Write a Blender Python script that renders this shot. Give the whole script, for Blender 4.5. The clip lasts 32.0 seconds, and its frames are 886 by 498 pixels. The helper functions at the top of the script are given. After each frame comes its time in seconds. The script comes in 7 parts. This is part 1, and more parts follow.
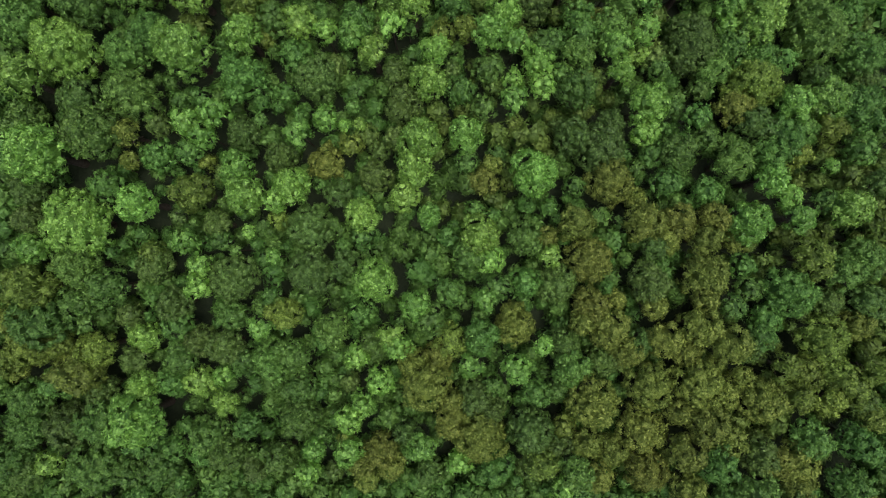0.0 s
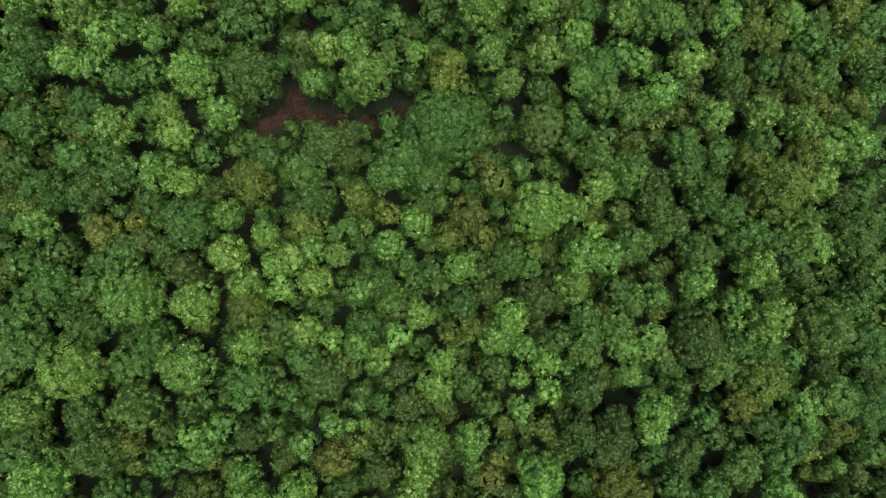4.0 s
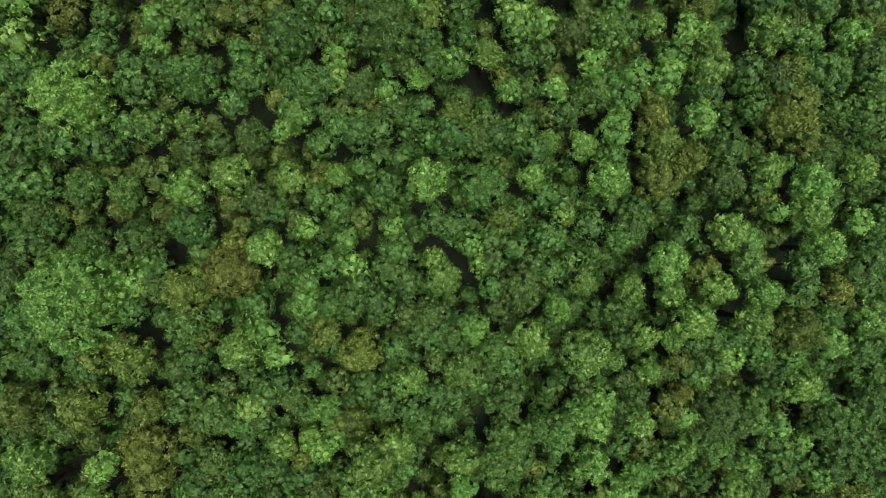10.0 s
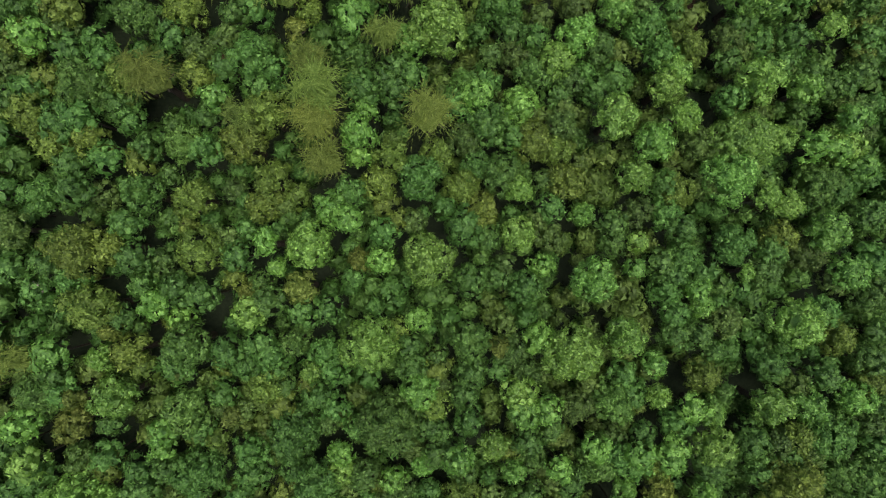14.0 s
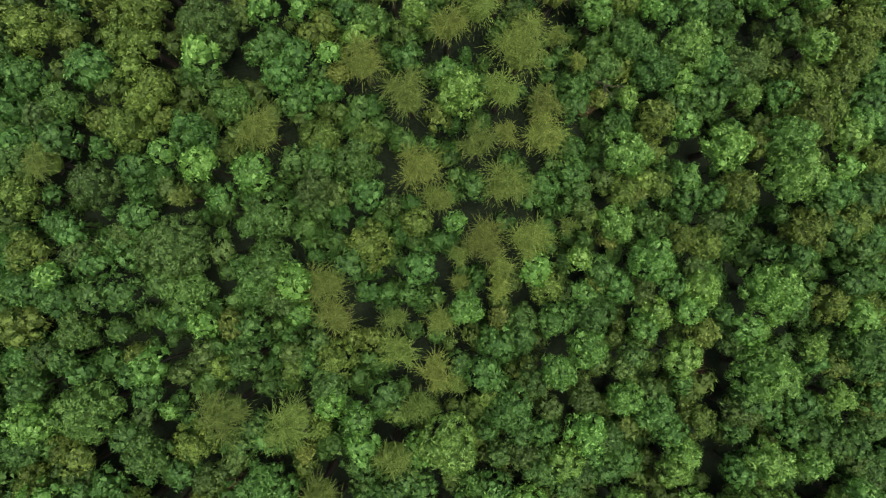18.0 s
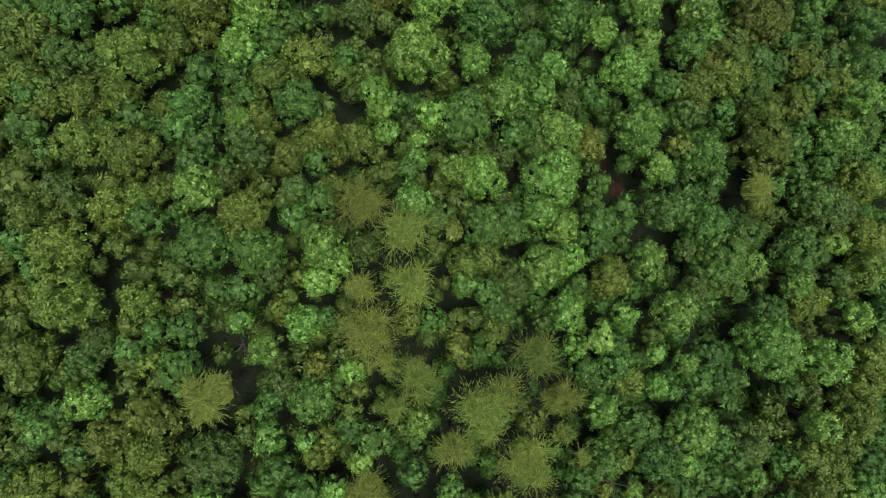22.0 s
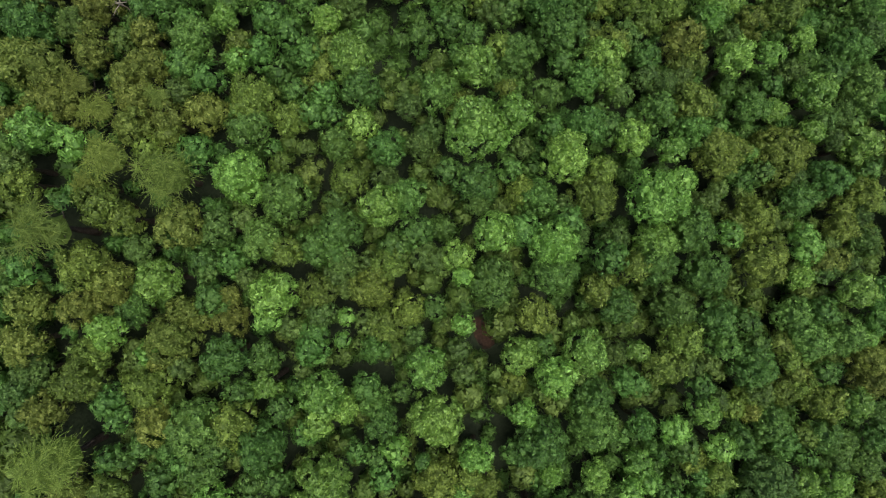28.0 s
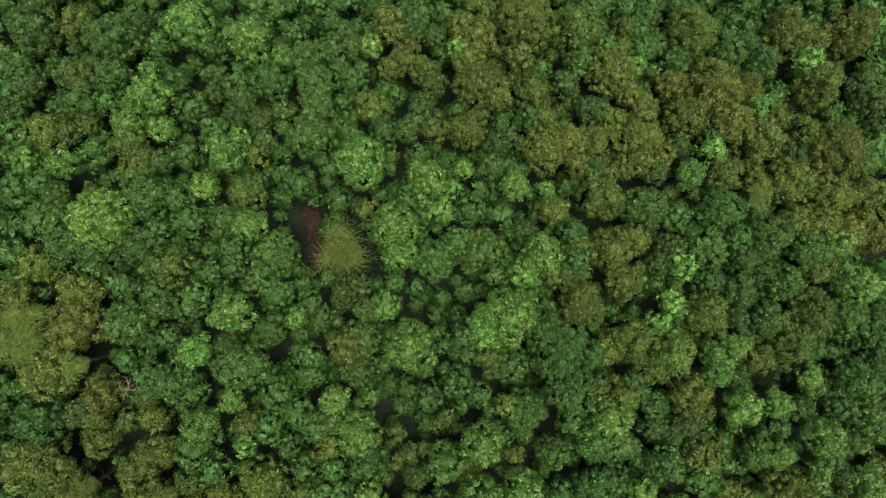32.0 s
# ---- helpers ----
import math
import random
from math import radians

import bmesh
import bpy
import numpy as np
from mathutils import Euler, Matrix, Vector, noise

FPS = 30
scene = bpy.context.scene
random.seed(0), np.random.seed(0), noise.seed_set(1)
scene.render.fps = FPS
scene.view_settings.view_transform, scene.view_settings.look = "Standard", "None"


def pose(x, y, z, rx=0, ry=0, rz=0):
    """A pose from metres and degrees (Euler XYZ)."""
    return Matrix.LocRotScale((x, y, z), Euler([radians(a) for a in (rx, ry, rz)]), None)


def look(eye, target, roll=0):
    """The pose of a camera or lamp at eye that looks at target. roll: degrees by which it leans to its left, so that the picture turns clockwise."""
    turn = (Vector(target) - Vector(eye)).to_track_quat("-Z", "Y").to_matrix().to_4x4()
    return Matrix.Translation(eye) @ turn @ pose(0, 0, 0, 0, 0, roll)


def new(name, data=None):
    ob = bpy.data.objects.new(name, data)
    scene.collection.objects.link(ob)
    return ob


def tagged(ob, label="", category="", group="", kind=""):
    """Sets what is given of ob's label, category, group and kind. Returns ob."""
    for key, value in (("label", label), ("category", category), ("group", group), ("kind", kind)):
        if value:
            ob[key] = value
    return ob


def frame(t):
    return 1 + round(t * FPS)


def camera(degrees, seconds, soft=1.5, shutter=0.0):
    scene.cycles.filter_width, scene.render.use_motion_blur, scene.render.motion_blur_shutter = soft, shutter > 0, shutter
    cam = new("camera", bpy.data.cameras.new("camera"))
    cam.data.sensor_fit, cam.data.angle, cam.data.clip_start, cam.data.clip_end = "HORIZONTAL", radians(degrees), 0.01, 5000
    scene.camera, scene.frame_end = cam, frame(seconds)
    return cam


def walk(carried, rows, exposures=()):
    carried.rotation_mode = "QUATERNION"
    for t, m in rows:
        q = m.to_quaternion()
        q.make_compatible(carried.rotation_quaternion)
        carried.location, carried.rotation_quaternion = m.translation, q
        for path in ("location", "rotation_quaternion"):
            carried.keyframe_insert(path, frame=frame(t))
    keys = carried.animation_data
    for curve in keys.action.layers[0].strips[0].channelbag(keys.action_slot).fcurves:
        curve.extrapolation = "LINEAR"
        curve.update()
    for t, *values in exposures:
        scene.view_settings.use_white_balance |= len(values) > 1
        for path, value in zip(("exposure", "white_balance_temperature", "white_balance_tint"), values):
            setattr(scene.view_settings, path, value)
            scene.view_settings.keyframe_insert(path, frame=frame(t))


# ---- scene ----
LENS = 70.0
ALT = 90.0
cam = camera(LENS, 32.0, soft=1.15)
# seconds, metres east, metres north: a level flight, looking straight down
FLIGHT = [
    (0.0, 0.000, -0.000), (0.5, -0.045, 4.175), (1.0, -0.114, 8.563), (1.5, -0.218, 13.126),
    (2.0, -0.338, 17.835), (2.5, -0.469, 22.651), (3.0, -0.607, 27.523), (3.5, -0.709, 32.453),
    (4.0, -0.805, 37.399), (4.5, -0.897, 42.438), (5.0, -0.989, 47.484), (5.5, -1.082, 52.540),
    (6.0, -1.175, 57.609), (6.5, -1.262, 62.693), (7.0, -1.335, 67.791), (7.5, -1.386, 72.902),
    (8.0, -1.419, 78.027), (8.5, -1.445, 83.165), (9.0, -1.472, 88.308), (9.5, -1.501, 93.448),
    (10.0, -1.527, 98.580), (10.5, -1.549, 103.713), (11.0, -1.570, 108.857), (11.5, -1.605, 114.025),
    (12.0, -1.670, 119.225), (12.5, -1.767, 124.455), (13.0, -1.876, 129.712), (13.5, -1.983, 134.982),
    (14.0, -2.101, 140.255), (14.5, -2.226, 145.529), (15.0, -2.353, 150.804), (15.5, -2.476, 156.081),
    (16.0, -2.591, 161.358), (16.5, -2.703, 166.638), (17.0, -2.817, 171.923), (17.5, -2.948, 177.212),
    (18.0, -3.094, 182.513), (18.5, -3.235, 187.837), (19.0, -3.352, 193.183), (19.5, -3.443, 198.541),
    (20.0, -3.501, 203.899), (20.5, -3.529, 209.256), (21.0, -3.545, 214.618), (21.5, -3.570, 219.988),
    (22.0, -3.624, 225.370), (22.5, -3.716, 230.772), (23.0, -3.832, 236.197), (23.5, -3.946, 241.643),
    (24.0, -4.035, 247.104), (24.5, -4.101, 252.571), (25.0, -4.167, 258.038), (25.5, -4.255, 263.497),
    (26.0, -4.370, 268.935), (26.5, -4.500, 274.357), (27.0, -4.637, 279.768), (27.5, -4.771, 285.175),
    (28.0, -4.890, 290.582), (28.5, -5.009, 295.992), (29.0, -5.133, 301.404), (29.5, -5.266, 306.812),
    (30.0, -5.407, 312.224), (30.5, -5.544, 317.644), (31.0, -5.663, 323.073), (31.5, -5.761, 328.511),
    (32.0, -5.846, 333.954),
]
walk(cam, [(t, pose(x, y, ALT)) for t, x, y in FLIGHT],
     exposures=[(0.0, -0.39, 6500, 10), (32.0, -0.39, 6500, 10)])

# ---- light: a bright overcast sky and a sun spread wide by thin cloud, almost overhead ----
SUN_EL, SUN_AZ = 82, 110.0
world = bpy.data.worlds.new("overcast_sky")
scene.world = world
world.use_nodes = True
wn = world.node_tree.nodes
sky = wn.new("ShaderNodeTexSky")
sky.sky_type = "NISHITA"
sky.sun_disc = False
sky.sun_elevation, sky.sun_rotation = radians(SUN_EL), radians(SUN_AZ)
sky.dust_density, sky.air_density = 4.0, 1.2
wn["Background"].inputs["Strength"].default_value = 0.25
veil = wn.new("ShaderNodeHueSaturation")  # the cloud veil whitens the blue
veil.inputs["Saturation"].default_value = 0.95
world.node_tree.links.new(sky.outputs["Color"], veil.inputs["Color"])
world.node_tree.links.new(veil.outputs["Color"], wn["Background"].inputs["Color"])
sun = new("sun", bpy.data.lights.new("sun", "SUN"))
sun.data.energy, sun.data.angle, sun.data.color = 3.7, radians(34), (1.0, 0.97, 0.92)
az, el = radians(SUN_AZ), radians(SUN_EL)
toward = Vector((math.sin(az) * math.cos(el), math.cos(az) * math.cos(el), math.sin(el)))
sun.matrix_world = look(toward * 300, (0, 0, 0))


# ---- materials ----
def shader(name):
    m = bpy.data.materials.new(name)
    m.use_nodes = True
    m.node_tree.nodes.clear()
    return m, m.node_tree.nodes, m.node_tree.links


def math_node(ns, ls, op, a, b):
    n = ns.new("ShaderNodeMath")
    n.operation = op
    for socket, value in zip(n.inputs, (a, b)):
        if isinstance(value, (int, float)):
            socket.default_value = value
        else:
            ls.new(value, socket)
    return n.outputs[0]


def leaf_material(name, colour, tip, spread=0.03, swing=0.35, gloss=0.45, tip_share=0.5, shine=0.4):
    """Foliage: a base green, tips of a second colour, both varied leaf by leaf, tree by tree and in soft patches."""
    m, ns, ls = shader(name)
    out, add = ns.new("ShaderNodeOutputMaterial"), ns.new("ShaderNodeMixShader")
    geo, info, tex = ns.new("ShaderNodeNewGeometry"), ns.new("ShaderNodeObjectInfo"), ns.new("ShaderNodeTexCoord")
    patch = ns.new("ShaderNodeTexNoise")
    patch.inputs["Scale"].default_value, patch.inputs["Detail"].default_value = 0.9, 3.0
    ls.new(geo.outputs["Position"], patch.inputs["Vector"])
    mix = ns.new("ShaderNodeMix")
    mix.data_type = "RGBA"
    mix.inputs["A"].default_value, mix.inputs["B"].default_value = (*colour, 1), (*tip, 1)
    leafy = math_node(ns, ls, "MULTIPLY", math_node(ns, ls, "POWER", geo.outputs["Random Per Island"], 2.2), tip_share)
    soft = math_node(ns, ls, "MULTIPLY_ADD", patch.outputs["Fac"], 0.7)
    soft.node.inputs[2].default_value = -0.3
    ls.new(math_node(ns, ls, "ADD", leafy, soft), mix.inputs["Factor"])
    fine = ns.new("ShaderNodeTexNoise")
    fine.inputs["Scale"].default_value, fine.inputs["Detail"].default_value, fine.inputs["Roughness"].default_value = 6.5, 4.0, 0.7
    ls.new(geo.outputs["Position"], fine.inputs["Vector"])
    hsv = ns.new("ShaderNodeHueSaturation")
    hue = math_node(ns, ls, "MULTIPLY_ADD", info.outputs["Random"], spread)
    hue.node.inputs[2].default_value = 0.5 - spread / 2
    tree = math_node(ns, ls, "FRACT", math_node(ns, ls, "MULTIPLY", info.outputs["Random"], 57.31), 0.0)
    val = math_node(ns, ls, "MULTIPLY_ADD", tree, swing)
    val.node.inputs[2].default_value = 1 - swing / 2
    grain = math_node(ns, ls, "MULTIPLY_ADD", geo.outputs["Random Per Island"], 0.4)
    grain.node.inputs[2].default_value = 0.8
    ls.new(hue, hsv.inputs["Hue"])
    speck = math_node(ns, ls, "MULTIPLY_ADD", fine.outputs["Fac"], 1.2)
    speck.node.inputs[2].default_value = 0.4
    ls.new(math_node(ns, ls, "MULTIPLY", math_node(ns, ls, "MULTIPLY", val, grain), speck), hsv.inputs["Value"])
    ls.new(mix.outputs["Result"], hsv.inputs["Color"])
    p = ns.new("ShaderNodeBsdfPrincipled")
    p.inputs["Roughness"].default_value = gloss
    p.inputs["Specular IOR Level"].default_value = shine
    relief = ns.new("ShaderNodeBump")
    relief.inputs["Strength"].default_value, relief.inputs["Distance"].default_value = 0.6, 0.15
    ls.new(fine.outputs["Fac"], relief.inputs["Height"])
    ls.new(relief.outputs["Normal"], p.inputs["Normal"])
    ls.new(hsv.outputs["Color"], p.inputs["Base Color"])
    glow = ns.new("ShaderNodeBsdfTranslucent")
    ls.new(hsv.outputs["Color"], glow.inputs["Color"])
    add.inputs["Fac"].default_value = 0.22
    ls.new(p.outputs["BSDF"], add.inputs[1])
    ls.new(glow.outputs["BSDF"], add.inputs[2])
    ls.new(add.outputs["Shader"], out.inputs["Surface"])
    return m


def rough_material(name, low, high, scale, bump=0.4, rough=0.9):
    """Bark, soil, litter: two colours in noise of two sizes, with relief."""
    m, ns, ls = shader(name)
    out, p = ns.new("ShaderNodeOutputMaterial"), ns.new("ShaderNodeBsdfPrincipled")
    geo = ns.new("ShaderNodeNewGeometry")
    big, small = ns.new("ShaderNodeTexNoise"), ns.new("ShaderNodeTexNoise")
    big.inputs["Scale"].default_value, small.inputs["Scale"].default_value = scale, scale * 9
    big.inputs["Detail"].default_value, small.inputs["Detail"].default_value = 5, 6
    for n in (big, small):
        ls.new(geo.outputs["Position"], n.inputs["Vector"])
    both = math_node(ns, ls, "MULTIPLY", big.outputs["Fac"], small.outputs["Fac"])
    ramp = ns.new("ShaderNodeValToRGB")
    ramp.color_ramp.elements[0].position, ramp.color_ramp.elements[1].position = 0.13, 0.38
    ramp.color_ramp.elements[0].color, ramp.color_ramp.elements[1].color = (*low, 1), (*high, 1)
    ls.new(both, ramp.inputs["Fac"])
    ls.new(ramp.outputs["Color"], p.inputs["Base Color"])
    b = ns.new("ShaderNodeBump")
    b.inputs["Strength"].default_value, b.inputs["Distance"].default_value = bump, 0.1
    ls.new(small.outputs["Fac"], b.inputs["Height"])
    ls.new(b.outputs["Normal"], p.inputs["Normal"])
    p.inputs["Roughness"].default_value, p.inputs["Specular IOR Level"].default_value = rough, 0.15
    ls.new(p.outputs["BSDF"], out.inputs["Surface"])
    return m


LEAVES = {
    "bright": leaf_material("bright_green_leaves", (0.076, 0.176, 0.017), (0.228, 0.398, 0.082), 0.022, 0.35, 0.42, 0.85, 0.4),
    "green": leaf_material("mid_green_leaves", (0.047, 0.113, 0.015), (0.134, 0.252, 0.055), 0.022, 0.45, 0.5, 0.8, 0.3),
    "olive": leaf_material("olive_green_leaves", (0.073, 0.118, 0.0145), (0.185, 0.265, 0.05), 0.022, 0.45, 0.5, 0.8, 0.28),
    "russet": leaf_material("brown_olive_leaves", (0.083, 0.118, 0.017), (0.2, 0.245, 0.056), 0.022, 0.4, 0.55, 0.8, 0.2),
    "plume": leaf_material("straw_green_leaves", (0.084, 0.127, 0.016), (0.182, 0.236, 0.048), 0.03, 0.5, 0.55, 0.8, 0.2),
    "dusky": leaf_material("blue_green_leaves", (0.048, 0.096, 0.015), (0.127, 0.212, 0.051), 0.022, 0.45, 0.5, 0.8, 0.3),
    "low": leaf_material("shaded_undergrowth_leaves", (0.039, 0.102, 0.015), (0.1, 0.202, 0.046), 0.022, 0.3, 0.5, 0.8, 0.25),
    "low_olive": leaf_material("olive_undergrowth_leaves", (0.058, 0.098, 0.014), (0.135, 0.2, 0.046), 0.022, 0.3, 0.5, 0.8, 0.25),
    "rust": leaf_material("withered_leaves", (0.1, 0.07, 0.028), (0.2, 0.145, 0.065), 0.03, 0.3, 0.6, 0.45, 0.3),
}

BARK = rough_material("grey_brown_bark", (0.03, 0.024, 0.018), (0.1, 0.082, 0.062), 3.0)
DEADWOOD = rough_material("bleached_deadwood", (0.12, 0.1, 0.08), (0.33, 0.29, 0.24), 4.0)
# litter near-black: the shade in the gaps between crowns is put into its colour
SHADED_LITTER = rough_material("shade_darkened_leaf_litter", (0.006, 0.0105, 0.005), (0.02, 0.029, 0.013), 0.35)
SOIL = rough_material("red_laterite_soil", (0.006, 0.0045, 0.0035), (0.056, 0.031, 0.019), 0.33)


# ---- the hill ----
# the hill's swells along the flight, one row for each wave: level, eastward slope, curve and twist
WAVES = [
    (15.75, -4.51, 0.71, -2.29),
    (0.35, 4.24, 2.12, -0.10),
    (-8.70, 4.64, 0.93, -0.79),
    (-0.61, 0.99, 1.48, -0.37),
    (0.15, 0.64, 0.40, 0.58),
    (0.57, 1.38, 0.05, 0.38),
    (-0.75, 0.59, 0.44, 0.05),
    (-0.53, 0.60, -0.32, 0.06),
    (0.48, -0.08, -0.51, -0.08),
    (-0.90, -0.48, -0.31, -0.09),
]


def canopy(x, y):
    """The height of the mean canopy over the plan: a spur that falls to the east."""
    x = 78 * np.tanh(np.asarray(x, float) / 78) / 50
    u = math.pi * (np.clip(np.asarray(y, float), -50, 385) + 60) / 480
    z = 0
    for k, (level, slope, curve, twist) in enumerate(WAVES):
        z = z + np.cos(k * u) * (level + x * (slope + x * (curve + x * twist)))
    return z


def ground_z(x, y):
    return canopy(x, y) - 8.6


def mesh_from(name, verts, faces, material, smooth=False):
    me = bpy.data.meshes.new(name)
    me.from_pydata(verts, [], faces)
    me.materials.append(material)
    if smooth:
        me.shade_smooth()
    return me


def grid_sheet(name, xs, ys, material, lift=0.0):
    gx, gy = np.meshgrid(xs, ys)
    gz = ground_z(gx, gy) + lift
    bumps = 0.25 * np.sin(gx * 0.9 + 1.3 * np.sin(gy * 0.5)) * np.sin(gy * 0.8)
    gz = gz + bumps
    w = len(xs)
    faces = [(j * w + i, j * w + i + 1, (j + 1) * w + i + 1, (j + 1) * w + i)
             for j in range(len(ys) - 1) for i in range(w - 1)]
    return new(name, mesh_from(name, np.stack([gx, gy, gz], -1).reshape(-1, 3).tolist(), faces, material, True))


near_x = list(range(-90, 91, 2))
near_y = list(range(-70, 431, 2))
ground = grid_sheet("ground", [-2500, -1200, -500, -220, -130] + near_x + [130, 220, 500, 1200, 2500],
                    [-2500, -1200, -500, -220, -120] + near_y + [480, 600, 900, 1600, 2900], SHADED_LITTER)
tagged(ground, "leaf litter and soil of a wooded hillside, coloured near-black for the shade in the gaps", "ground", kind="structure")

TRACKS = [
    [(-24.7, 52.0), (-22.6, 53.9), (-20.3, 55.3), (-17.9, 54.7), (-14.7, 54.1), (-12.5, 53.9), (-9.8, 53.8), (-7.0, 54.6), (-5.4, 55.4)],
    [(-20.6, 54.6), (-19.9, 56.2), (-19.5, 58.2)],
    [(28.1, 171.8), (28.3, 169.0), (28.6, 166.9), (29.2, 164.2)],
    [(15.7, 237.3), (17.1, 234.9), (18.9, 232.7), (20.0, 230.9)],
    [(-0.1, 282.0), (0.4, 279.8), (0.7, 277.7)],
    [(-25.0, 342.2), (-23.6, 339.3), (-23.1, 337.4), (-22.6, 335.2), (-22.7, 332.9), (-21.8, 330.6)],
]
CLEARINGS = []
CLEARINGS += [(-0.3, 8.7, 2.7), (-4.8, 0.5, 1.6), (-33.0, -22.3, 1.5), (-13.9, -7.8, 1.2), (-6.4, -7.8, 1.2), (-27.6, 27.6, 1.0), (-31.5, 21.3, 1.1), (-18.7, 54.3, 2.4), (-13.3, 54.0, 1.5), (-9.8, 54.4, 1.4), (-22.8, 53.3, 1.5), (6.1, 51.9, 1.4), (6.5, 49.0, 1.3), (14.6, 47.5, 1.4), (47.2, 82.2, 2.0), (-13.6, 30.7, 1.4), (-35.5, 29.3, 1.0), (-44.2, 74.0, 0.9), (24.4, 101.2, 1.5), (21.7, 98.9, 1.3), (18.0, 95.5, 1.2), (17.1, 93.5, 1.0), (30.2, 114.2, 0.9), (9.8, 83.3, 1.2), (2.7, 78.2, 1.6), (-1.8, 75.8, 1.2), (-3.1, 72.3, 1.4), (-5.6, 70.2, 1.0), (49.1, 82.1, 1.7), (40.2, 79.3, 1.2), (26.4, 103.6, 1.1), (32.2, 120.8, 1.2)]
CLEARINGS += [(-45.3, 72.1, 1.0), (-29.1, 156.8, 1.3), (13.7, 153.2, 1.1), (-8.2, 126.0, 1.2), (9.3, 133.1, 1.2), (-13.8, 138.1, 1.0), (24.4, 126.5, 1.1), (31.7, 126.4, 1.3), (28.1, 158.8, 1.0), (19.0, 159.5, 0.9), (-42.7, 148.5, 1.0), (31.4, 183.9, 1.7), (33.6, 189.3, 1.2), (34.7, 187.4, 1.2), (27.8, 170.0, 1.4), (30.0, 168.0, 1.2), (27.2, 160.2, 1.1), (27.6, 156.8, 1.1), (30.3, 179.9, 0.9), (21.5, 168.4, 0.9), (-32.7, 175.1, 1.2), (-15.3, 184.6, 1.1), (28.6, 216.5, 1.6), (29.5, 214.8, 1.2), (24.5, 222.3, 1.1), (18.6, 233.5, 1.4), (17.2, 234.8, 1.2), (32.0, 207.3, 1.2), (33.4, 205.9, 1.2), (12.0, 206.7, 1.3), (12.3, 204.8, 1.2), (13.1, 196.6, 1.3)]
CLEARINGS += [(34.0, 202.6, 1.0), (33.5, 184.0, 1.6), (34.3, 191.9, 1.0), (-4.4, 202.9, 1.1), (-25.4, 215.8, 1.2), (-32.3, 225.9, 0.9), (-42.7, 233.2, 1.0), (-42.4, 212.1, 0.9), (31.2, 216.9, 1.2), (0.1, 280.1, 1.4), (0.4, 274.0, 1.2), (1.1, 270.6, 1.0), (13.6, 242.2, 1.3), (14.0, 240.5, 1.2), (17.7, 234.0, 1.4), (19.4, 232.0, 1.2), (20.3, 229.3, 1.0), (15.4, 252.6, 1.1), (6.7, 255.4, 1.0), (-36.5, 272.6, 1.1), (-14.7, 277.9, 0.9), (-15.6, 269.8, 0.9), (-15.4, 250.0, 1.1), (12.4, 248.5, 1.0), (-5.4, 257.4, 0.9), (22.7, 226.6, 1.0), (-12.2, 316.0, 1.5), (-11.5, 313.6, 1.2), (-13.3, 321.1, 1.0), (16.7, 301.4, 1.2), (16.0, 295.4, 1.4), (14.5, 293.9, 1.1)]
CLEARINGS += [(-6.0, 294.7, 1.4), (-5.3, 292.7, 1.0), (-0.5, 282.3, 1.2), (0.2, 280.9, 1.0), (1.6, 267.1, 1.2), (11.6, 285.5, 1.3), (-20.4, 287.8, 0.9), (-47.7, 299.8, 0.9), (-22.6, 338.3, 1.4), (-21.7, 335.4, 1.3), (-21.0, 332.6, 1.1), (-12.4, 318.8, 1.4), (-12.3, 316.8, 1.2), (-8.9, 312.7, 1.9), (-3.3, 329.0, 1.6), (-9.7, 327.7, 1.0), (-46.6, 329.3, 0.9), (-10.6, 352.7, 1.2), (9.1, 328.2, 1.2), (-7.6, 329.0, 1.1)]


def near_track(x, y):
    """How far a place lies from the middle of the nearest track."""
    best = 1e9
    for line in TRACKS:
        for (ax, ay), (bx, by) in zip(line, line[1:]):
            dx, dy = bx - ax, by - ay
            t = max(0, min(1, ((x - ax) * dx + (y - ay) * dy) / (dx * dx + dy * dy)))
            best = min(best, math.hypot(x - ax - t * dx, y - ay - t * dy))
    return best


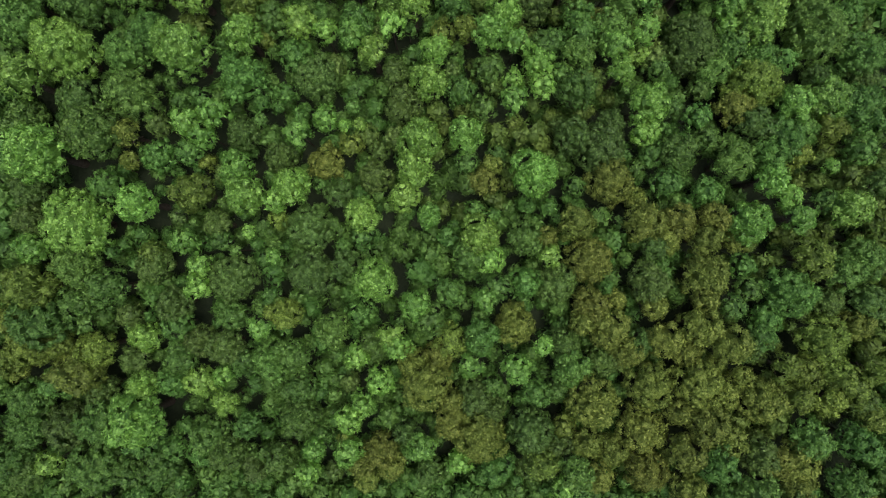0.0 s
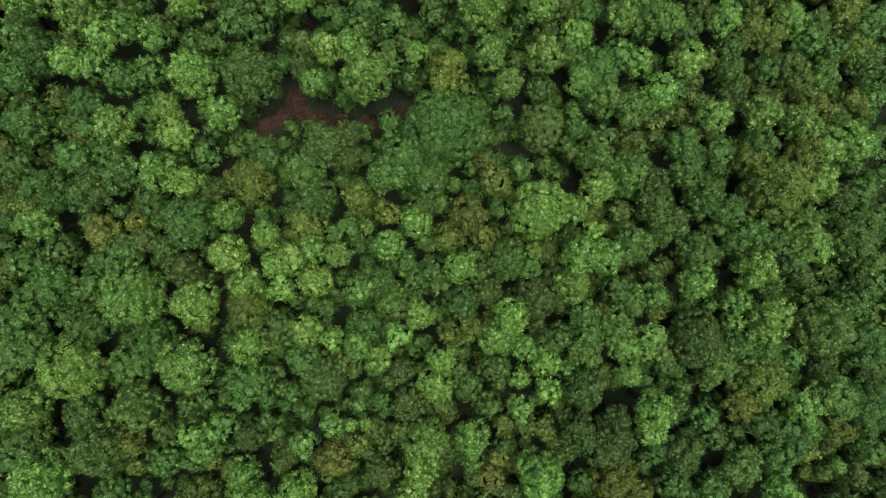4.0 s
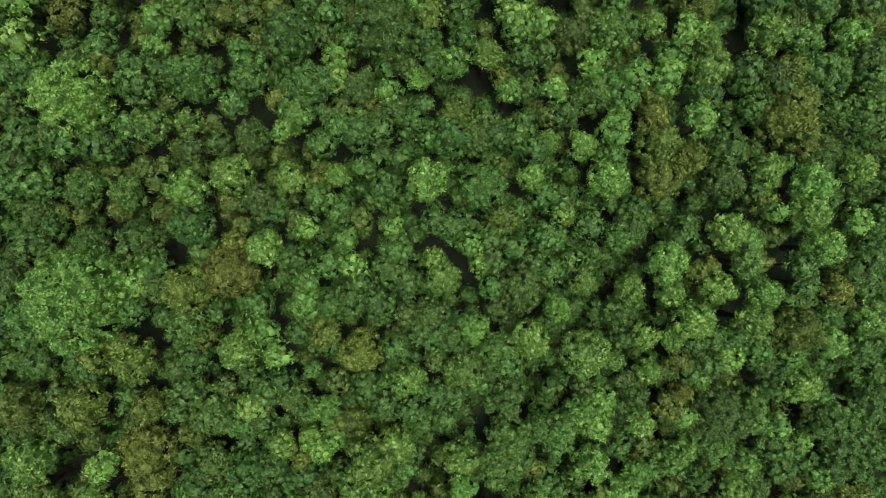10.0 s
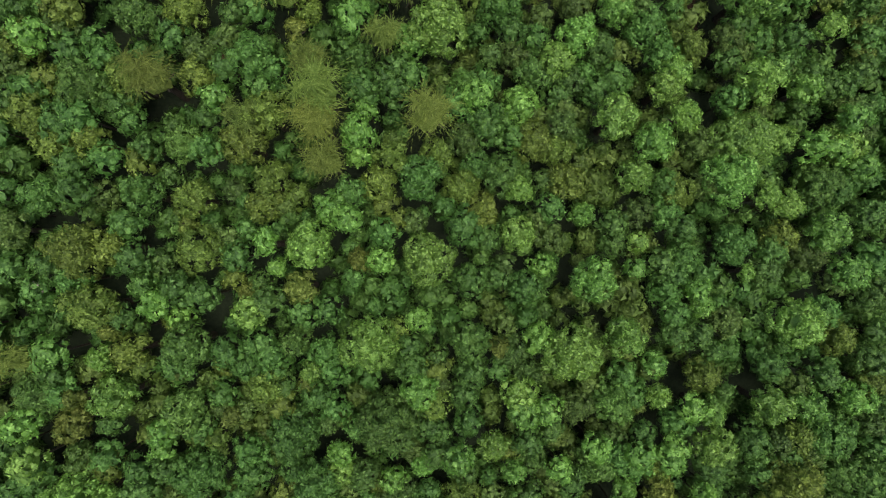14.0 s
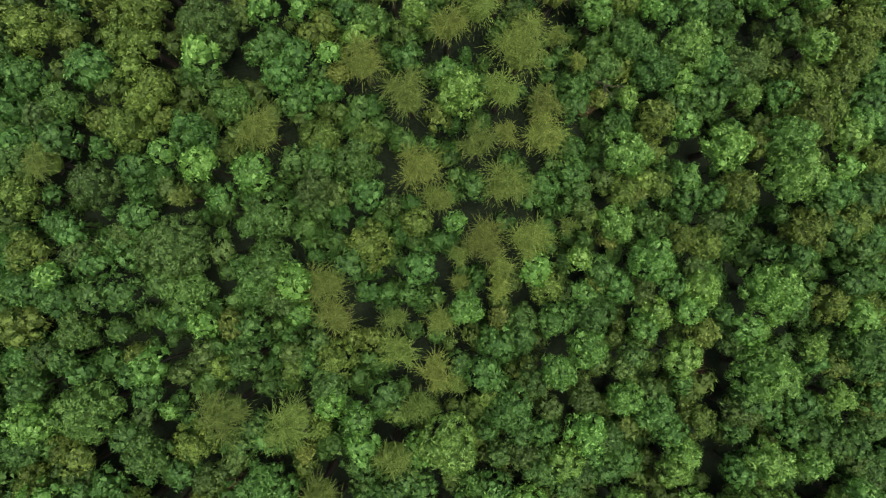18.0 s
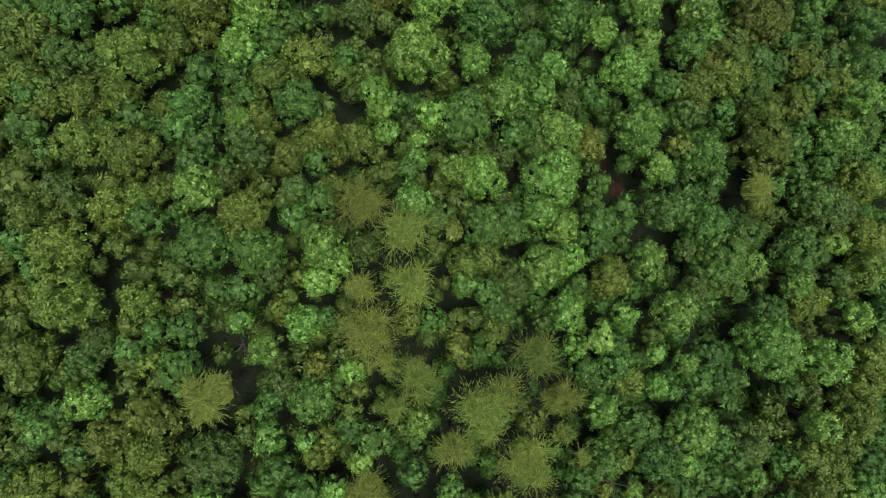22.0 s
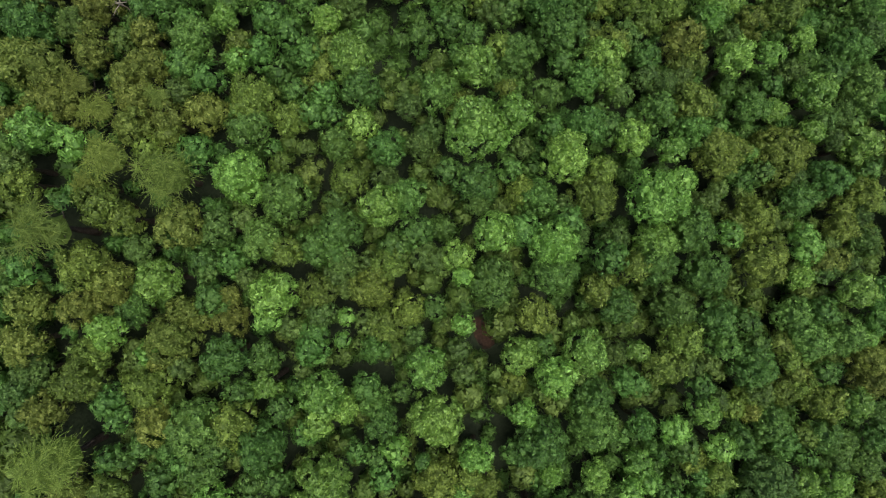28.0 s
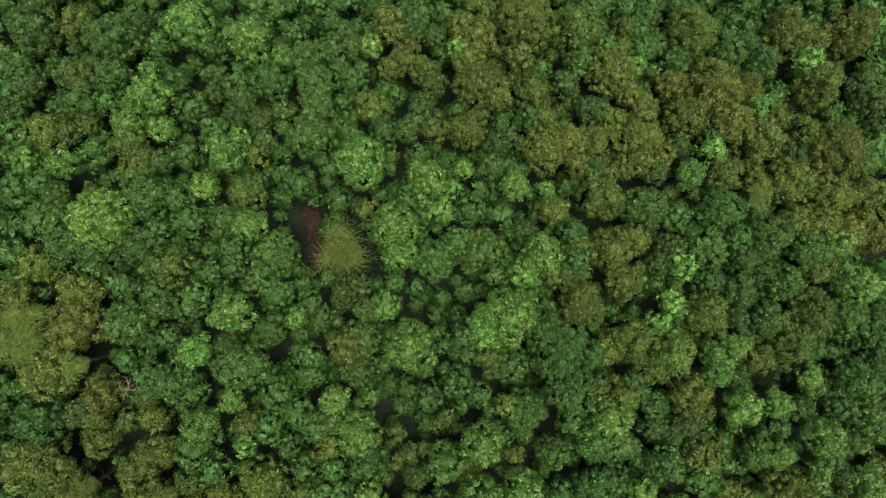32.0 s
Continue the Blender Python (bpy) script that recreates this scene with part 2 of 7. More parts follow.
def track_sheet(name, line, width):
    """A worn track laid on the hillside, with ragged edges."""
    pts = []
    for (ax, ay), (bx, by) in zip(line, line[1:]):
        n = max(2, int(math.hypot(bx - ax, by - ay) / 0.35))
        pts += [(ax + (bx - ax) * i / n, ay + (by - ay) * i / n) for i in range(n)]
    pts.append(line[-1])
    for _ in range(6):
        pts = [pts[0]] + [tuple((a[k] + 2 * b[k] + c[k]) / 4 for k in (0, 1)) for a, b, c in zip(pts, pts[1:], pts[2:])] + [pts[-1]]
    verts, faces = [], []
    across = (-0.8, -0.55, -0.35, -0.15, 0.0, 0.15, 0.35, 0.55, 0.8)
    w = len(across)
    for i, (x, y) in enumerate(pts):
        ax, ay = pts[max(0, i - 1)]
        bx, by = pts[min(len(pts) - 1, i + 1)]
        d = math.hypot(bx - ax, by - ay) or 1
        nx, ny = -(by - ay) / d, (bx - ax) / d
        fade = min(1.0, 0.2 + 0.3 * i, 0.2 + 0.3 * (len(pts) - 1 - i))
        for a in across:
            px, py = x + nx * a * width, y + ny * a * width
            # the worn soil dips under the litter along an uneven edge
            rise = 0.2 * fade - 0.75 * a * a + 0.3 * noise.noise((px * 0.55, py * 0.55, 3.1)) + 0.16 * noise.noise((px * 1.7, py * 1.7, 8.4))
            verts.append((px, py, float(ground_z(px, py) + 0.25 * np.sin(px * 0.9 + 1.3 * np.sin(py * 0.5)) * np.sin(py * 0.8)) + rise))
    for i in range(len(pts) - 1):
        for k in range(w - 1):
            a = i * w + k
            faces.append((a, a + w, a + w + 1, a + 1))
    ob = new(name, mesh_from(name, verts, faces, SOIL, True))
    return tagged(ob, "narrow red-brown dirt track under the trees", "track", kind="structure")


for line in TRACKS:
    track_sheet("dirt_track", line, 2.1)


# ---- foliage ----
def unit(v):
    return v / np.maximum(np.linalg.norm(v, axis=-1, keepdims=True), 1e-9)


def sprays(rng, at, facing, size, tilt=0.3, lift=0.55, slim=0.58):
    """Pointed sprays of leaves at the places given: each lies roughly across its way and lifts its tip outward."""
    n = len(at)
    out = unit(facing)
    face = unit(out + tilt * rng.normal(size=(n, 3)))
    along = rng.normal(size=(n, 3))
    along = unit(along - out * np.sum(along * out, -1, keepdims=True))
    along = unit(along + out * lift * rng.uniform(0.2, 1.5, (n, 1)))
    side = unit(np.cross(face, along))
    long = size * rng.uniform(0.7, 1.35, (n, 1))
    wide = long * slim * rng.uniform(0.75, 1.3, (n, 1))
    v = np.stack([at - along * long * 0.4 + side * wide * 0.5, at - along * long * 0.4 - side * wide * 0.5, at + along * long * 0.6], 1).reshape(-1, 3)
    return v, np.arange(len(v)).reshape(-1, 3)


def mound(rng, radius, polar, segs, rough):
    """A lumpy cap of foliage, open below: rings of corners from its crest down to the last polar angle."""
    verts, faces = [(0, 0, 1.0)], []
    turn = rng.uniform(0, 6.28)
    for i, deg in enumerate(polar):
        p = radians(deg)
        for j in range(segs):
            a = turn + 6.28318 * (j + 0.5 * (i % 2)) / segs
            verts.append((math.sin(p) * math.cos(a), math.sin(p) * math.sin(a), math.cos(p)))
    for j in range(0, segs, 2):
        faces.append((0, 1 + j, 2 + j, 1 + (j + 2) % segs))
    for i in range(len(polar) - 1):
        a = 1 + i * segs
        for j in range(segs):
            k = (j + 1) % segs
            faces.append((a + j, a + segs + j, a + segs + k, a + k))
    return np.array(verts) * rng.uniform(1 - rough, 1 + rough, (len(verts), 1)) * radius, np.array(faces)


def dome_points(rng, n, low=-0.35, crest=1.0):
    """Directions spread over a dome, unevenly jittered, closer together at its crest where crest is above one."""
    i = np.arange(n) + 0.5
    z = 1 - (1 - low) * (i / n) ** crest
    a = i * 2.39996 + rng.uniform(0, 6.28)
    r = np.sqrt(np.maximum(0, 1 - z * z))
    even = np.stack([r * np.cos(a), r * np.sin(a), z], -1)
    return unit(even + rng.normal(0, 0.75 / math.sqrt(n), (n, 3)))


def broad_crown(rng, radius, tall, lobe, leaf, thick=1.0, wild=0.06, peak=0.2):
    """A broad crown: a core and domed boughs round it, each bough set with leaf whorls. Its middle lies at the origin."""
    n = max(7, int((2.0 + 0.12 * radius) * (radius / lobe) ** 2 * (0.5 + 0.5 * tall / radius)))
    way = dome_points(rng, n, -0.3, 1.05)
    round_at = np.arctan2(way[:, 1], way[:, 0])
    swell = 1 + 0.06 * np.sin(2 * round_at + rng.uniform(0, 6)) + 0.07 * np.sin(3 * round_at + rng.uniform(0, 6)) + rng.normal(0, wild * min(1.0, 2.3 / radius), n)
    shape = np.array([radius, radius, tall])
    flank = np.sqrt(way[:, 0] ** 2 + way[:, 1] ** 2)[:, None] ** peak
    mids = way * np.concatenate([flank, flank, flank ** 0], 1) * shape * (swell * (1 - 0.8 * lobe / radius))[:, None]
    body, faces = mound(rng, shape * max(0.35, 0.93 - 1.4 * lobe / radius), (50, 100), 7, 0.1)
    verts, quads, base, places, facing = [body], faces.tolist(), len(body), [], []
    for out, mid in zip(way, mids):
        size = lobe * rng.uniform(0.72, 1.22)
        axis = unit(out + np.array([0, 0, 0.35]))
        side = unit(np.cross(axis, [0.31, 0.83, 0.12]))
        turn = np.stack([side, np.cross(axis, side), axis])
        v, f = mound(rng, size * 0.72, (80,), 6, 0.2)
        verts.append(v @ turn + mid)
        quads += (f + base).tolist()
        base += len(v)
        k = max(6, int(thick * 15 * (size / leaf) ** 2))
        d = dome_points(rng, k, -0.02) @ turn
        places.append(mid + d * size * rng.uniform(0.8, 1.1, (k, 1)))
        facing.append(0.8 * d + 0.42 * out)
    v, f = sprays(rng, np.concatenate(places), np.concatenate(facing), leaf)
    return np.concatenate(verts + [v]), quads + (f + base).tolist()


def plume_crown(rng, radius, tall):
    """A feathery crown: tufts of thin stems that arch out from their middles, set with narrow sprays that leave gaps."""
    at, out = [], []
    tufts = int(3 + 2.0 * radius)
    for tuft in range(tufts):
        a, far = 2.4 * tuft + rng.uniform(-0.5, 0.5), radius * 0.62 * math.sqrt((tuft + 0.2) / tufts)
        cx, cy, high = far * math.cos(a), far * math.sin(a), tall * (1.15 - 0.6 * (far / radius) ** 2) * rng.uniform(0.8, 1.15)
        spread = radius * rng.uniform(0.45, 0.75)
        for _ in range(int(17 * radius)):
            b, reach = rng.uniform(0, 6.283), spread * rng.uniform(0.35, 1.15)
            for s in np.linspace(0.15, 1, 4):
                at.append((cx + math.cos(b) * reach * s, cy + math.sin(b) * reach * s, high - 0.45 * reach * s * s + rng.normal(0, 0.08)))
                out.append((math.cos(b), math.sin(b), 0.25 - 0.7 * s))
    at, out = np.array(at), unit(np.array(out))
    n = len(at)
    along = unit(out + 0.22 * rng.normal(size=(n, 3)))
    side = unit(np.cross(np.array([0, 0, 1.0]) + 0.3 * rng.normal(size=(n, 3)), along))
    long, wide = rng.uniform(0.4, 0.85, (n, 1)), rng.uniform(0.055, 0.095, (n, 1))
    v = np.stack([at - along * long / 2 + side * wide / 2, at - along * long / 2 - side * wide / 2, at + along * long / 2], 1).reshape(-1, 3)
    bv, bf = mound(rng, np.array([radius * 0.5, radius * 0.5, tall * 0.55]), (30, 60, 90, 120), 8, 0.2)
    return np.concatenate([v, bv]), np.arange(len(v)).reshape(-1, 3).tolist() + (bf + len(v)).tolist()


def tube(path, radii, sides=6):
    verts, faces = [], []
    for i, (p, r) in enumerate(zip(path, radii)):
        q = Vector(path[min(i + 1, len(path) - 1)]) - Vector(path[max(i - 1, 0)])
        rot = q.to_track_quat("Z", "Y").to_matrix()
        for j in range(sides):
            a = 6.28318 * j / sides
            verts.append(tuple(Vector(p) + rot @ Vector((r * math.cos(a), r * math.sin(a), 0))))
    for i in range(len(path) - 1):
        for j in range(sides):
            a, b = i * sides + j, i * sides + (j + 1) % sides
            faces.append((a, b, b + sides, a + sides))
    faces.append(tuple(range((len(path) - 1) * sides, len(path) * sides)))
    return verts, faces


def trunk_mesh(rng, height, radius, crown_z):
    """A tapered, slightly crooked trunk that parts into limbs inside the crown."""
    lean = rng.normal(0, 0.12, 2)
    axis = [(lean[0] * s * s * 2, lean[1] * s * s * 2, crown_z * s - 0.3 * (s == 0)) for s in (0, 0.3, 0.65, 1)]
    girth = 0.035 * height
    verts, faces = tube(axis, [girth * 1.35, girth, girth * 0.8, girth * 0.5], 6)
    for k in range(4):
        a, s = 1.5708 * k + rng.uniform(-0.4, 0.4), rng.uniform(0.6, 0.95)
        foot = Vector((axis[3][0] * s * s, axis[3][1] * s * s, crown_z * s))
        tip = foot + Vector((math.cos(a) * radius * 0.6, math.sin(a) * radius * 0.6, radius * rng.uniform(0.25, 0.6)))
        mid = foot.lerp(tip, 0.5) + Vector((0, 0, -0.12 * radius))
        lv, lf = tube([foot, mid, tip], [girth * 0.45, girth * 0.32, girth * 0.12], 3)
        faces += [tuple(i + len(verts) for i in f) for f in lf]
        verts += lv
    return verts, faces


SIZES = (1.25, 1.75, 2.4, 3.2, 4.3, 6.0)
cache = {}


def tree_height(radius, lift=0.0):
    return 6.2 + 1.45 * radius + lift


def tree_meshes(kind, size, variant, dense=1.0):
    key = (kind, size, variant, dense)
    if key in cache:
        return cache[key]
    k = KINDS[kind]
    rng = np.random.default_rng(1000 * sorted(KINDS).index(kind) + 10 * SIZES.index(size) + variant)
    height = tree_height(size, k["lift"])
    tall = size * k["tall"]
    mid = height - tall
    if k["form"] == "plume":
        v, f = plume_crown(rng, size, tall)
    else:
        v, f = broad_crown(rng, size, tall, k["lobe"] * (0.85 + 0.05 * size), k["leaf"], k["thick"] * dense, k["wild"])
    v = v + np.array([0, 0, mid])
    crown = mesh_from("crown", v.tolist(), f, k["leaves"])
    trunk = mesh_from("trunk", *trunk_mesh(rng, height, size, mid), BARK, True)
    cache[key] = (trunk, crown)
    return cache[key]


planted = []


def plant(kind, places):
    """Trees of one kind: east, north and crown radius in metres."""
    k = KINDS[kind]
    for x, y, r in places:
        size = min(SIZES, key=lambda s: abs(math.log(s / r)))
        pick = random.random()
        trunk, crown = tree_meshes(kind, size, int(pick * 3))
        tree = new(k["name"])
        tree.empty_display_size = 0.3
        s = r / size
        swell = random.uniform(0.95, 1.06)
        tree.matrix_basis = pose(x, y, float(ground_z(x, y)), 0, 0, random.uniform(0, 360)) @ Matrix.Diagonal((0.94 * s, 0.94 * s, s * swell, 1))
        for name, me in (("trunk", trunk), ("crown", crown)):
            new(name, me).parent = tree
        girth = "tall spreading " if r > 3.4 else ("slender young " if r < 1.5 else "")
        tagged(tree, girth + k["label"], "tree", k["group"])
        planted.append((x, y, r))


def kind_of(name, leaves, label, crowd, group, form="broad", lift=0.0, tall=1.35, lobe=0.58, leaf=0.35, thick=0.62, wild=0.12):
    return dict(name=name, leaves=LEAVES[leaves], label=label, crowd=crowd, group=group, form=form, lift=lift, tall=tall, lobe=lobe, leaf=leaf, thick=thick, wild=wild)


KINDS = {
    "B": kind_of("glossy_broadleaf_tree", "bright", "bright green broadleaf tree with a glossy domed crown", "small bright green broadleaf trees", "emergent broadleaf trees", lift=1.8, tall=1.45, lobe=0.62),
    "G": kind_of("broadleaf_tree", "green", "mid-green broadleaf tree with a tufted crown", "small mid-green broadleaf trees", "mid-green canopy trees"),
    "D": kind_of("bluish_broadleaf_tree", "dusky", "dull blue-green broadleaf tree with a fine-leaved crown", "small blue-green broadleaf trees", "blue-green canopy trees", lift=-0.5, leaf=0.32, lobe=0.52, wild=0.08),
    "O": kind_of("olive_broadleaf_tree", "olive", "olive-green broadleaf tree with a lumpy crown", "small olive-green broadleaf trees", "olive canopy trees", lobe=0.66),
    "R": kind_of("brownish_broadleaf_tree", "russet", "brownish olive tree with dry-looking foliage", "small brownish olive trees", "brownish canopy trees", lobe=0.64),
    "P": kind_of("feathery_tree", "plume", "straw-green feathery tree with thin spreading plumes", "small straw-green feathery trees", "feathery trees", form="plume", lift=0.0, tall=0.95),
    "W": kind_of("withered_tree", "rust", "small withered tree with dull brown leaves", "small withered trees", "withered trees", lift=-2.0, lobe=0.6, leaf=0.36, thick=0.8),
}


# ---- the planting plan, stretch by stretch ----
plant("B", [(-38.7, -21.6, 3.7)])
plant("G", [(-54.2, -29.4, 2.5), (-41.6, -29.4, 2.5), (38.0, -29.4, 2.7), (-37.2, -29.0, 2.5), (17.0, -28.3, 2.6), (7.1, -28.2, 2.5), (48.6, -28.1, 2.5), (-45.3, -28.1, 3.6), (-21.5, -28.0, 2.5), (-28.9, -27.2, 2.9), (-55.7, -27.2, 2.9), (33.6, -26.4, 2.7), (-39.5, -24.9, 2.7), (-30.9, -24.4, 2.7), (49.8, -23.1, 2.5), (-52.6, -23.1, 2.5), (44.5, -22.9, 2.6), (-18.9, -22.4, 2.9), (-44.1, -22.2, 3.3)])
plant("D", [(43.4, -30.5, 2.2), (-1.8, -29.8, 2.1), (-25.5, -29.7, 2.2), (11.5, -28.5, 2.2), (38.9, -25.3, 2.5), (15.0, -25.0, 2.2), (-4.8, -24.2, 1.9), (11.4, -23.6, 3.2), (-48.9, -23.0, 3.2), (6.3, -21.4, 2.1)])
plant("O", [(12.8, -27.6, 2.5)])
plant("R", [(-10.2, -31.1, 1.7), (50.7, -30.5, 1.9), (30.5, -30.0, 2.5), (19.8, -29.2, 2.2), (-10.9, -29.0, 1.8), (-7.0, -28.9, 2.2), (43.8, -28.9, 2.2), (25.7, -27.7, 2.9), (-8.2, -26.5, 2.5), (40.7, -26.0, 1.9), (43.1, -25.9, 2.5), (21.8, -25.6, 2.2), (29.7, -24.9, 2.7), (18.4, -24.9, 2.2), (4.8, -24.6, 3.9), (35.6, -23.7, 1.9), (24.9, -22.6, 3.2), (1.1, -22.5, 2.5), (32.3, -21.4, 2.7), (51.4, -20.3, 1.8), (29.1, -20.1, 1.9)])
plant("B", [(-28.2, -19.9, 1.8), (-38.9, -17.6, 2.1), (-37.7, -11.2, 2.1), (-8.6, -4.0, 2.9)])
plant("G", [(-53.2, -19.5, 2.9), (-18.9, -18.0, 2.5), (16.0, -14.8, 2.6), (-22.3, -14.6, 3.0), (-19.5, -14.0, 2.5), (-33.9, -14.0, 2.5), (-8.8, -12.3, 2.5), (4.8, -11.2, 2.6), (-14.3, -10.4, 2.5), (-49.5, -9.0, 3.6), (-45.8, -6.6, 2.5), (42.3, -5.4, 3.3), (-41.6, -4.8, 2.7), (48.9, -2.8, 2.5), (-45.1, -2.0, 3.0), (51.4, -1.4, 3.0), (3.3, -1.3, 2.5)])
plant("D", [(4.1, -19.5, 2.9), (50.9, -18.9, 2.3), (-44.3, -18.3, 2.2), (20.4, -14.3, 2.2), (-39.8, -14.1, 1.9), (-28.2, -12.6, 2.6), (37.7, -12.3, 2.2), (15.5, -12.1, 2.2), (-31.8, -12.0, 2.2), (25.2, -11.5, 1.9), (-34.2, -7.0, 2.5), (47.1, -6.5, 2.1), (51.5, -6.5, 2.5), (14.5, -4.4, 2.8), (25.7, -4.2, 2.7), (-26.8, -3.7, 3.2), (-17.1, -3.0, 3.2), (-12.6, -2.1, 2.0), (-36.5, -2.0, 2.5)])
plant("O", [(46.4, -18.1, 2.0), (43.2, -18.0, 2.3), (48.7, -16.6, 2.6), (-46.0, -15.4, 3.5), (47.7, -15.2, 2.3), (43.8, -15.1, 2.3), (51.6, -14.5, 2.0), (41.4, -14.4, 2.0), (-54.2, -14.0, 2.1), (-43.9, -12.6, 2.5), (-51.6, -12.0, 3.1), (1.1, -11.9, 2.5), (-48.5, -11.9, 2.2), (46.1, -10.9, 3.0), (-53.0, -8.4, 1.9), (-20.6, -8.4, 2.5), (-50.6, -4.7, 3.3), (45.0, -1.2, 2.7)])
plant("R", [(1.1, -19.8, 1.9), (18.8, -19.2, 3.4), (39.1, -18.6, 3.0), (34.9, -17.9, 2.2), (-2.2, -17.7, 3.5), (25.8, -17.0, 3.1), (31.6, -16.6, 3.4), (37.0, -15.9, 1.6), (-54.4, -15.5, 1.5), (-3.9, -14.8, 2.2), (-0.6, -14.1, 2.2), (30.3, -12.8, 2.2), (23.4, -12.8, 2.2), (34.8, -11.6, 2.7), (27.6, -11.3, 2.6), (20.7, -9.8, 2.7), (31.5, -9.6, 2.7), (9.1, -9.6, 2.8), (50.5, -9.4, 2.1), (17.5, -9.2, 1.9), (26.4, -7.1, 1.9), (18.4, -7.0, 2.5), (32.4, -6.4, 1.9), (21.7, -6.4, 1.6), (32.6, -3.5, 3.1), (18.5, -1.4, 3.1)])
plant("B", [(4.6, 1.8, 2.8), (-44.0, 3.2, 4.1), (37.8, 3.2, 2.8), (43.0, 3.6, 2.0), (-10.2, 4.2, 2.4), (-1.7, 4.2, 1.7), (49.0, 5.0, 2.6), (-37.0, 5.6, 2.5), (-24.3, 6.5, 2.6), (-18.7, 7.9, 2.5), (39.6, 8.3, 2.0), (11.2, 9.5, 3.1), (-25.3, 9.8, 2.4), (-3.5, 9.9, 2.4), (-46.7, 11.1, 3.5), (-3.0, 13.6, 2.9), (2.8, 14.0, 2.4), (25.0, 17.8, 2.6), (43.7, 17.8, 2.4), (48.2, 18.8, 3.0), (-48.0, 19.4, 2.7)])
plant("G", [(10.4, 1.5, 2.6), (36.0, 10.9, 2.7), (40.5, 11.5, 2.5), (29.2, 12.0, 2.6), (-41.7, 13.7, 3.5), (42.4, 13.9, 3.2), (-49.0, 14.9, 2.6), (44.8, 15.0, 2.9), (51.8, 17.8, 3.3), (-37.3, 18.5, 3.3)])
plant("D", [(26.6, 0.1, 1.9), (-17.0, 2.8, 3.2), (-28.5, 3.2, 1.9), (-50.5, 3.6, 2.2), (-50.4, 7.1, 2.2), (-13.3, 7.1, 1.9), (54.1, 8.1, 2.0), (-8.6, 9.2, 2.3), (-20.5, 11.6, 2.2), (19.9, 12.8, 3.4), (16.4, 14.2, 2.6), (-24.9, 14.4, 2.3), (39.1, 15.8, 2.7), (21.2, 16.1, 1.9), (-43.8, 18.0, 2.6), (-4.9, 18.2, 2.6)])
plant("O", [(-30.9, 7.0, 2.7), (44.9, 12.3, 2.1), (48.4, 14.8, 2.0)])
plant("R", [(36.8, 0.8, 1.5), (28.1, 1.1, 2.1), (32.8, 1.1, 2.2), (13.2, 1.5, 1.6), (16.7, 3.2, 2.4), (29.3, 3.5, 2.4), (24.8, 3.5, 2.7), (33.9, 3.7, 2.2), (24.6, 6.5, 1.5), (5.1, 8.5, 1.9), (21.0, 8.5, 3.1), (6.2, 10.7, 1.5), (-38.3, 10.9, 1.3), (-14.6, 11.0, 2.4), (-38.4, 14.0, 1.8), (36.7, 17.8, 2.4)])
plant("B", [(-1.6, 20.7, 2.5), (22.1, 22.1, 1.8), (-44.4, 23.3, 3.8), (-31.0, 23.6, 3.4), (-1.0, 24.1, 2.0), (-8.6, 24.2, 1.9), (-24.1, 26.0, 2.4), (5.9, 26.7, 2.5), (38.9, 27.6, 2.5), (7.6, 29.1, 2.5), (40.6, 29.2, 2.5), (-3.7, 29.5, 2.0), (-30.2, 31.1, 2.9), (-37.1, 32.1, 3.9), (-24.3, 33.0, 2.3), (15.1, 33.1, 2.5), (30.7, 33.2, 2.4), (-16.4, 33.5, 2.3), (37.9, 34.9, 2.7), (19.3, 36.4, 2.5), (15.8, 36.5, 2.6), (-13.5, 36.7, 1.8), (-26.3, 36.9, 2.5), (47.6, 37.3, 2.1), (45.3, 39.0, 2.9), (-21.7, 39.2, 1.8)])
plant("G", [(16.7, 20.0, 2.7), (-24.7, 21.3, 3.0), (34.2, 22.9, 2.5), (-38.4, 23.6, 2.8), (40.1, 24.3, 2.5), (17.0, 24.7, 2.4), (53.3, 24.9, 3.2), (36.4, 25.1, 2.6), (-35.5, 26.1, 2.8), (-49.0, 26.2, 3.1), (20.9, 27.5, 2.9), (47.6, 27.5, 4.1), (-10.5, 28.0, 2.5), (-42.5, 28.7, 2.9), (17.0, 29.0, 2.4), (-49.4, 29.7, 3.1), (52.2, 29.9, 2.5), (1.5, 30.7, 2.4), (-6.9, 30.8, 2.8), (22.7, 31.0, 2.4), (-47.2, 32.4, 2.8), (54.4, 32.7, 2.5), (-9.0, 33.5, 2.5), (-45.5, 33.8, 2.5), (54.6, 35.6, 2.5), (7.0, 36.2, 2.8), (31.9, 37.0, 2.9), (22.6, 37.8, 2.7), (52.7, 38.6, 3.2), (38.3, 39.3, 2.5)])
plant("D", [(-15.6, 21.4, 3.1), (47.6, 21.7, 1.8), (54.2, 21.7, 2.2), (-6.0, 22.1, 1.9), (31.5, 25.9, 3.9), (54.6, 28.9, 2.2), (11.1, 31.4, 3.1), (5.0, 31.8, 2.1), (45.7, 34.0, 1.8), (13.6, 34.5, 1.9), (-31.8, 35.0, 2.5), (12.1, 37.3, 2.1), (-33.8, 37.7, 1.8), (-36.2, 38.4, 1.8), (15.7, 38.7, 2.1)])
plant("O", [(39.2, 20.8, 3.8), (3.3, 27.5, 2.0), (-24.1, 30.5, 3.0), (0.0, 39.0, 2.1)])
plant("R", [(19.3, 29.4, 1.3), (-40.3, 39.3, 2.3)])
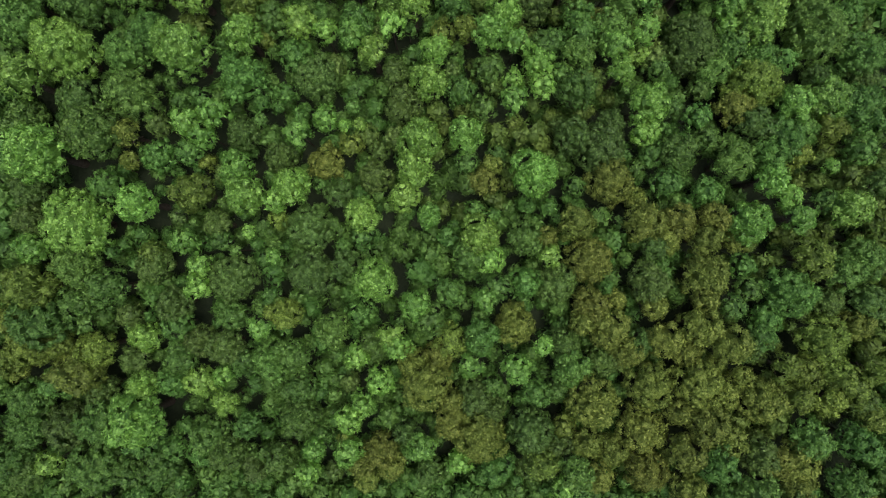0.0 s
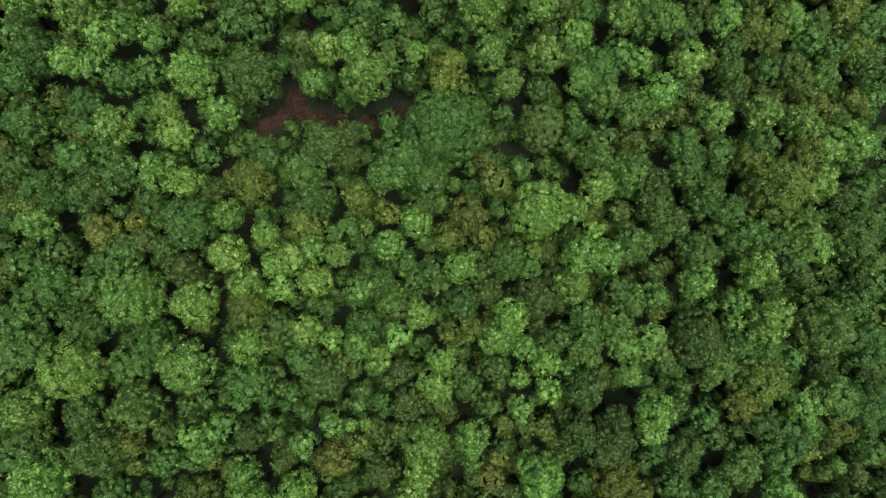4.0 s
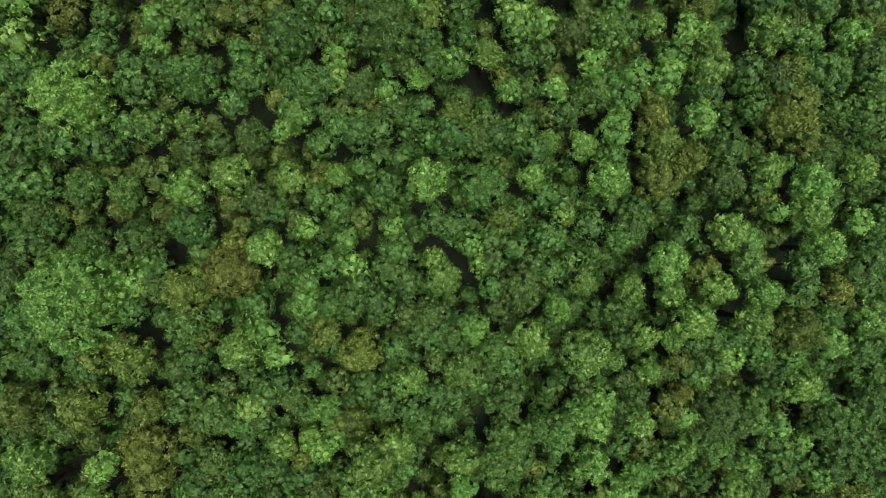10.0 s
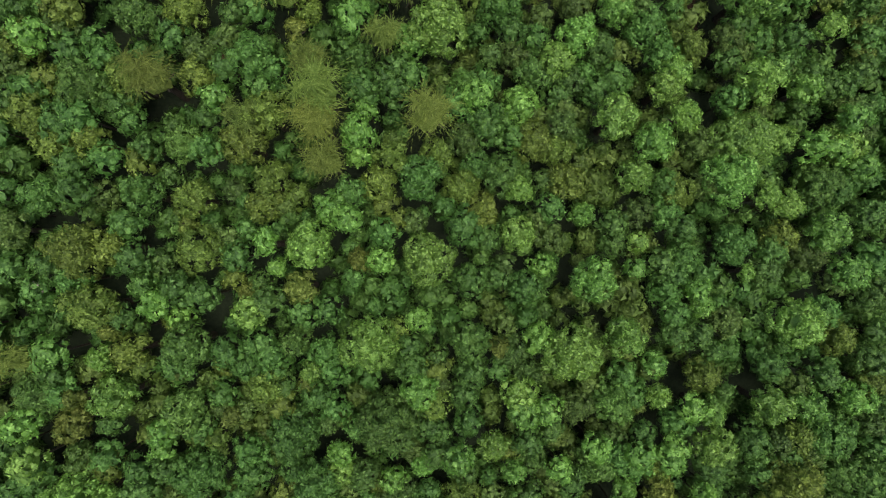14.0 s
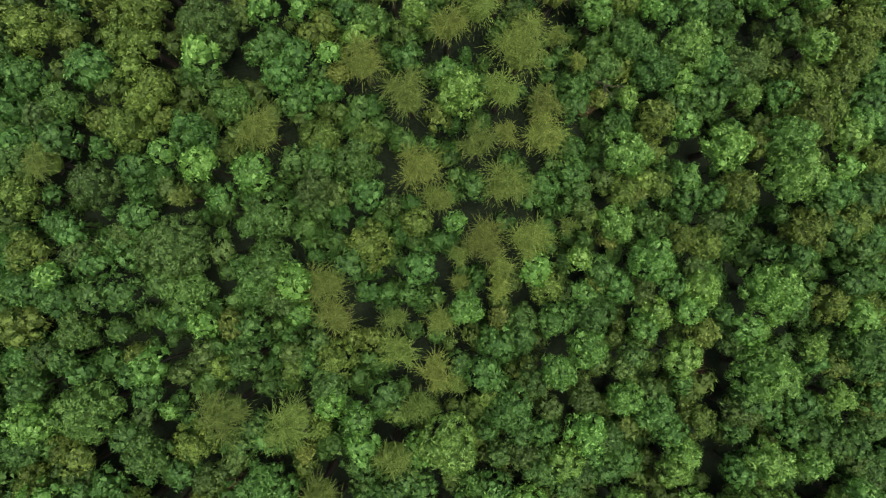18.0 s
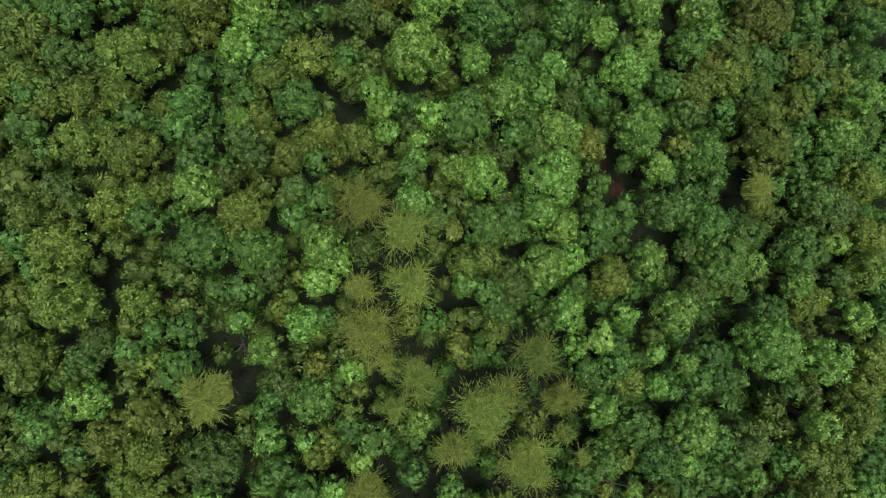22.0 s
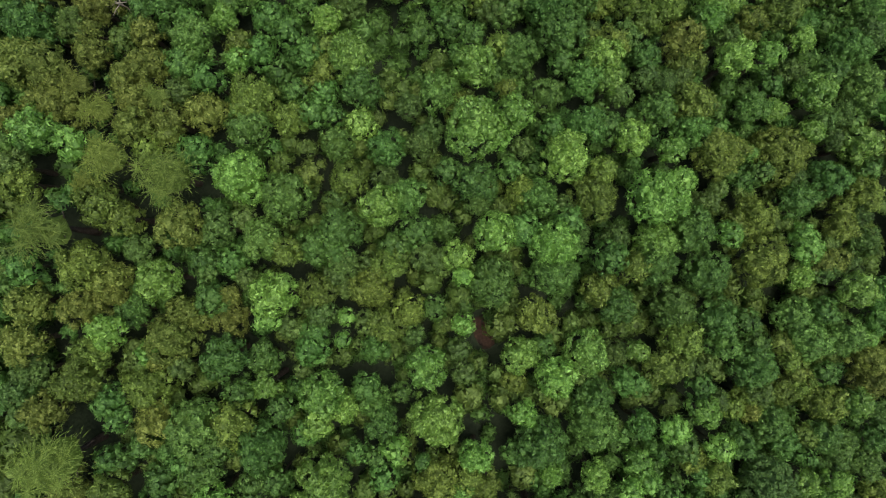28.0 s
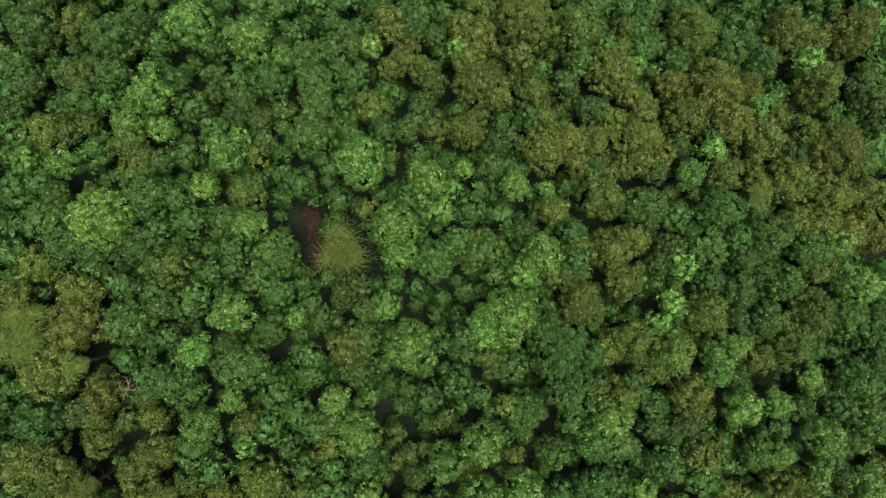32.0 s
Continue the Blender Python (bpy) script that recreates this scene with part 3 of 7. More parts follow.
plant("B", [(-47.1, 40.4, 2.2), (-25.7, 41.4, 1.9), (11.1, 42.2, 3.9), (15.2, 42.3, 1.9), (18.1, 45.0, 2.4), (-30.4, 45.2, 2.0), (47.0, 45.8, 2.5), (-33.5, 46.2, 2.4), (48.4, 50.6, 2.5), (50.7, 51.2, 2.5), (-37.8, 51.3, 2.5), (-32.2, 53.2, 1.9), (44.0, 53.3, 2.6), (33.4, 54.0, 2.2), (39.1, 54.6, 2.5), (25.9, 56.6, 2.4), (7.0, 57.0, 1.9), (15.5, 57.3, 2.0), (-29.8, 57.5, 2.9), (-9.9, 57.9, 3.3)])
plant("G", [(27.1, 40.1, 2.4), (-30.5, 40.7, 3.4), (54.6, 41.4, 2.9), (36.1, 42.2, 2.4), (25.6, 43.0, 2.6), (-16.3, 43.3, 3.0), (32.8, 43.9, 2.8), (-46.1, 44.0, 3.0), (-41.0, 44.7, 2.7), (-38.0, 46.0, 2.7), (-7.5, 46.5, 2.7), (-17.3, 46.5, 2.6), (-2.7, 46.6, 3.0), (22.1, 46.9, 3.1), (-5.5, 48.6, 2.7), (18.2, 49.2, 2.8), (29.3, 50.5, 2.4), (39.6, 51.2, 2.4), (-1.0, 51.9, 5.3), (-48.3, 52.0, 2.8), (22.4, 54.6, 2.5), (18.7, 56.0, 2.5), (-48.7, 57.1, 2.7), (-23.1, 57.5, 3.5), (17.9, 59.3, 3.0), (47.8, 59.5, 2.4), (-46.7, 59.6, 2.9)])
plant("D", [(-3.5, 42.4, 2.1), (-50.2, 42.6, 2.1), (54.6, 43.4, 2.2), (52.1, 44.1, 2.2), (-28.4, 44.5, 1.9), (25.8, 45.7, 2.4), (-12.3, 48.6, 2.1), (-16.4, 49.2, 1.8), (-14.3, 49.9, 2.5), (-12.3, 51.3, 1.9), (11.3, 52.6, 3.1), (35.9, 56.8, 2.4), (-17.5, 59.2, 1.8)])
plant("O", [(-17.4, 40.3, 2.6), (-47.7, 42.6, 2.0), (-11.0, 43.6, 2.3), (41.4, 45.0, 4.4), (-23.8, 45.5, 3.0), (45.0, 47.7, 2.9), (38.3, 49.1, 2.2), (45.9, 50.5, 2.5), (52.8, 56.1, 2.5), (-0.7, 57.3, 2.0), (44.8, 58.8, 2.3), (0.0, 59.2, 2.4)])
plant("R", [(-37.3, 40.5, 1.5), (2.1, 41.5, 2.7), (5.6, 45.7, 2.0), (4.2, 48.5, 1.3), (47.6, 56.5, 1.4)])
plant("B", [(11.3, 60.4, 2.4), (29.3, 60.5, 2.4), (-4.0, 60.7, 1.6), (4.7, 60.7, 2.3), (-41.2, 64.0, 2.9), (20.1, 64.7, 2.0), (26.3, 64.8, 2.0), (-46.3, 64.8, 2.7), (-29.8, 65.7, 2.4), (33.6, 65.7, 2.3), (3.6, 65.8, 3.2), (10.9, 65.8, 1.9), (-17.6, 65.9, 1.8), (-41.1, 68.4, 2.1), (-17.8, 68.5, 2.5), (-4.3, 68.6, 1.8), (9.5, 69.3, 1.4), (0.9, 70.9, 1.8), (-10.4, 71.4, 3.1), (-46.5, 71.6, 2.4), (-40.1, 71.7, 1.9), (16.0, 73.3, 2.3), (25.8, 73.7, 2.1), (0.6, 74.3, 2.2), (27.3, 74.6, 1.6), (-9.4, 75.1, 2.7), (-45.5, 76.0, 2.6), (-6.8, 76.3, 2.4), (-16.5, 77.1, 1.6), (21.4, 78.3, 1.8)])
plant("G", [(40.8, 60.6, 2.1), (54.0, 61.6, 2.4), (23.9, 65.7, 3.0), (-37.0, 66.2, 2.9), (13.5, 67.2, 2.5), (-25.8, 70.0, 2.7), (4.8, 73.3, 2.7), (-23.6, 73.4, 2.6), (31.5, 74.7, 3.0), (6.2, 76.1, 2.9), (45.2, 77.0, 2.5), (48.2, 77.6, 2.8), (35.5, 78.7, 3.0), (-43.2, 79.6, 2.5)])
plant("D", [(43.5, 61.0, 1.9), (11.7, 64.0, 1.8), (47.6, 66.5, 2.1), (31.0, 67.0, 1.8), (36.6, 69.0, 2.4), (-15.9, 70.7, 2.0), (-27.6, 74.1, 2.5), (29.1, 75.8, 2.1), (18.6, 76.7, 1.8), (31.6, 78.7, 4.0), (19.8, 79.4, 1.8)])
plant("O", [(52.3, 63.7, 2.2), (40.3, 64.3, 2.4), (37.4, 64.9, 2.3), (50.1, 67.7, 2.5), (-35.9, 69.7, 2.0), (-11.7, 78.6, 2.3)])
plant("R", [(-15.1, 68.0, 1.6), (-34.5, 72.4, 2.5), (21.9, 73.4, 1.2), (-17.7, 74.7, 1.7), (-35.0, 76.1, 3.1)])
plant("B", [(14.1, 80.2, 1.9), (-14.6, 80.7, 1.9), (41.3, 82.3, 2.4), (-5.3, 83.9, 2.2), (22.3, 84.3, 1.6), (14.7, 86.7, 3.0), (-23.5, 87.7, 2.5), (25.2, 88.3, 1.6), (8.5, 88.4, 2.4), (2.0, 89.8, 1.9), (49.3, 90.2, 2.3), (34.4, 90.3, 2.4), (27.0, 90.4, 2.5), (11.3, 91.9, 1.7), (-39.7, 93.5, 5.6), (24.3, 93.5, 1.7), (35.7, 93.5, 2.2), (19.5, 94.1, 1.8), (30.2, 94.2, 2.2), (14.2, 94.8, 1.7), (-1.4, 95.4, 2.1), (23.7, 97.0, 2.5), (33.2, 97.0, 1.9), (-20.9, 98.7, 2.2), (42.2, 98.7, 2.4)])
plant("G", [(-27.2, 80.5, 3.1), (0.8, 84.7, 2.6), (2.2, 86.3, 1.6), (4.7, 87.2, 2.6), (32.8, 88.1, 2.4), (-29.6, 90.2, 2.5), (46.8, 96.0, 2.7), (-38.9, 98.9, 2.4), (-33.8, 99.3, 2.5)])
plant("D", [(21.1, 81.4, 1.8), (-18.6, 81.6, 2.2), (6.1, 81.8, 2.0), (37.2, 84.5, 1.8), (-3.0, 91.1, 2.2), (7.4, 94.2, 2.9), (-32.7, 94.4, 1.9), (-47.5, 95.1, 2.1), (9.1, 96.7, 2.0), (-47.4, 97.4, 1.8)])
plant("O", [(-34.2, 81.1, 2.2), (-40.6, 81.2, 2.7), (-46.6, 81.3, 2.7), (-35.0, 86.7, 2.7), (-10.8, 87.0, 2.8), (41.0, 88.8, 3.0), (-14.5, 89.3, 2.0), (-29.6, 94.1, 3.0)])
plant("R", [(25.1, 80.1, 1.9), (27.3, 81.3, 1.5), (46.2, 92.6, 1.7), (45.0, 94.2, 1.9), (-24.7, 96.0, 3.0), (29.5, 96.7, 1.4), (-24.6, 99.2, 1.6)])
plant("B", [(31.0, 100.6, 2.4), (40.2, 102.8, 2.5), (-28.5, 104.8, 2.3), (40.2, 105.7, 2.5), (-17.5, 106.0, 1.9), (-3.3, 106.0, 2.4), (-23.7, 106.3, 2.4), (16.7, 106.3, 2.4), (8.2, 106.6, 1.7), (-13.1, 106.7, 1.5), (45.4, 107.6, 1.9), (35.7, 107.7, 2.2), (13.7, 109.9, 1.8), (10.2, 110.5, 1.5), (-18.1, 110.8, 1.4), (18.2, 113.4, 1.5), (-38.9, 113.8, 4.0), (5.7, 115.9, 1.5), (-4.2, 117.1, 1.5), (28.0, 118.3, 2.4), (3.2, 119.3, 1.8)])
plant("G", [(-28.3, 101.4, 2.6), (-35.2, 104.4, 2.1), (-39.3, 105.1, 2.3), (3.0, 105.6, 2.8), (-0.6, 110.8, 2.5), (-32.0, 111.4, 2.0), (-28.7, 112.1, 1.7), (46.5, 113.7, 2.7), (43.8, 114.3, 2.2), (47.8, 115.7, 2.7), (-15.4, 115.7, 2.7), (15.2, 116.5, 2.8), (-27.9, 116.7, 3.0), (40.9, 118.7, 2.7), (43.7, 118.9, 2.9)])
plant("D", [(-44.6, 102.2, 2.1), (-21.5, 104.1, 1.9), (30.8, 106.5, 2.5), (-45.8, 107.9, 2.0), (50.3, 108.7, 1.8), (43.1, 109.9, 1.8), (-41.7, 110.7, 1.8), (-22.3, 110.7, 2.1), (2.2, 111.1, 2.2), (-46.2, 113.9, 2.0), (-6.6, 113.9, 1.9), (-10.8, 115.9, 1.9), (40.1, 117.0, 2.0), (36.2, 118.2, 2.0), (-39.4, 118.4, 1.8), (47.2, 119.8, 2.0)])
plant("O", [(5.2, 101.8, 2.0), (26.6, 108.8, 2.3), (22.6, 110.4, 2.7), (0.0, 113.2, 2.2), (37.5, 113.2, 3.6), (22.3, 115.6, 2.2), (38.0, 118.9, 2.0)])
plant("R", [(-40.9, 106.3, 0.9), (23.2, 106.8, 2.8), (41.6, 109.8, 1.6), (22.2, 113.3, 1.9)])
plant("B", [(27.7, 122.1, 1.7), (39.6, 122.5, 2.2), (34.9, 122.7, 2.3), (45.1, 123.1, 2.2), (22.1, 123.7, 1.5), (-34.6, 125.5, 2.3), (-15.9, 127.5, 1.2), (11.7, 129.0, 3.3), (-36.3, 129.4, 1.5), (-9.8, 130.4, 3.1), (17.6, 130.7, 2.3), (37.9, 131.9, 3.1), (27.0, 133.8, 1.5), (-30.3, 134.8, 1.7), (14.0, 136.8, 2.6), (32.4, 137.6, 1.1), (-3.7, 139.2, 2.9)])
plant("G", [(-17.7, 121.0, 3.2), (-7.7, 121.9, 3.8), (16.9, 123.2, 2.8), (-28.3, 123.7, 2.6), (-42.5, 125.7, 2.8), (0.8, 130.2, 2.4), (-28.0, 130.6, 2.6), (-17.6, 130.6, 1.7), (47.8, 135.0, 2.6)])
plant("D", [(12.9, 122.7, 2.2), (-2.8, 125.5, 1.8), (7.1, 126.5, 2.1), (5.2, 129.0, 2.2), (30.0, 131.9, 2.0), (34.9, 137.6, 2.0), (40.4, 139.6, 2.3)])
plant("O", [(47.5, 124.6, 2.3), (-20.5, 125.9, 2.2), (27.5, 126.0, 2.2), (44.0, 129.8, 2.2), (-33.0, 130.0, 2.0), (-36.6, 134.5, 2.7)])
plant("R", [(-39.4, 122.5, 1.9), (-24.1, 122.9, 1.3), (-38.8, 125.5, 1.4), (3.9, 129.6, 1.4), (-35.2, 132.2, 1.4), (-22.0, 135.6, 1.5), (-16.7, 136.2, 2.0), (-10.8, 139.1, 1.5)])
plant("P", [(-43.5, 129.6, 2.5)])
plant("B", [(-15.5, 140.7, 2.5), (-19.5, 140.9, 1.4), (6.0, 141.7, 2.1), (41.6, 142.1, 2.5), (13.2, 144.0, 1.5), (36.6, 145.3, 1.8), (34.4, 146.2, 1.7), (5.9, 146.7, 1.6), (29.6, 148.2, 3.2), (19.0, 148.4, 2.1), (-10.6, 151.9, 1.9), (20.8, 151.9, 2.4), (31.3, 152.1, 3.9), (35.9, 152.7, 2.2), (43.0, 153.4, 1.6), (16.5, 154.4, 2.5), (24.4, 154.8, 1.8), (22.5, 158.2, 2.1), (38.9, 158.3, 1.9), (32.9, 158.9, 2.6), (23.4, 159.7, 2.1)])
plant("G", [(30.5, 140.8, 2.5), (-41.4, 145.5, 2.1), (-32.0, 145.7, 2.2), (-11.5, 146.0, 2.0), (-4.6, 147.7, 2.6), (41.3, 147.7, 2.9), (4.2, 148.3, 2.4), (1.4, 149.1, 2.1), (-27.6, 150.8, 2.2), (-36.4, 155.7, 3.1), (0.2, 157.7, 1.7), (-21.0, 159.2, 2.5), (7.5, 159.3, 2.4)])
plant("D", [(9.5, 141.7, 1.9), (-43.9, 142.1, 1.9), (19.2, 144.3, 1.9), (27.3, 147.6, 1.9), (0.2, 152.0, 2.1), (27.2, 152.0, 2.4), (10.7, 153.7, 1.9), (11.3, 158.5, 1.9), (-26.0, 159.7, 1.9)])
plant("O", [(-37.9, 140.1, 3.0), (-26.6, 140.1, 2.5), (-34.6, 140.5, 2.0), (36.6, 141.4, 2.3), (2.0, 144.4, 2.2), (-20.0, 144.6, 2.0), (-27.2, 145.3, 2.2), (24.3, 146.8, 2.2), (-19.4, 146.8, 2.0), (-8.7, 147.0, 2.0), (-0.0, 147.0, 2.1), (11.3, 147.4, 2.4), (-7.5, 149.9, 2.0), (-2.8, 150.1, 2.1), (-39.2, 150.1, 1.9), (-36.1, 150.7, 1.9), (-22.0, 150.8, 2.5), (10.0, 151.1, 2.1), (7.5, 152.1, 2.4), (-41.1, 152.9, 2.4), (-19.7, 153.7, 2.5), (-33.0, 156.8, 2.3), (-26.1, 157.4, 2.2)])
plant("P", [(-13.9, 149.0, 2.9), (-14.5, 152.9, 3.2), (-21.8, 153.2, 2.5), (-3.6, 153.9, 3.3), (-14.3, 155.9, 3.5), (-29.9, 156.6, 3.1), (-15.3, 158.6, 2.5)])
plant("W", [(-24.4, 159.2, 1.3)])
plant("B", [(-2.5, 162.8, 3.2), (12.2, 163.0, 2.3), (42.2, 165.5, 1.8), (16.6, 166.2, 2.1), (32.0, 168.9, 3.5), (8.9, 169.7, 2.0), (39.0, 171.3, 1.7), (12.2, 172.0, 2.3), (32.4, 173.3, 1.5), (-0.8, 176.5, 1.9), (33.2, 177.9, 3.3), (25.1, 178.2, 2.3)])
plant("G", [(-11.2, 160.4, 2.2), (-31.4, 162.7, 2.4), (20.4, 164.5, 2.5), (3.9, 165.7, 2.6), (-36.6, 167.2, 3.2), (45.8, 170.3, 3.5), (-22.4, 171.4, 1.9), (-37.6, 174.7, 2.1), (13.1, 175.5, 2.5), (-27.5, 178.3, 2.5), (-21.3, 179.4, 2.5)])
plant("D", [(5.3, 160.7, 1.8), (-38.3, 161.1, 1.9), (14.8, 162.1, 1.9), (30.2, 164.1, 1.9), (12.2, 166.4, 1.9), (6.5, 168.4, 1.8), (29.5, 172.2, 1.9), (-18.9, 177.8, 1.9), (18.6, 177.9, 1.9)])
plant("O", [(-42.0, 160.1, 2.1), (25.7, 163.0, 2.2), (-27.5, 163.6, 2.2), (-15.7, 164.5, 1.6), (-13.9, 171.4, 2.2), (47.3, 175.3, 2.3), (42.0, 176.0, 2.3), (7.9, 178.7, 2.1)])
plant("R", [(-16.8, 162.2, 1.4), (47.5, 163.6, 1.7), (25.8, 173.2, 1.9), (-24.1, 175.1, 1.5), (2.8, 175.5, 1.4), (13.9, 179.1, 1.6)])
plant("P", [(-8.1, 161.8, 2.5), (-17.6, 165.9, 3.2), (-5.6, 166.8, 2.2), (-23.6, 167.1, 3.1), (-2.0, 168.6, 1.5), (-3.9, 170.3, 2.5), (-7.5, 172.5, 2.5), (-3.0, 175.2, 2.2), (-7.8, 175.6, 1.7), (-13.6, 175.9, 2.5), (2.7, 178.4, 1.7), (-1.4, 179.0, 1.5), (-14.5, 179.2, 2.9)])
plant("B", [(19.1, 181.3, 2.6), (15.4, 185.3, 2.2), (36.4, 190.9, 3.4), (16.4, 192.6, 2.6), (27.7, 193.8, 2.7), (36.2, 194.6, 3.1), (-1.4, 198.3, 2.4), (16.9, 199.0, 1.3), (31.2, 199.7, 1.6)])
plant("G", [(-19.7, 181.1, 2.6), (-20.2, 185.8, 2.6), (-11.7, 191.1, 2.5), (-27.4, 193.4, 2.4), (-39.4, 196.3, 2.1), (-24.0, 196.9, 2.2)])
plant("D", [(-37.3, 182.1, 1.9), (-28.6, 182.8, 3.4), (-15.7, 188.5, 2.0), (-36.5, 188.7, 2.4), (-42.7, 190.6, 1.9)])
plant("O", [(-41.4, 182.3, 2.0), (-10.4, 182.8, 2.5), (26.2, 183.1, 2.2), (23.3, 183.9, 1.8), (39.1, 184.5, 2.9), (-5.7, 185.3, 1.8), (44.4, 185.8, 2.6), (-42.6, 187.3, 2.3), (16.5, 188.8, 2.2), (30.1, 189.2, 2.5), (20.6, 189.5, 1.8), (48.2, 193.2, 2.1), (-11.0, 193.6, 1.9), (-15.6, 193.7, 2.2), (-33.0, 194.1, 2.4), (-31.9, 196.7, 1.9), (20.6, 196.8, 2.5), (38.9, 196.9, 3.2), (-31.0, 198.3, 1.9), (42.4, 199.1, 2.3)])
plant("R", [(14.7, 183.4, 1.3), (-28.3, 187.6, 1.3), (18.0, 188.4, 1.3), (14.2, 199.1, 1.3)])
plant("P", [(2.7, 180.8, 2.0), (-1.4, 181.9, 1.7), (1.0, 183.6, 3.0), (5.8, 183.7, 3.0), (10.1, 185.1, 1.3), (-3.6, 187.6, 2.2), (3.3, 189.1, 3.1), (-39.9, 190.6, 2.3), (-5.3, 190.8, 3.1), (0.4, 193.3, 2.6), (-20.7, 194.1, 2.8), (7.6, 194.5, 3.0), (3.4, 194.7, 1.8), (7.4, 197.5, 2.6), (-6.6, 197.9, 3.1), (2.9, 198.8, 2.6)])
plant("W", [(13.1, 199.0, 1.5)])
plant("B", [(24.3, 205.2, 2.9), (39.2, 205.5, 2.0), (-6.1, 207.3, 1.6), (13.5, 208.1, 1.9), (20.4, 210.0, 1.5), (-37.4, 210.9, 2.2), (23.9, 212.5, 1.6), (40.2, 212.6, 2.7), (34.3, 213.9, 3.8), (-21.3, 215.5, 1.8), (45.5, 217.3, 1.9), (-18.0, 217.7, 2.1), (22.2, 218.2, 2.6), (9.9, 218.6, 2.4)])
plant("G", [(19.9, 202.0, 2.6), (14.1, 202.4, 2.5), (18.0, 205.3, 2.8), (-10.7, 205.8, 2.0), (-17.2, 209.9, 2.8)])
plant("D", [(31.2, 203.0, 2.6), (-26.5, 204.3, 3.2), (-20.1, 211.5, 1.8), (-38.5, 214.6, 2.0), (-37.2, 216.2, 1.9), (2.5, 218.2, 2.1)])
plant("O", [(38.7, 201.2, 2.7), (-31.7, 202.1, 1.9), (43.2, 202.3, 2.4), (-34.1, 202.7, 2.1), (-41.8, 203.0, 2.6), (45.6, 205.3, 3.0), (-33.3, 205.4, 2.3), (-31.3, 205.8, 2.0), (-36.0, 207.1, 2.4), (-31.0, 208.5, 2.0), (46.0, 208.7, 2.4), (48.4, 209.3, 2.1), (-33.3, 209.3, 2.2), (17.1, 210.7, 2.0), (47.8, 212.7, 2.6), (-42.9, 215.2, 2.6), (1.8, 216.1, 1.8), (39.3, 218.7, 2.4), (41.0, 219.4, 2.1)])
plant("R", [(-13.6, 200.1, 1.4), (-16.7, 213.2, 1.5), (-2.0, 215.3, 1.5)])
plant("P", [(-11.2, 201.3, 2.9), (11.6, 202.9, 1.3), (5.2, 203.4, 3.8), (-2.6, 205.2, 2.6), (9.1, 205.5, 1.6), (0.4, 208.7, 3.8), (-8.5, 209.1, 2.0), (8.9, 209.9, 2.7), (2.8, 210.5, 2.7), (-25.7, 211.5, 3.4), (-6.1, 212.3, 3.0), (-9.7, 213.7, 1.7), (6.5, 214.2, 3.3), (-11.1, 216.9, 3.8)])
plant("B", [(37.8, 221.2, 1.9), (32.6, 223.5, 1.8), (7.2, 223.6, 2.6), (19.7, 224.1, 2.4), (-16.0, 225.6, 2.5), (9.7, 227.9, 2.2), (-28.6, 231.5, 2.5), (8.6, 233.4, 3.4), (0.7, 233.5, 2.8), (-2.5, 234.2, 1.8), (21.5, 234.9, 1.9), (9.4, 238.6, 2.9), (-25.2, 239.0, 1.6), (19.2, 239.3, 3.1), (44.9, 239.4, 2.6)])
plant("G", [(29.2, 223.5, 3.8), (38.3, 224.7, 2.7), (-23.0, 225.1, 2.9), (-28.1, 225.9, 3.1), (39.8, 226.6, 2.0), (32.1, 227.0, 2.6), (1.3, 227.9, 2.8), (27.9, 228.2, 3.1), (14.5, 228.2, 2.5), (22.1, 229.9, 2.6), (41.3, 231.5, 2.7), (27.9, 236.9, 3.0), (48.3, 238.1, 2.4), (5.9, 239.4, 2.6), (-1.2, 239.9, 3.6)])
plant("D", [(25.3, 220.1, 2.0), (3.9, 221.5, 2.8), (-21.6, 222.4, 1.8), (-12.4, 225.4, 2.1), (4.5, 227.5, 1.9), (-4.4, 229.1, 2.1), (44.1, 230.2, 3.4), (-41.6, 231.2, 2.0), (-19.6, 231.8, 1.8), (-26.5, 232.8, 1.8), (-23.8, 235.3, 1.8), (3.4, 236.3, 1.9), (-25.0, 237.0, 2.0), (7.3, 237.1, 2.0), (-7.1, 239.1, 1.9)])
plant("O", [(-33.9, 220.1, 2.2), (-39.9, 220.3, 3.3), (15.6, 222.2, 2.5), (48.1, 223.2, 2.7), (-1.3, 223.7, 2.1), (1.2, 224.3, 1.9), (-41.0, 225.4, 3.1), (50.0, 225.5, 2.4), (48.4, 226.9, 2.9), (-43.5, 228.8, 2.5), (-24.6, 229.0, 2.9), (-37.1, 229.5, 2.3), (34.9, 230.1, 2.3), (-34.7, 230.1, 2.1), (-15.9, 231.8, 2.1), (49.3, 233.8, 2.9), (-35.4, 235.4, 3.2), (-39.7, 235.8, 2.7), (-13.1, 237.1, 2.4), (-18.4, 237.1, 2.1), (36.0, 238.0, 3.4), (-16.7, 238.4, 2.2), (-23.3, 239.6, 2.1)])
plant("R", [(-2.6, 227.3, 1.4), (-20.3, 235.4, 2.1), (-15.5, 236.1, 1.5), (13.9, 237.8, 2.1)])
plant("P", [(-12.1, 221.2, 2.3), (-6.7, 221.7, 3.4), (-7.7, 227.2, 3.4), (-12.1, 230.1, 3.4), (33.7, 232.4, 2.6)])
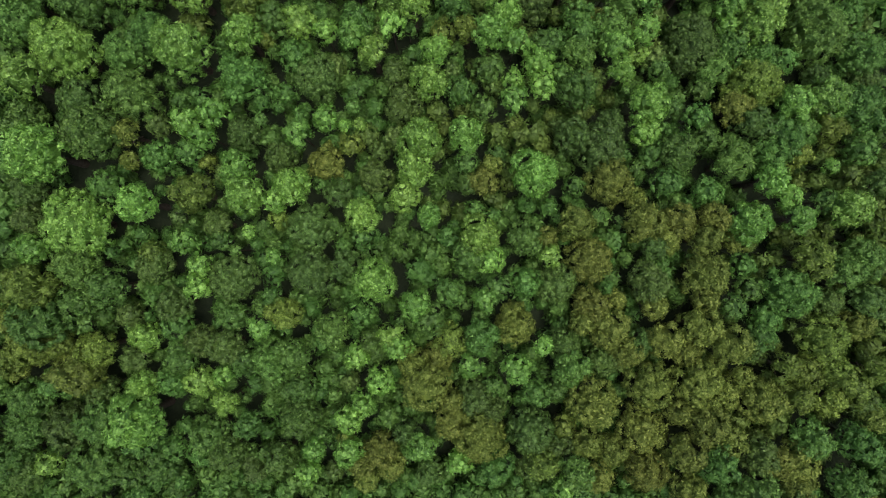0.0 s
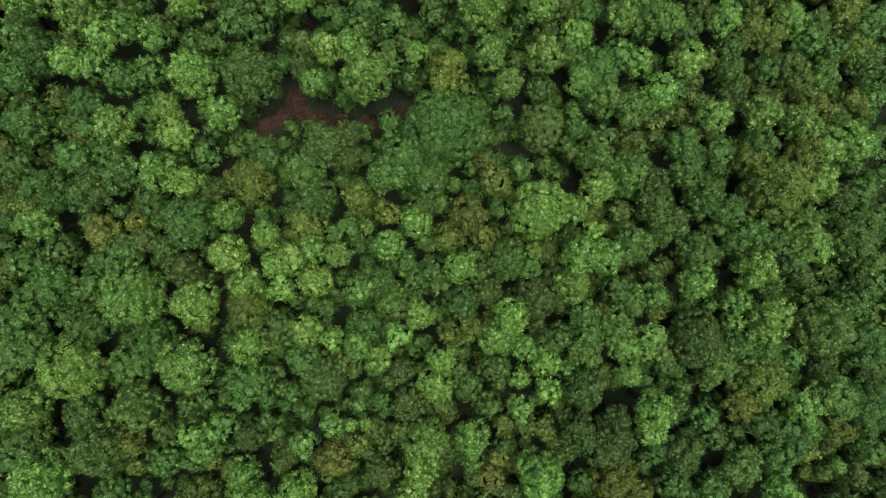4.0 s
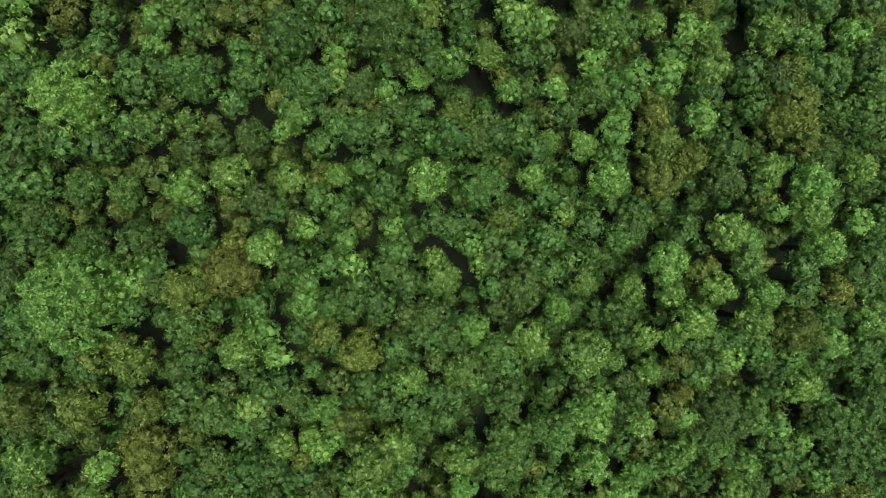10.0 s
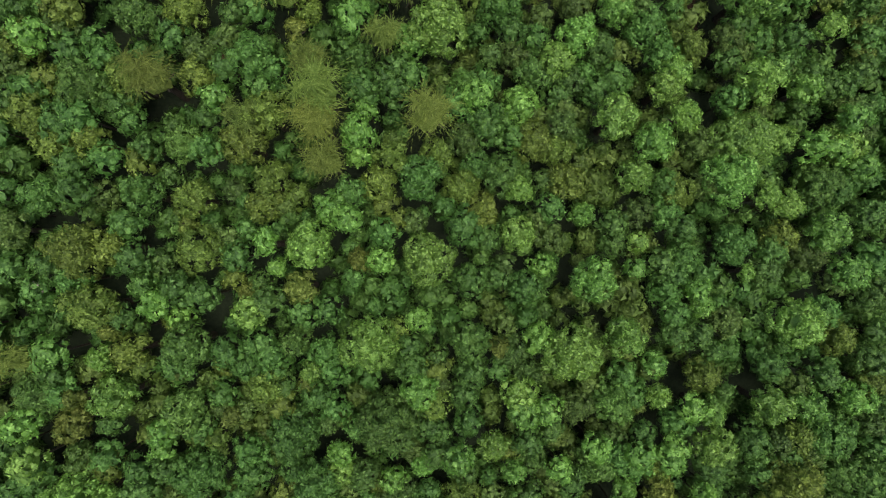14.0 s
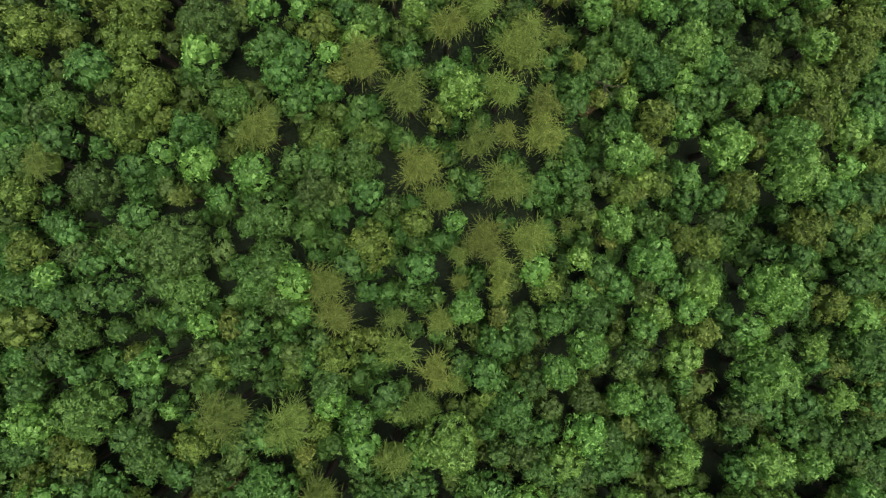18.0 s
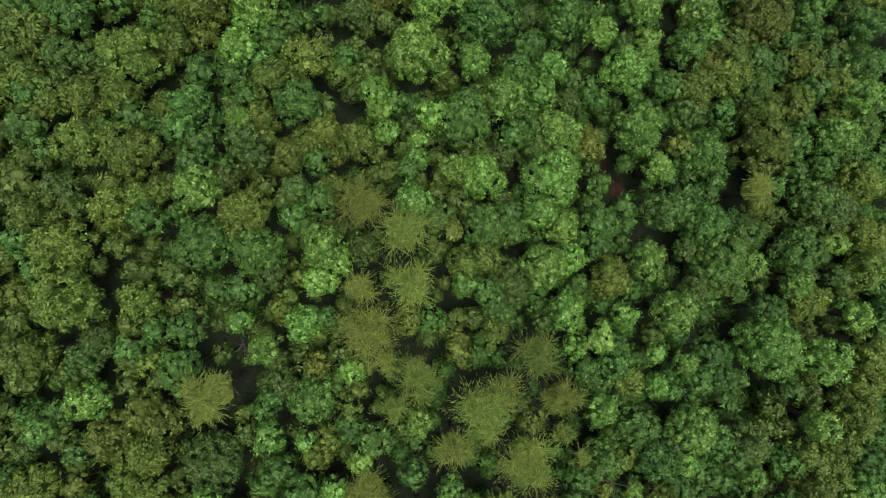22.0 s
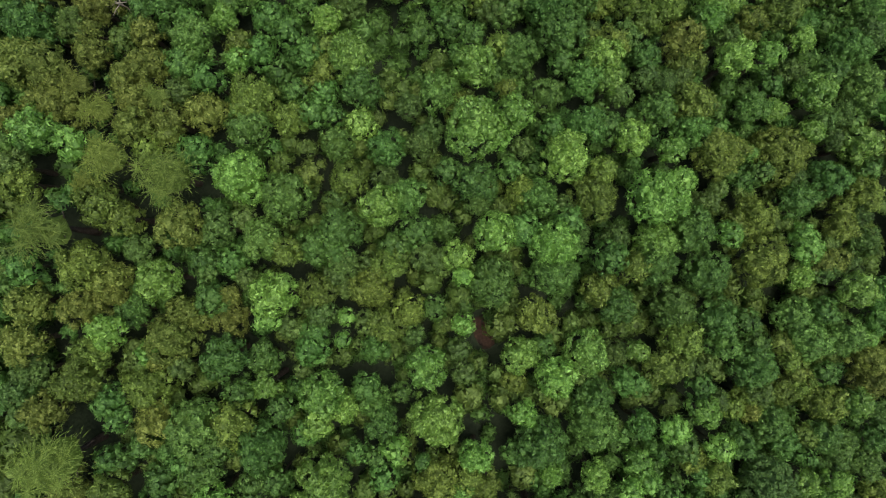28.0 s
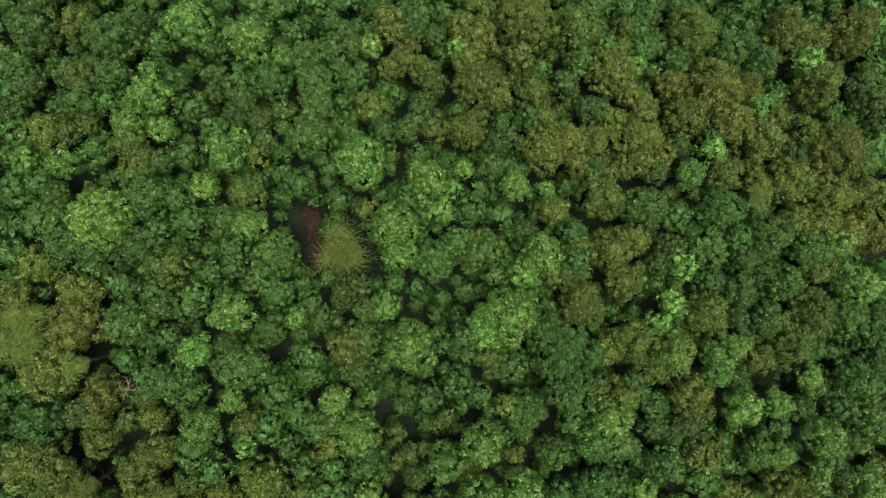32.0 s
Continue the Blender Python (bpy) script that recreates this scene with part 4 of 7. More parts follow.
plant("B", [(3.1, 242.4, 2.6), (49.1, 244.5, 2.5), (8.9, 246.2, 2.0), (0.1, 246.3, 1.9), (17.9, 246.6, 2.9), (-6.5, 247.0, 3.5), (14.7, 250.7, 2.0), (-23.5, 252.0, 2.5), (-25.2, 253.2, 2.5), (-5.0, 253.3, 2.6), (20.0, 254.3, 2.7), (27.2, 254.4, 2.5), (-33.4, 258.2, 3.1), (26.6, 258.6, 1.7), (5.5, 259.2, 2.4)])
plant("G", [(50.0, 240.2, 2.9), (-30.3, 240.3, 2.6), (-19.2, 241.2, 2.7), (5.0, 245.3, 2.9), (35.5, 245.8, 2.8), (50.1, 248.8, 2.6), (26.6, 250.2, 2.7), (1.5, 252.0, 3.7), (10.9, 252.6, 2.7), (51.4, 254.4, 2.6), (-29.2, 256.5, 2.7), (-8.9, 259.1, 2.5), (11.8, 259.6, 2.4)])
plant("D", [(10.9, 242.3, 2.0), (51.2, 243.7, 1.9), (-40.0, 244.9, 1.8), (-42.5, 245.2, 2.0), (34.0, 249.8, 1.8), (-13.4, 252.0, 2.2), (-47.7, 253.2, 2.0), (0.8, 255.2, 2.0), (10.5, 255.7, 2.0), (49.8, 256.4, 1.8), (-22.1, 258.1, 1.9), (14.8, 258.2, 1.8)])
plant("O", [(-42.0, 240.4, 2.0), (-39.3, 240.6, 2.5), (-46.5, 241.1, 2.0), (-36.5, 241.3, 2.0), (-45.0, 242.1, 2.0), (36.8, 242.6, 2.8), (47.4, 242.6, 2.1), (-21.6, 243.5, 2.5), (27.0, 244.6, 3.0), (41.9, 244.9, 2.2), (-35.3, 245.0, 3.3), (-18.5, 246.2, 2.7), (45.9, 246.2, 2.6), (31.2, 246.4, 2.7), (-32.4, 246.7, 2.1), (-44.8, 247.0, 2.7), (32.7, 248.7, 2.4), (41.5, 249.2, 2.0), (31.4, 250.0, 2.1), (43.9, 250.3, 2.2), (-29.0, 252.0, 3.4), (-44.9, 252.1, 2.4), (-40.6, 252.6, 2.1), (-34.3, 252.6, 2.9), (36.8, 254.1, 3.9), (-42.1, 254.3, 2.1), (-39.9, 256.1, 2.5), (-12.8, 256.2, 2.3), (52.3, 258.6, 2.5), (-13.4, 259.1, 2.8)])
plant("R", [(29.0, 248.3, 2.1), (-9.7, 253.6, 1.4), (37.9, 258.0, 2.0), (-42.9, 258.9, 1.6)])
plant("P", [(-18.2, 256.0, 3.9)])
plant("B", [(41.6, 260.6, 1.7), (45.7, 260.6, 1.8), (-23.6, 261.3, 1.5), (-29.3, 263.4, 2.3), (12.9, 263.9, 1.9), (8.0, 264.0, 1.6), (-18.1, 265.1, 3.0), (-1.1, 266.4, 2.2), (26.8, 270.8, 2.0), (47.6, 271.0, 2.0), (-5.6, 271.2, 3.2), (4.5, 271.4, 1.8), (-16.4, 272.9, 2.2), (-18.2, 274.8, 2.7), (8.2, 275.6, 2.6), (-24.1, 275.8, 1.7), (-6.9, 277.4, 2.6), (12.2, 278.3, 2.9), (4.2, 278.3, 2.4), (18.4, 278.5, 1.4)])
plant("G", [(14.5, 260.3, 2.4), (50.7, 262.3, 2.5), (46.8, 265.0, 2.5), (52.7, 265.7, 2.5), (32.4, 266.3, 2.4), (44.4, 266.4, 2.5), (-31.1, 266.6, 2.5), (6.7, 267.4, 3.4), (37.3, 268.0, 2.8), (-24.8, 269.0, 3.1), (19.4, 269.2, 2.0), (13.1, 269.4, 3.3), (-11.8, 270.6, 2.2), (-31.6, 271.4, 3.4), (13.3, 272.4, 2.8), (-12.8, 272.8, 2.2), (34.4, 275.7, 3.1), (-24.9, 278.3, 2.2), (-28.6, 278.9, 2.7), (30.1, 278.9, 2.4), (41.6, 278.9, 3.2), (-12.7, 279.2, 1.8), (47.3, 279.3, 3.2)])
plant("D", [(36.3, 261.3, 3.5), (46.7, 262.9, 1.8), (53.5, 268.7, 2.0), (35.3, 272.1, 1.9), (-48.6, 275.6, 1.9), (25.9, 276.1, 1.9), (-48.1, 277.4, 2.1), (16.3, 277.9, 1.8)])
plant("O", [(-44.3, 260.1, 2.1), (29.4, 262.2, 2.4), (0.3, 263.2, 1.9), (-5.7, 263.9, 2.9), (-1.9, 264.2, 2.0), (26.4, 264.2, 2.2), (-40.0, 265.1, 2.3), (44.4, 270.7, 2.7), (34.2, 271.3, 2.1), (-27.6, 271.6, 2.7), (38.9, 272.1, 2.1), (41.4, 272.8, 2.1), (-36.7, 275.6, 2.8), (22.3, 276.2, 2.7), (39.7, 276.4, 1.9), (-42.9, 277.0, 2.9), (24.5, 279.4, 2.7), (-41.7, 279.9, 2.2)])
plant("R", [(-43.7, 265.0, 2.3), (34.3, 269.9, 1.7), (-35.5, 271.8, 2.4), (52.4, 273.4, 2.9), (42.3, 273.6, 1.6), (-46.1, 273.8, 2.3), (52.1, 276.0, 2.9), (-36.0, 278.3, 1.5)])
plant("P", [(-43.8, 269.1, 4.1)])
plant("B", [(-2.7, 281.9, 1.4), (-39.2, 282.1, 2.0), (48.3, 285.2, 2.5), (-23.0, 285.7, 2.7), (40.4, 287.1, 1.7), (-34.9, 287.4, 2.4), (20.9, 291.1, 2.9), (8.2, 291.2, 3.0), (0.9, 292.5, 2.6), (-11.9, 295.4, 2.5), (20.4, 296.7, 3.6), (-27.2, 298.5, 3.1)])
plant("G", [(52.7, 281.0, 2.5), (39.9, 281.9, 2.5), (29.1, 282.0, 2.7), (23.4, 283.4, 3.1), (-38.4, 283.8, 2.1), (16.3, 283.8, 2.5), (52.5, 284.8, 2.6), (0.7, 286.8, 3.2), (27.9, 287.6, 3.1), (8.3, 287.9, 3.0), (20.9, 289.0, 3.1), (-19.3, 291.0, 2.5), (50.8, 291.6, 2.2), (-24.9, 291.7, 2.6), (-16.4, 292.8, 2.6), (25.7, 293.0, 3.2), (-22.5, 296.4, 3.1), (-9.2, 296.7, 2.5), (40.2, 296.8, 2.5), (6.5, 296.8, 2.8), (-0.9, 298.2, 2.7), (44.4, 299.6, 2.7)])
plant("D", [(-18.6, 283.4, 2.0), (44.8, 287.7, 1.8), (48.1, 288.6, 1.8), (-16.2, 288.8, 2.0), (-6.8, 289.8, 2.0), (-38.0, 290.6, 1.8), (45.4, 291.4, 2.1), (16.2, 292.0, 1.9), (11.3, 292.4, 1.8), (-29.4, 292.9, 2.0), (49.4, 295.0, 1.8), (-0.8, 296.1, 1.8), (27.7, 296.2, 1.9), (-11.5, 298.9, 1.8), (-50.3, 299.4, 1.9), (40.3, 299.6, 1.8)])
plant("O", [(-11.4, 281.9, 2.4), (6.1, 282.7, 2.6), (-8.8, 283.6, 2.0), (-19.1, 285.8, 2.3), (14.3, 285.8, 2.4), (-13.1, 286.3, 2.8), (18.2, 288.4, 2.0), (-11.0, 288.8, 2.3), (-43.3, 288.8, 2.9), (35.2, 289.0, 3.4), (-22.2, 290.3, 2.0), (31.6, 293.5, 1.9), (46.7, 293.5, 2.3), (-38.9, 293.8, 2.0), (35.0, 294.6, 2.9), (-41.4, 295.4, 2.6), (13.2, 296.7, 3.0), (4.5, 297.4, 2.1), (50.0, 297.5, 2.5), (-49.8, 297.6, 2.2), (-15.8, 298.4, 2.3)])
plant("R", [(-34.1, 280.7, 3.0), (-48.3, 280.9, 2.5), (-28.5, 282.8, 2.1), (-31.6, 282.9, 1.4), (-33.1, 283.9, 1.8), (-43.2, 284.3, 2.3), (-48.3, 284.8, 2.3), (-40.7, 285.4, 2.1), (-28.2, 285.6, 1.4), (-40.7, 287.3, 2.2), (44.3, 289.0, 2.1), (46.1, 289.1, 1.8), (-33.4, 293.0, 2.7)])
plant("P", [(-45.3, 292.6, 3.5), (-42.9, 297.5, 1.7), (-34.4, 298.5, 3.9)])
plant("B", [(9.4, 301.4, 3.1), (33.4, 302.4, 1.2), (23.0, 302.5, 1.8), (-47.5, 303.2, 2.4), (17.9, 303.9, 2.3), (48.5, 304.0, 2.4), (-1.4, 304.4, 3.6), (40.6, 304.9, 1.4), (41.8, 305.4, 1.7), (3.3, 306.2, 2.5), (36.9, 308.1, 1.7), (41.8, 310.2, 2.6), (15.0, 310.9, 1.8), (-1.4, 311.7, 2.7), (-15.7, 312.7, 2.9), (14.2, 313.6, 2.5), (31.2, 314.3, 2.4), (35.8, 314.7, 1.9), (-29.8, 316.8, 1.7), (-18.3, 316.8, 1.8), (41.1, 317.5, 1.7), (27.9, 318.9, 2.0)])
plant("G", [(-11.4, 302.3, 2.4), (-17.0, 302.6, 2.2), (-27.0, 304.3, 2.6), (12.2, 305.5, 2.6), (26.5, 305.5, 2.9), (21.5, 307.6, 2.5), (33.9, 308.3, 2.4), (-5.3, 309.0, 2.6), (-14.4, 309.2, 2.5), (7.4, 309.4, 2.3), (12.2, 311.0, 2.6), (50.3, 312.0, 3.0), (-32.9, 313.9, 2.6), (4.0, 314.3, 2.8), (-50.1, 315.3, 3.1), (9.8, 316.7, 3.3), (48.6, 317.0, 2.9), (-36.2, 319.1, 2.7), (-21.4, 319.4, 1.8)])
plant("D", [(-7.5, 302.9, 2.1), (-6.2, 304.2, 1.8), (46.1, 304.7, 1.8), (-8.9, 307.5, 1.8), (-34.1, 308.2, 1.9), (47.7, 308.4, 2.1), (16.8, 309.7, 1.9), (22.6, 311.1, 2.2), (20.4, 311.8, 1.9), (24.9, 311.9, 1.8), (39.9, 313.5, 1.8), (-45.9, 315.9, 1.9), (17.7, 316.8, 1.9), (31.3, 317.8, 1.8), (51.4, 318.8, 2.6), (-16.2, 319.5, 2.3), (0.6, 319.9, 1.8)])
plant("O", [(14.3, 300.0, 2.0), (29.4, 302.4, 3.4), (38.0, 302.6, 3.9), (-22.2, 305.6, 2.3), (-2.8, 307.6, 2.1), (-26.5, 307.6, 3.1), (26.1, 308.6, 2.7), (25.7, 314.2, 2.4), (16.0, 315.9, 2.5), (20.4, 319.4, 2.7), (34.9, 319.9, 2.3)])
plant("R", [(-38.8, 304.1, 2.4), (-51.0, 304.4, 1.8), (-35.4, 305.0, 2.4), (-31.2, 305.9, 2.5), (-46.7, 306.4, 3.3), (-38.7, 307.3, 2.4), (-39.4, 309.5, 2.4), (-48.2, 310.2, 2.7), (-50.8, 310.6, 2.7), (-37.9, 311.0, 2.3), (-44.2, 312.5, 2.1), (-38.5, 314.9, 1.8), (-44.5, 315.2, 1.7), (24.8, 316.4, 2.7), (-43.9, 317.9, 2.5)])
plant("P", [(-40.5, 300.3, 3.1), (-41.7, 305.4, 2.4), (-35.8, 307.0, 1.9), (-44.1, 308.4, 1.9)])
plant("B", [(28.4, 320.6, 2.4), (31.4, 321.7, 1.7), (-9.6, 322.5, 3.3), (-33.6, 322.6, 2.0), (-0.5, 324.7, 3.0), (-22.7, 325.9, 1.4), (1.9, 326.0, 3.5), (-30.0, 326.6, 2.6), (49.5, 329.2, 2.8), (6.3, 333.3, 2.7), (-11.2, 333.3, 2.3), (-29.0, 336.7, 2.3), (-11.6, 336.8, 3.0), (-45.7, 337.3, 3.8)])
plant("G", [(-28.3, 320.5, 2.7), (8.2, 320.6, 3.1), (12.4, 321.0, 2.0), (52.4, 322.6, 2.9), (9.6, 322.7, 2.8), (6.6, 324.0, 3.0), (-26.0, 324.7, 1.9), (48.3, 325.0, 2.9), (36.0, 325.0, 2.5), (-42.2, 325.5, 2.9), (32.3, 328.5, 2.5), (38.8, 329.5, 2.9), (-6.9, 332.5, 2.8), (-26.0, 333.3, 3.0), (42.4, 333.9, 2.7), (-1.2, 334.0, 3.1), (28.7, 334.0, 2.9), (-49.3, 334.1, 2.7), (36.7, 335.7, 3.3), (-52.0, 337.3, 2.9), (20.2, 339.2, 3.2), (30.4, 339.2, 3.3), (-41.1, 339.9, 2.7)])
plant("D", [(-30.7, 322.7, 2.0), (-15.6, 323.2, 2.6), (32.5, 325.1, 1.8), (-20.5, 325.6, 1.8), (53.2, 326.4, 2.2), (-15.1, 326.4, 1.8), (-38.6, 327.3, 1.8), (-17.8, 328.4, 2.1), (47.7, 329.3, 1.8), (10.1, 330.7, 2.2), (35.4, 331.0, 2.0), (22.2, 332.0, 1.9), (33.7, 332.4, 2.3), (-43.0, 333.3, 1.8), (23.7, 334.1, 2.2), (-41.7, 334.6, 2.0), (4.5, 336.2, 1.9)])
plant("O", [(-0.1, 321.2, 2.1), (22.2, 321.4, 3.4), (14.7, 321.5, 2.3), (39.3, 322.3, 3.2), (17.3, 322.9, 3.1), (27.8, 325.4, 3.2), (42.2, 325.7, 3.2), (11.5, 327.0, 3.1), (44.8, 331.2, 2.3), (-37.9, 332.0, 2.6), (-52.2, 332.1, 2.5), (45.9, 332.8, 2.0), (15.5, 334.0, 3.1), (11.0, 334.7, 2.2), (19.1, 335.2, 2.2), (8.2, 338.9, 2.2)])
plant("R", [(-49.3, 320.4, 3.5), (-17.4, 322.3, 2.4), (-47.4, 325.4, 3.3), (-53.7, 328.8, 2.0), (-47.6, 328.8, 2.5), (16.7, 329.7, 2.5), (52.9, 335.2, 2.3), (49.2, 336.3, 3.0), (44.1, 336.8, 3.3), (52.1, 337.2, 2.7), (41.4, 337.6, 2.3)])
plant("P", [(-46.0, 321.2, 2.0), (-51.4, 323.5, 3.2), (-53.7, 326.3, 1.8), (-51.2, 326.6, 2.6), (-17.6, 333.7, 3.9)])
plant("B", [(-34.3, 341.4, 1.8), (2.9, 341.7, 2.0), (-7.8, 342.3, 2.7), (25.8, 343.5, 2.0), (-49.8, 343.9, 1.9), (-15.8, 344.4, 3.3), (-31.9, 345.6, 2.5), (-39.3, 348.2, 1.8), (-43.5, 349.0, 2.3), (-40.6, 352.3, 2.6), (-29.7, 359.3, 2.7)])
plant("G", [(-42.6, 341.9, 2.4), (-47.3, 345.5, 2.0), (53.4, 346.6, 2.9), (-22.4, 348.2, 3.1), (-49.3, 351.8, 2.4), (-21.8, 352.1, 2.5), (-21.9, 354.8, 2.5), (-46.4, 355.1, 2.4), (-27.7, 355.6, 2.9), (-22.7, 357.8, 3.1), (12.6, 359.3, 2.5), (-46.5, 359.8, 3.4)])
plant("D", [(-51.9, 340.6, 1.8), (22.3, 344.1, 1.9), (0.4, 344.4, 2.0), (-40.1, 344.7, 1.8), (-42.8, 345.3, 1.9), (43.8, 346.6, 1.8), (1.1, 347.2, 2.0), (42.1, 347.4, 1.8), (25.7, 347.8, 1.8), (-51.5, 348.0, 1.8), (-10.4, 349.1, 1.8), (-28.9, 350.2, 1.8), (-9.1, 350.5, 2.0), (55.7, 350.6, 2.0), (-58.0, 350.6, 1.9), (-31.8, 350.9, 1.8), (13.3, 352.4, 2.0), (-8.3, 352.6, 1.8), (-31.1, 352.9, 1.8), (-55.8, 353.9, 1.9), (55.9, 355.3, 3.2), (-6.9, 355.5, 1.9), (-51.5, 356.0, 1.8), (53.7, 357.3, 2.0), (-8.4, 357.4, 2.1), (33.7, 358.1, 2.1), (50.4, 359.4, 1.8)])
plant("O", [(14.6, 340.6, 3.2), (-29.6, 340.7, 2.4), (-42.9, 343.9, 2.3), (-43.8, 346.5, 2.4), (-53.3, 347.7, 2.7), (36.9, 348.6, 3.4), (-2.5, 349.4, 2.8), (44.7, 350.2, 2.0), (7.2, 350.8, 1.9), (17.0, 351.0, 2.2), (-14.8, 352.0, 2.4), (39.7, 352.3, 2.3), (5.7, 354.7, 2.5), (-50.3, 355.1, 2.2), (46.2, 357.0, 3.5)])
plant("R", [(46.8, 341.0, 3.8), (52.8, 341.4, 2.7), (36.8, 342.5, 2.2), (41.4, 343.2, 3.3), (31.4, 343.8, 2.6), (18.3, 344.7, 1.9), (11.4, 345.3, 1.9), (19.8, 345.4, 2.0), (23.0, 346.1, 2.2), (7.4, 346.8, 3.2), (47.8, 347.3, 4.4), (10.7, 348.0, 2.4), (14.5, 348.0, 2.9), (20.0, 349.0, 3.3), (32.5, 351.2, 3.4), (26.6, 351.6, 3.1), (21.0, 353.3, 2.1), (1.2, 354.1, 2.3), (18.7, 354.6, 1.9), (-1.7, 355.3, 3.2), (30.9, 355.7, 4.1), (35.4, 355.7, 3.0), (25.1, 356.2, 2.4), (-12.7, 357.3, 1.7), (16.5, 357.4, 3.3), (-10.5, 358.5, 2.5), (-2.5, 358.8, 2.5), (4.3, 359.1, 2.0), (55.4, 359.4, 2.0)])
plant("P", [(35.1, 340.5, 2.0)])
plant("B", [(-36.9, 361.7, 3.1)])
plant("G", [(38.4, 360.2, 2.5), (33.4, 360.7, 2.5), (-55.6, 360.8, 3.3)])
plant("D", [(-17.2, 360.0, 1.8), (-6.9, 361.7, 1.9), (-18.6, 362.1, 1.8), (-43.9, 362.2, 1.8), (-9.9, 362.3, 2.0), (36.6, 362.6, 2.0)])
plant("O", [(18.2, 361.0, 2.1), (-50.8, 361.8, 2.4), (11.8, 363.2, 3.6), (28.3, 363.8, 3.8), (19.0, 363.9, 2.1)])
plant("R", [(-1.0, 361.4, 2.5), (-12.0, 362.1, 1.8), (-3.2, 362.9, 2.4), (-12.8, 363.4, 2.0), (5.1, 364.1, 4.0), (42.3, 364.2, 3.5), (47.5, 364.3, 2.3), (52.9, 365.2, 4.0)])


# ---- the rest of the canopy, low growth between the crowns, and the woods to either side ----
def joined(name, pieces, material):
    """One mesh of many alike pieces: each a set of corners, its four-sided faces and its three-sided ones."""
    verts, quads, tris, base = [], [], [], 0
    for v, q, t in pieces:
        verts.append(v)
        quads.append(q + base)
        tris.append(t + base)
        base += len(v)
    verts = np.concatenate(verts).astype(np.float32)
    quads, tris = np.concatenate(quads).astype(np.int32), np.concatenate(tris).astype(np.int32)
    starts = np.concatenate([np.arange(len(quads)) * 4, len(quads) * 4 + np.arange(len(tris)) * 3]).astype(np.int32)
    me = bpy.data.meshes.new(name)
    me.vertices.add(len(verts))
    me.vertices.foreach_set("co", verts.ravel())
    me.loops.add(quads.size + tris.size)
    me.loops.foreach_set("vertex_index", np.concatenate([quads.ravel(), tris.ravel()]))
    me.polygons.add(len(starts))
    me.polygons.foreach_set("loop_start", starts)
    me.update(calc_edges=True)
    me.materials.append(material)
    return me


def stem(x, y, z0, z1, girth):
    """A plain tapered stem."""
    a = np.arange(4) * 1.5708
    ring = np.stack([np.cos(a), np.sin(a), a * 0], -1)
    v = np.concatenate([ring * girth + (x, y, z0 - 0.3), ring * girth * 0.5 + (x, y, z1)])
    return v, np.array([(j, (j + 1) % 4, 4 + (j + 1) % 4, 4 + j) for j in range(4)]), np.zeros((0, 3), int)


def turned(v, a, scale, at):
    c, s = math.cos(a), math.sin(a)
    return v @ np.array([[c, s, 0], [-s, c, 0], [0, 0, 1]]) * np.array(scale) + np.array(at)


def stand(name, label, leaves, forms, spots, seed):
    """A stand of trees past counting, joined: crowns on stems. spots: east, north, radius, top."""
    if not spots:
        return
    rng = np.random.default_rng(seed)
    crowns, stems = [], []
    for x, y, r, top in spots:
        size, v, quads, tris, height = forms(r, rng)
        s = r / size
        crowns.append((turned(v, rng.uniform(0, 6.283), (0.93 * s, 0.93 * s, s), (x, y, top - height * s + rng.uniform(-0.9, 0.9))), quads, tris))
        stems.append(stem(x, y, float(ground_z(x, y)), top - r * 0.7, 0.05 + 0.05 * r))
    whole = new(name, joined(name, crowns, leaves))
    tagged(whole, label, "woodland", kind="stuff")
    part = new("stems", joined("stems", stems, BARK))
    part.parent = whole


def sided(faces, n):
    return np.array([f for f in faces if len(f) == n], int).reshape(-1, n)


def low_forms(lobe, leaf, seed, variants=7, thick=1.0):
    rng = np.random.default_rng(seed)
    kept = []
    for _ in range(variants):
        v, f = broad_crown(rng, 1.0, 0.9, lobe, leaf, thick, 0.16)
        kept.append((1.0, v, sided(f, 4), sided(f, 3), 0.9))
    return lambda r, g: kept[g.integers(variants)]


def kind_forms(kind):
    k = KINDS[kind]

    def pick(r, g):
        size = min(SIZES, key=lambda s: abs(math.log(s / r)))
        key = ("joined", kind, size, int(g.integers(3)))
        if key not in cache:
            me = tree_meshes(*key[1:], 0.6)[1]
            v = np.empty(len(me.vertices) * 3, np.float32)
            me.vertices.foreach_get("co", v)
            f = [tuple(p.vertices) for p in me.polygons]
            cache[key] = (size, v.reshape(-1, 3), sided(f, 4), sided(f, 3), tree_height(size, k["lift"]))
        return cache[key]
    return pick


crowd = {}


def wood(kind, places):
    """Smaller trees of a kind that stand in the crowd: east, north and crown radius in metres."""
    for x, y, r in places:
        size = min(SIZES, key=lambda s: abs(math.log(s / r)))
        top = float(ground_z(x, y)) + tree_height(size, KINDS[kind]["lift"]) * r / size
        crowd.setdefault(kind, []).append((x, y, r, top))
        planted.append((x, y, r))


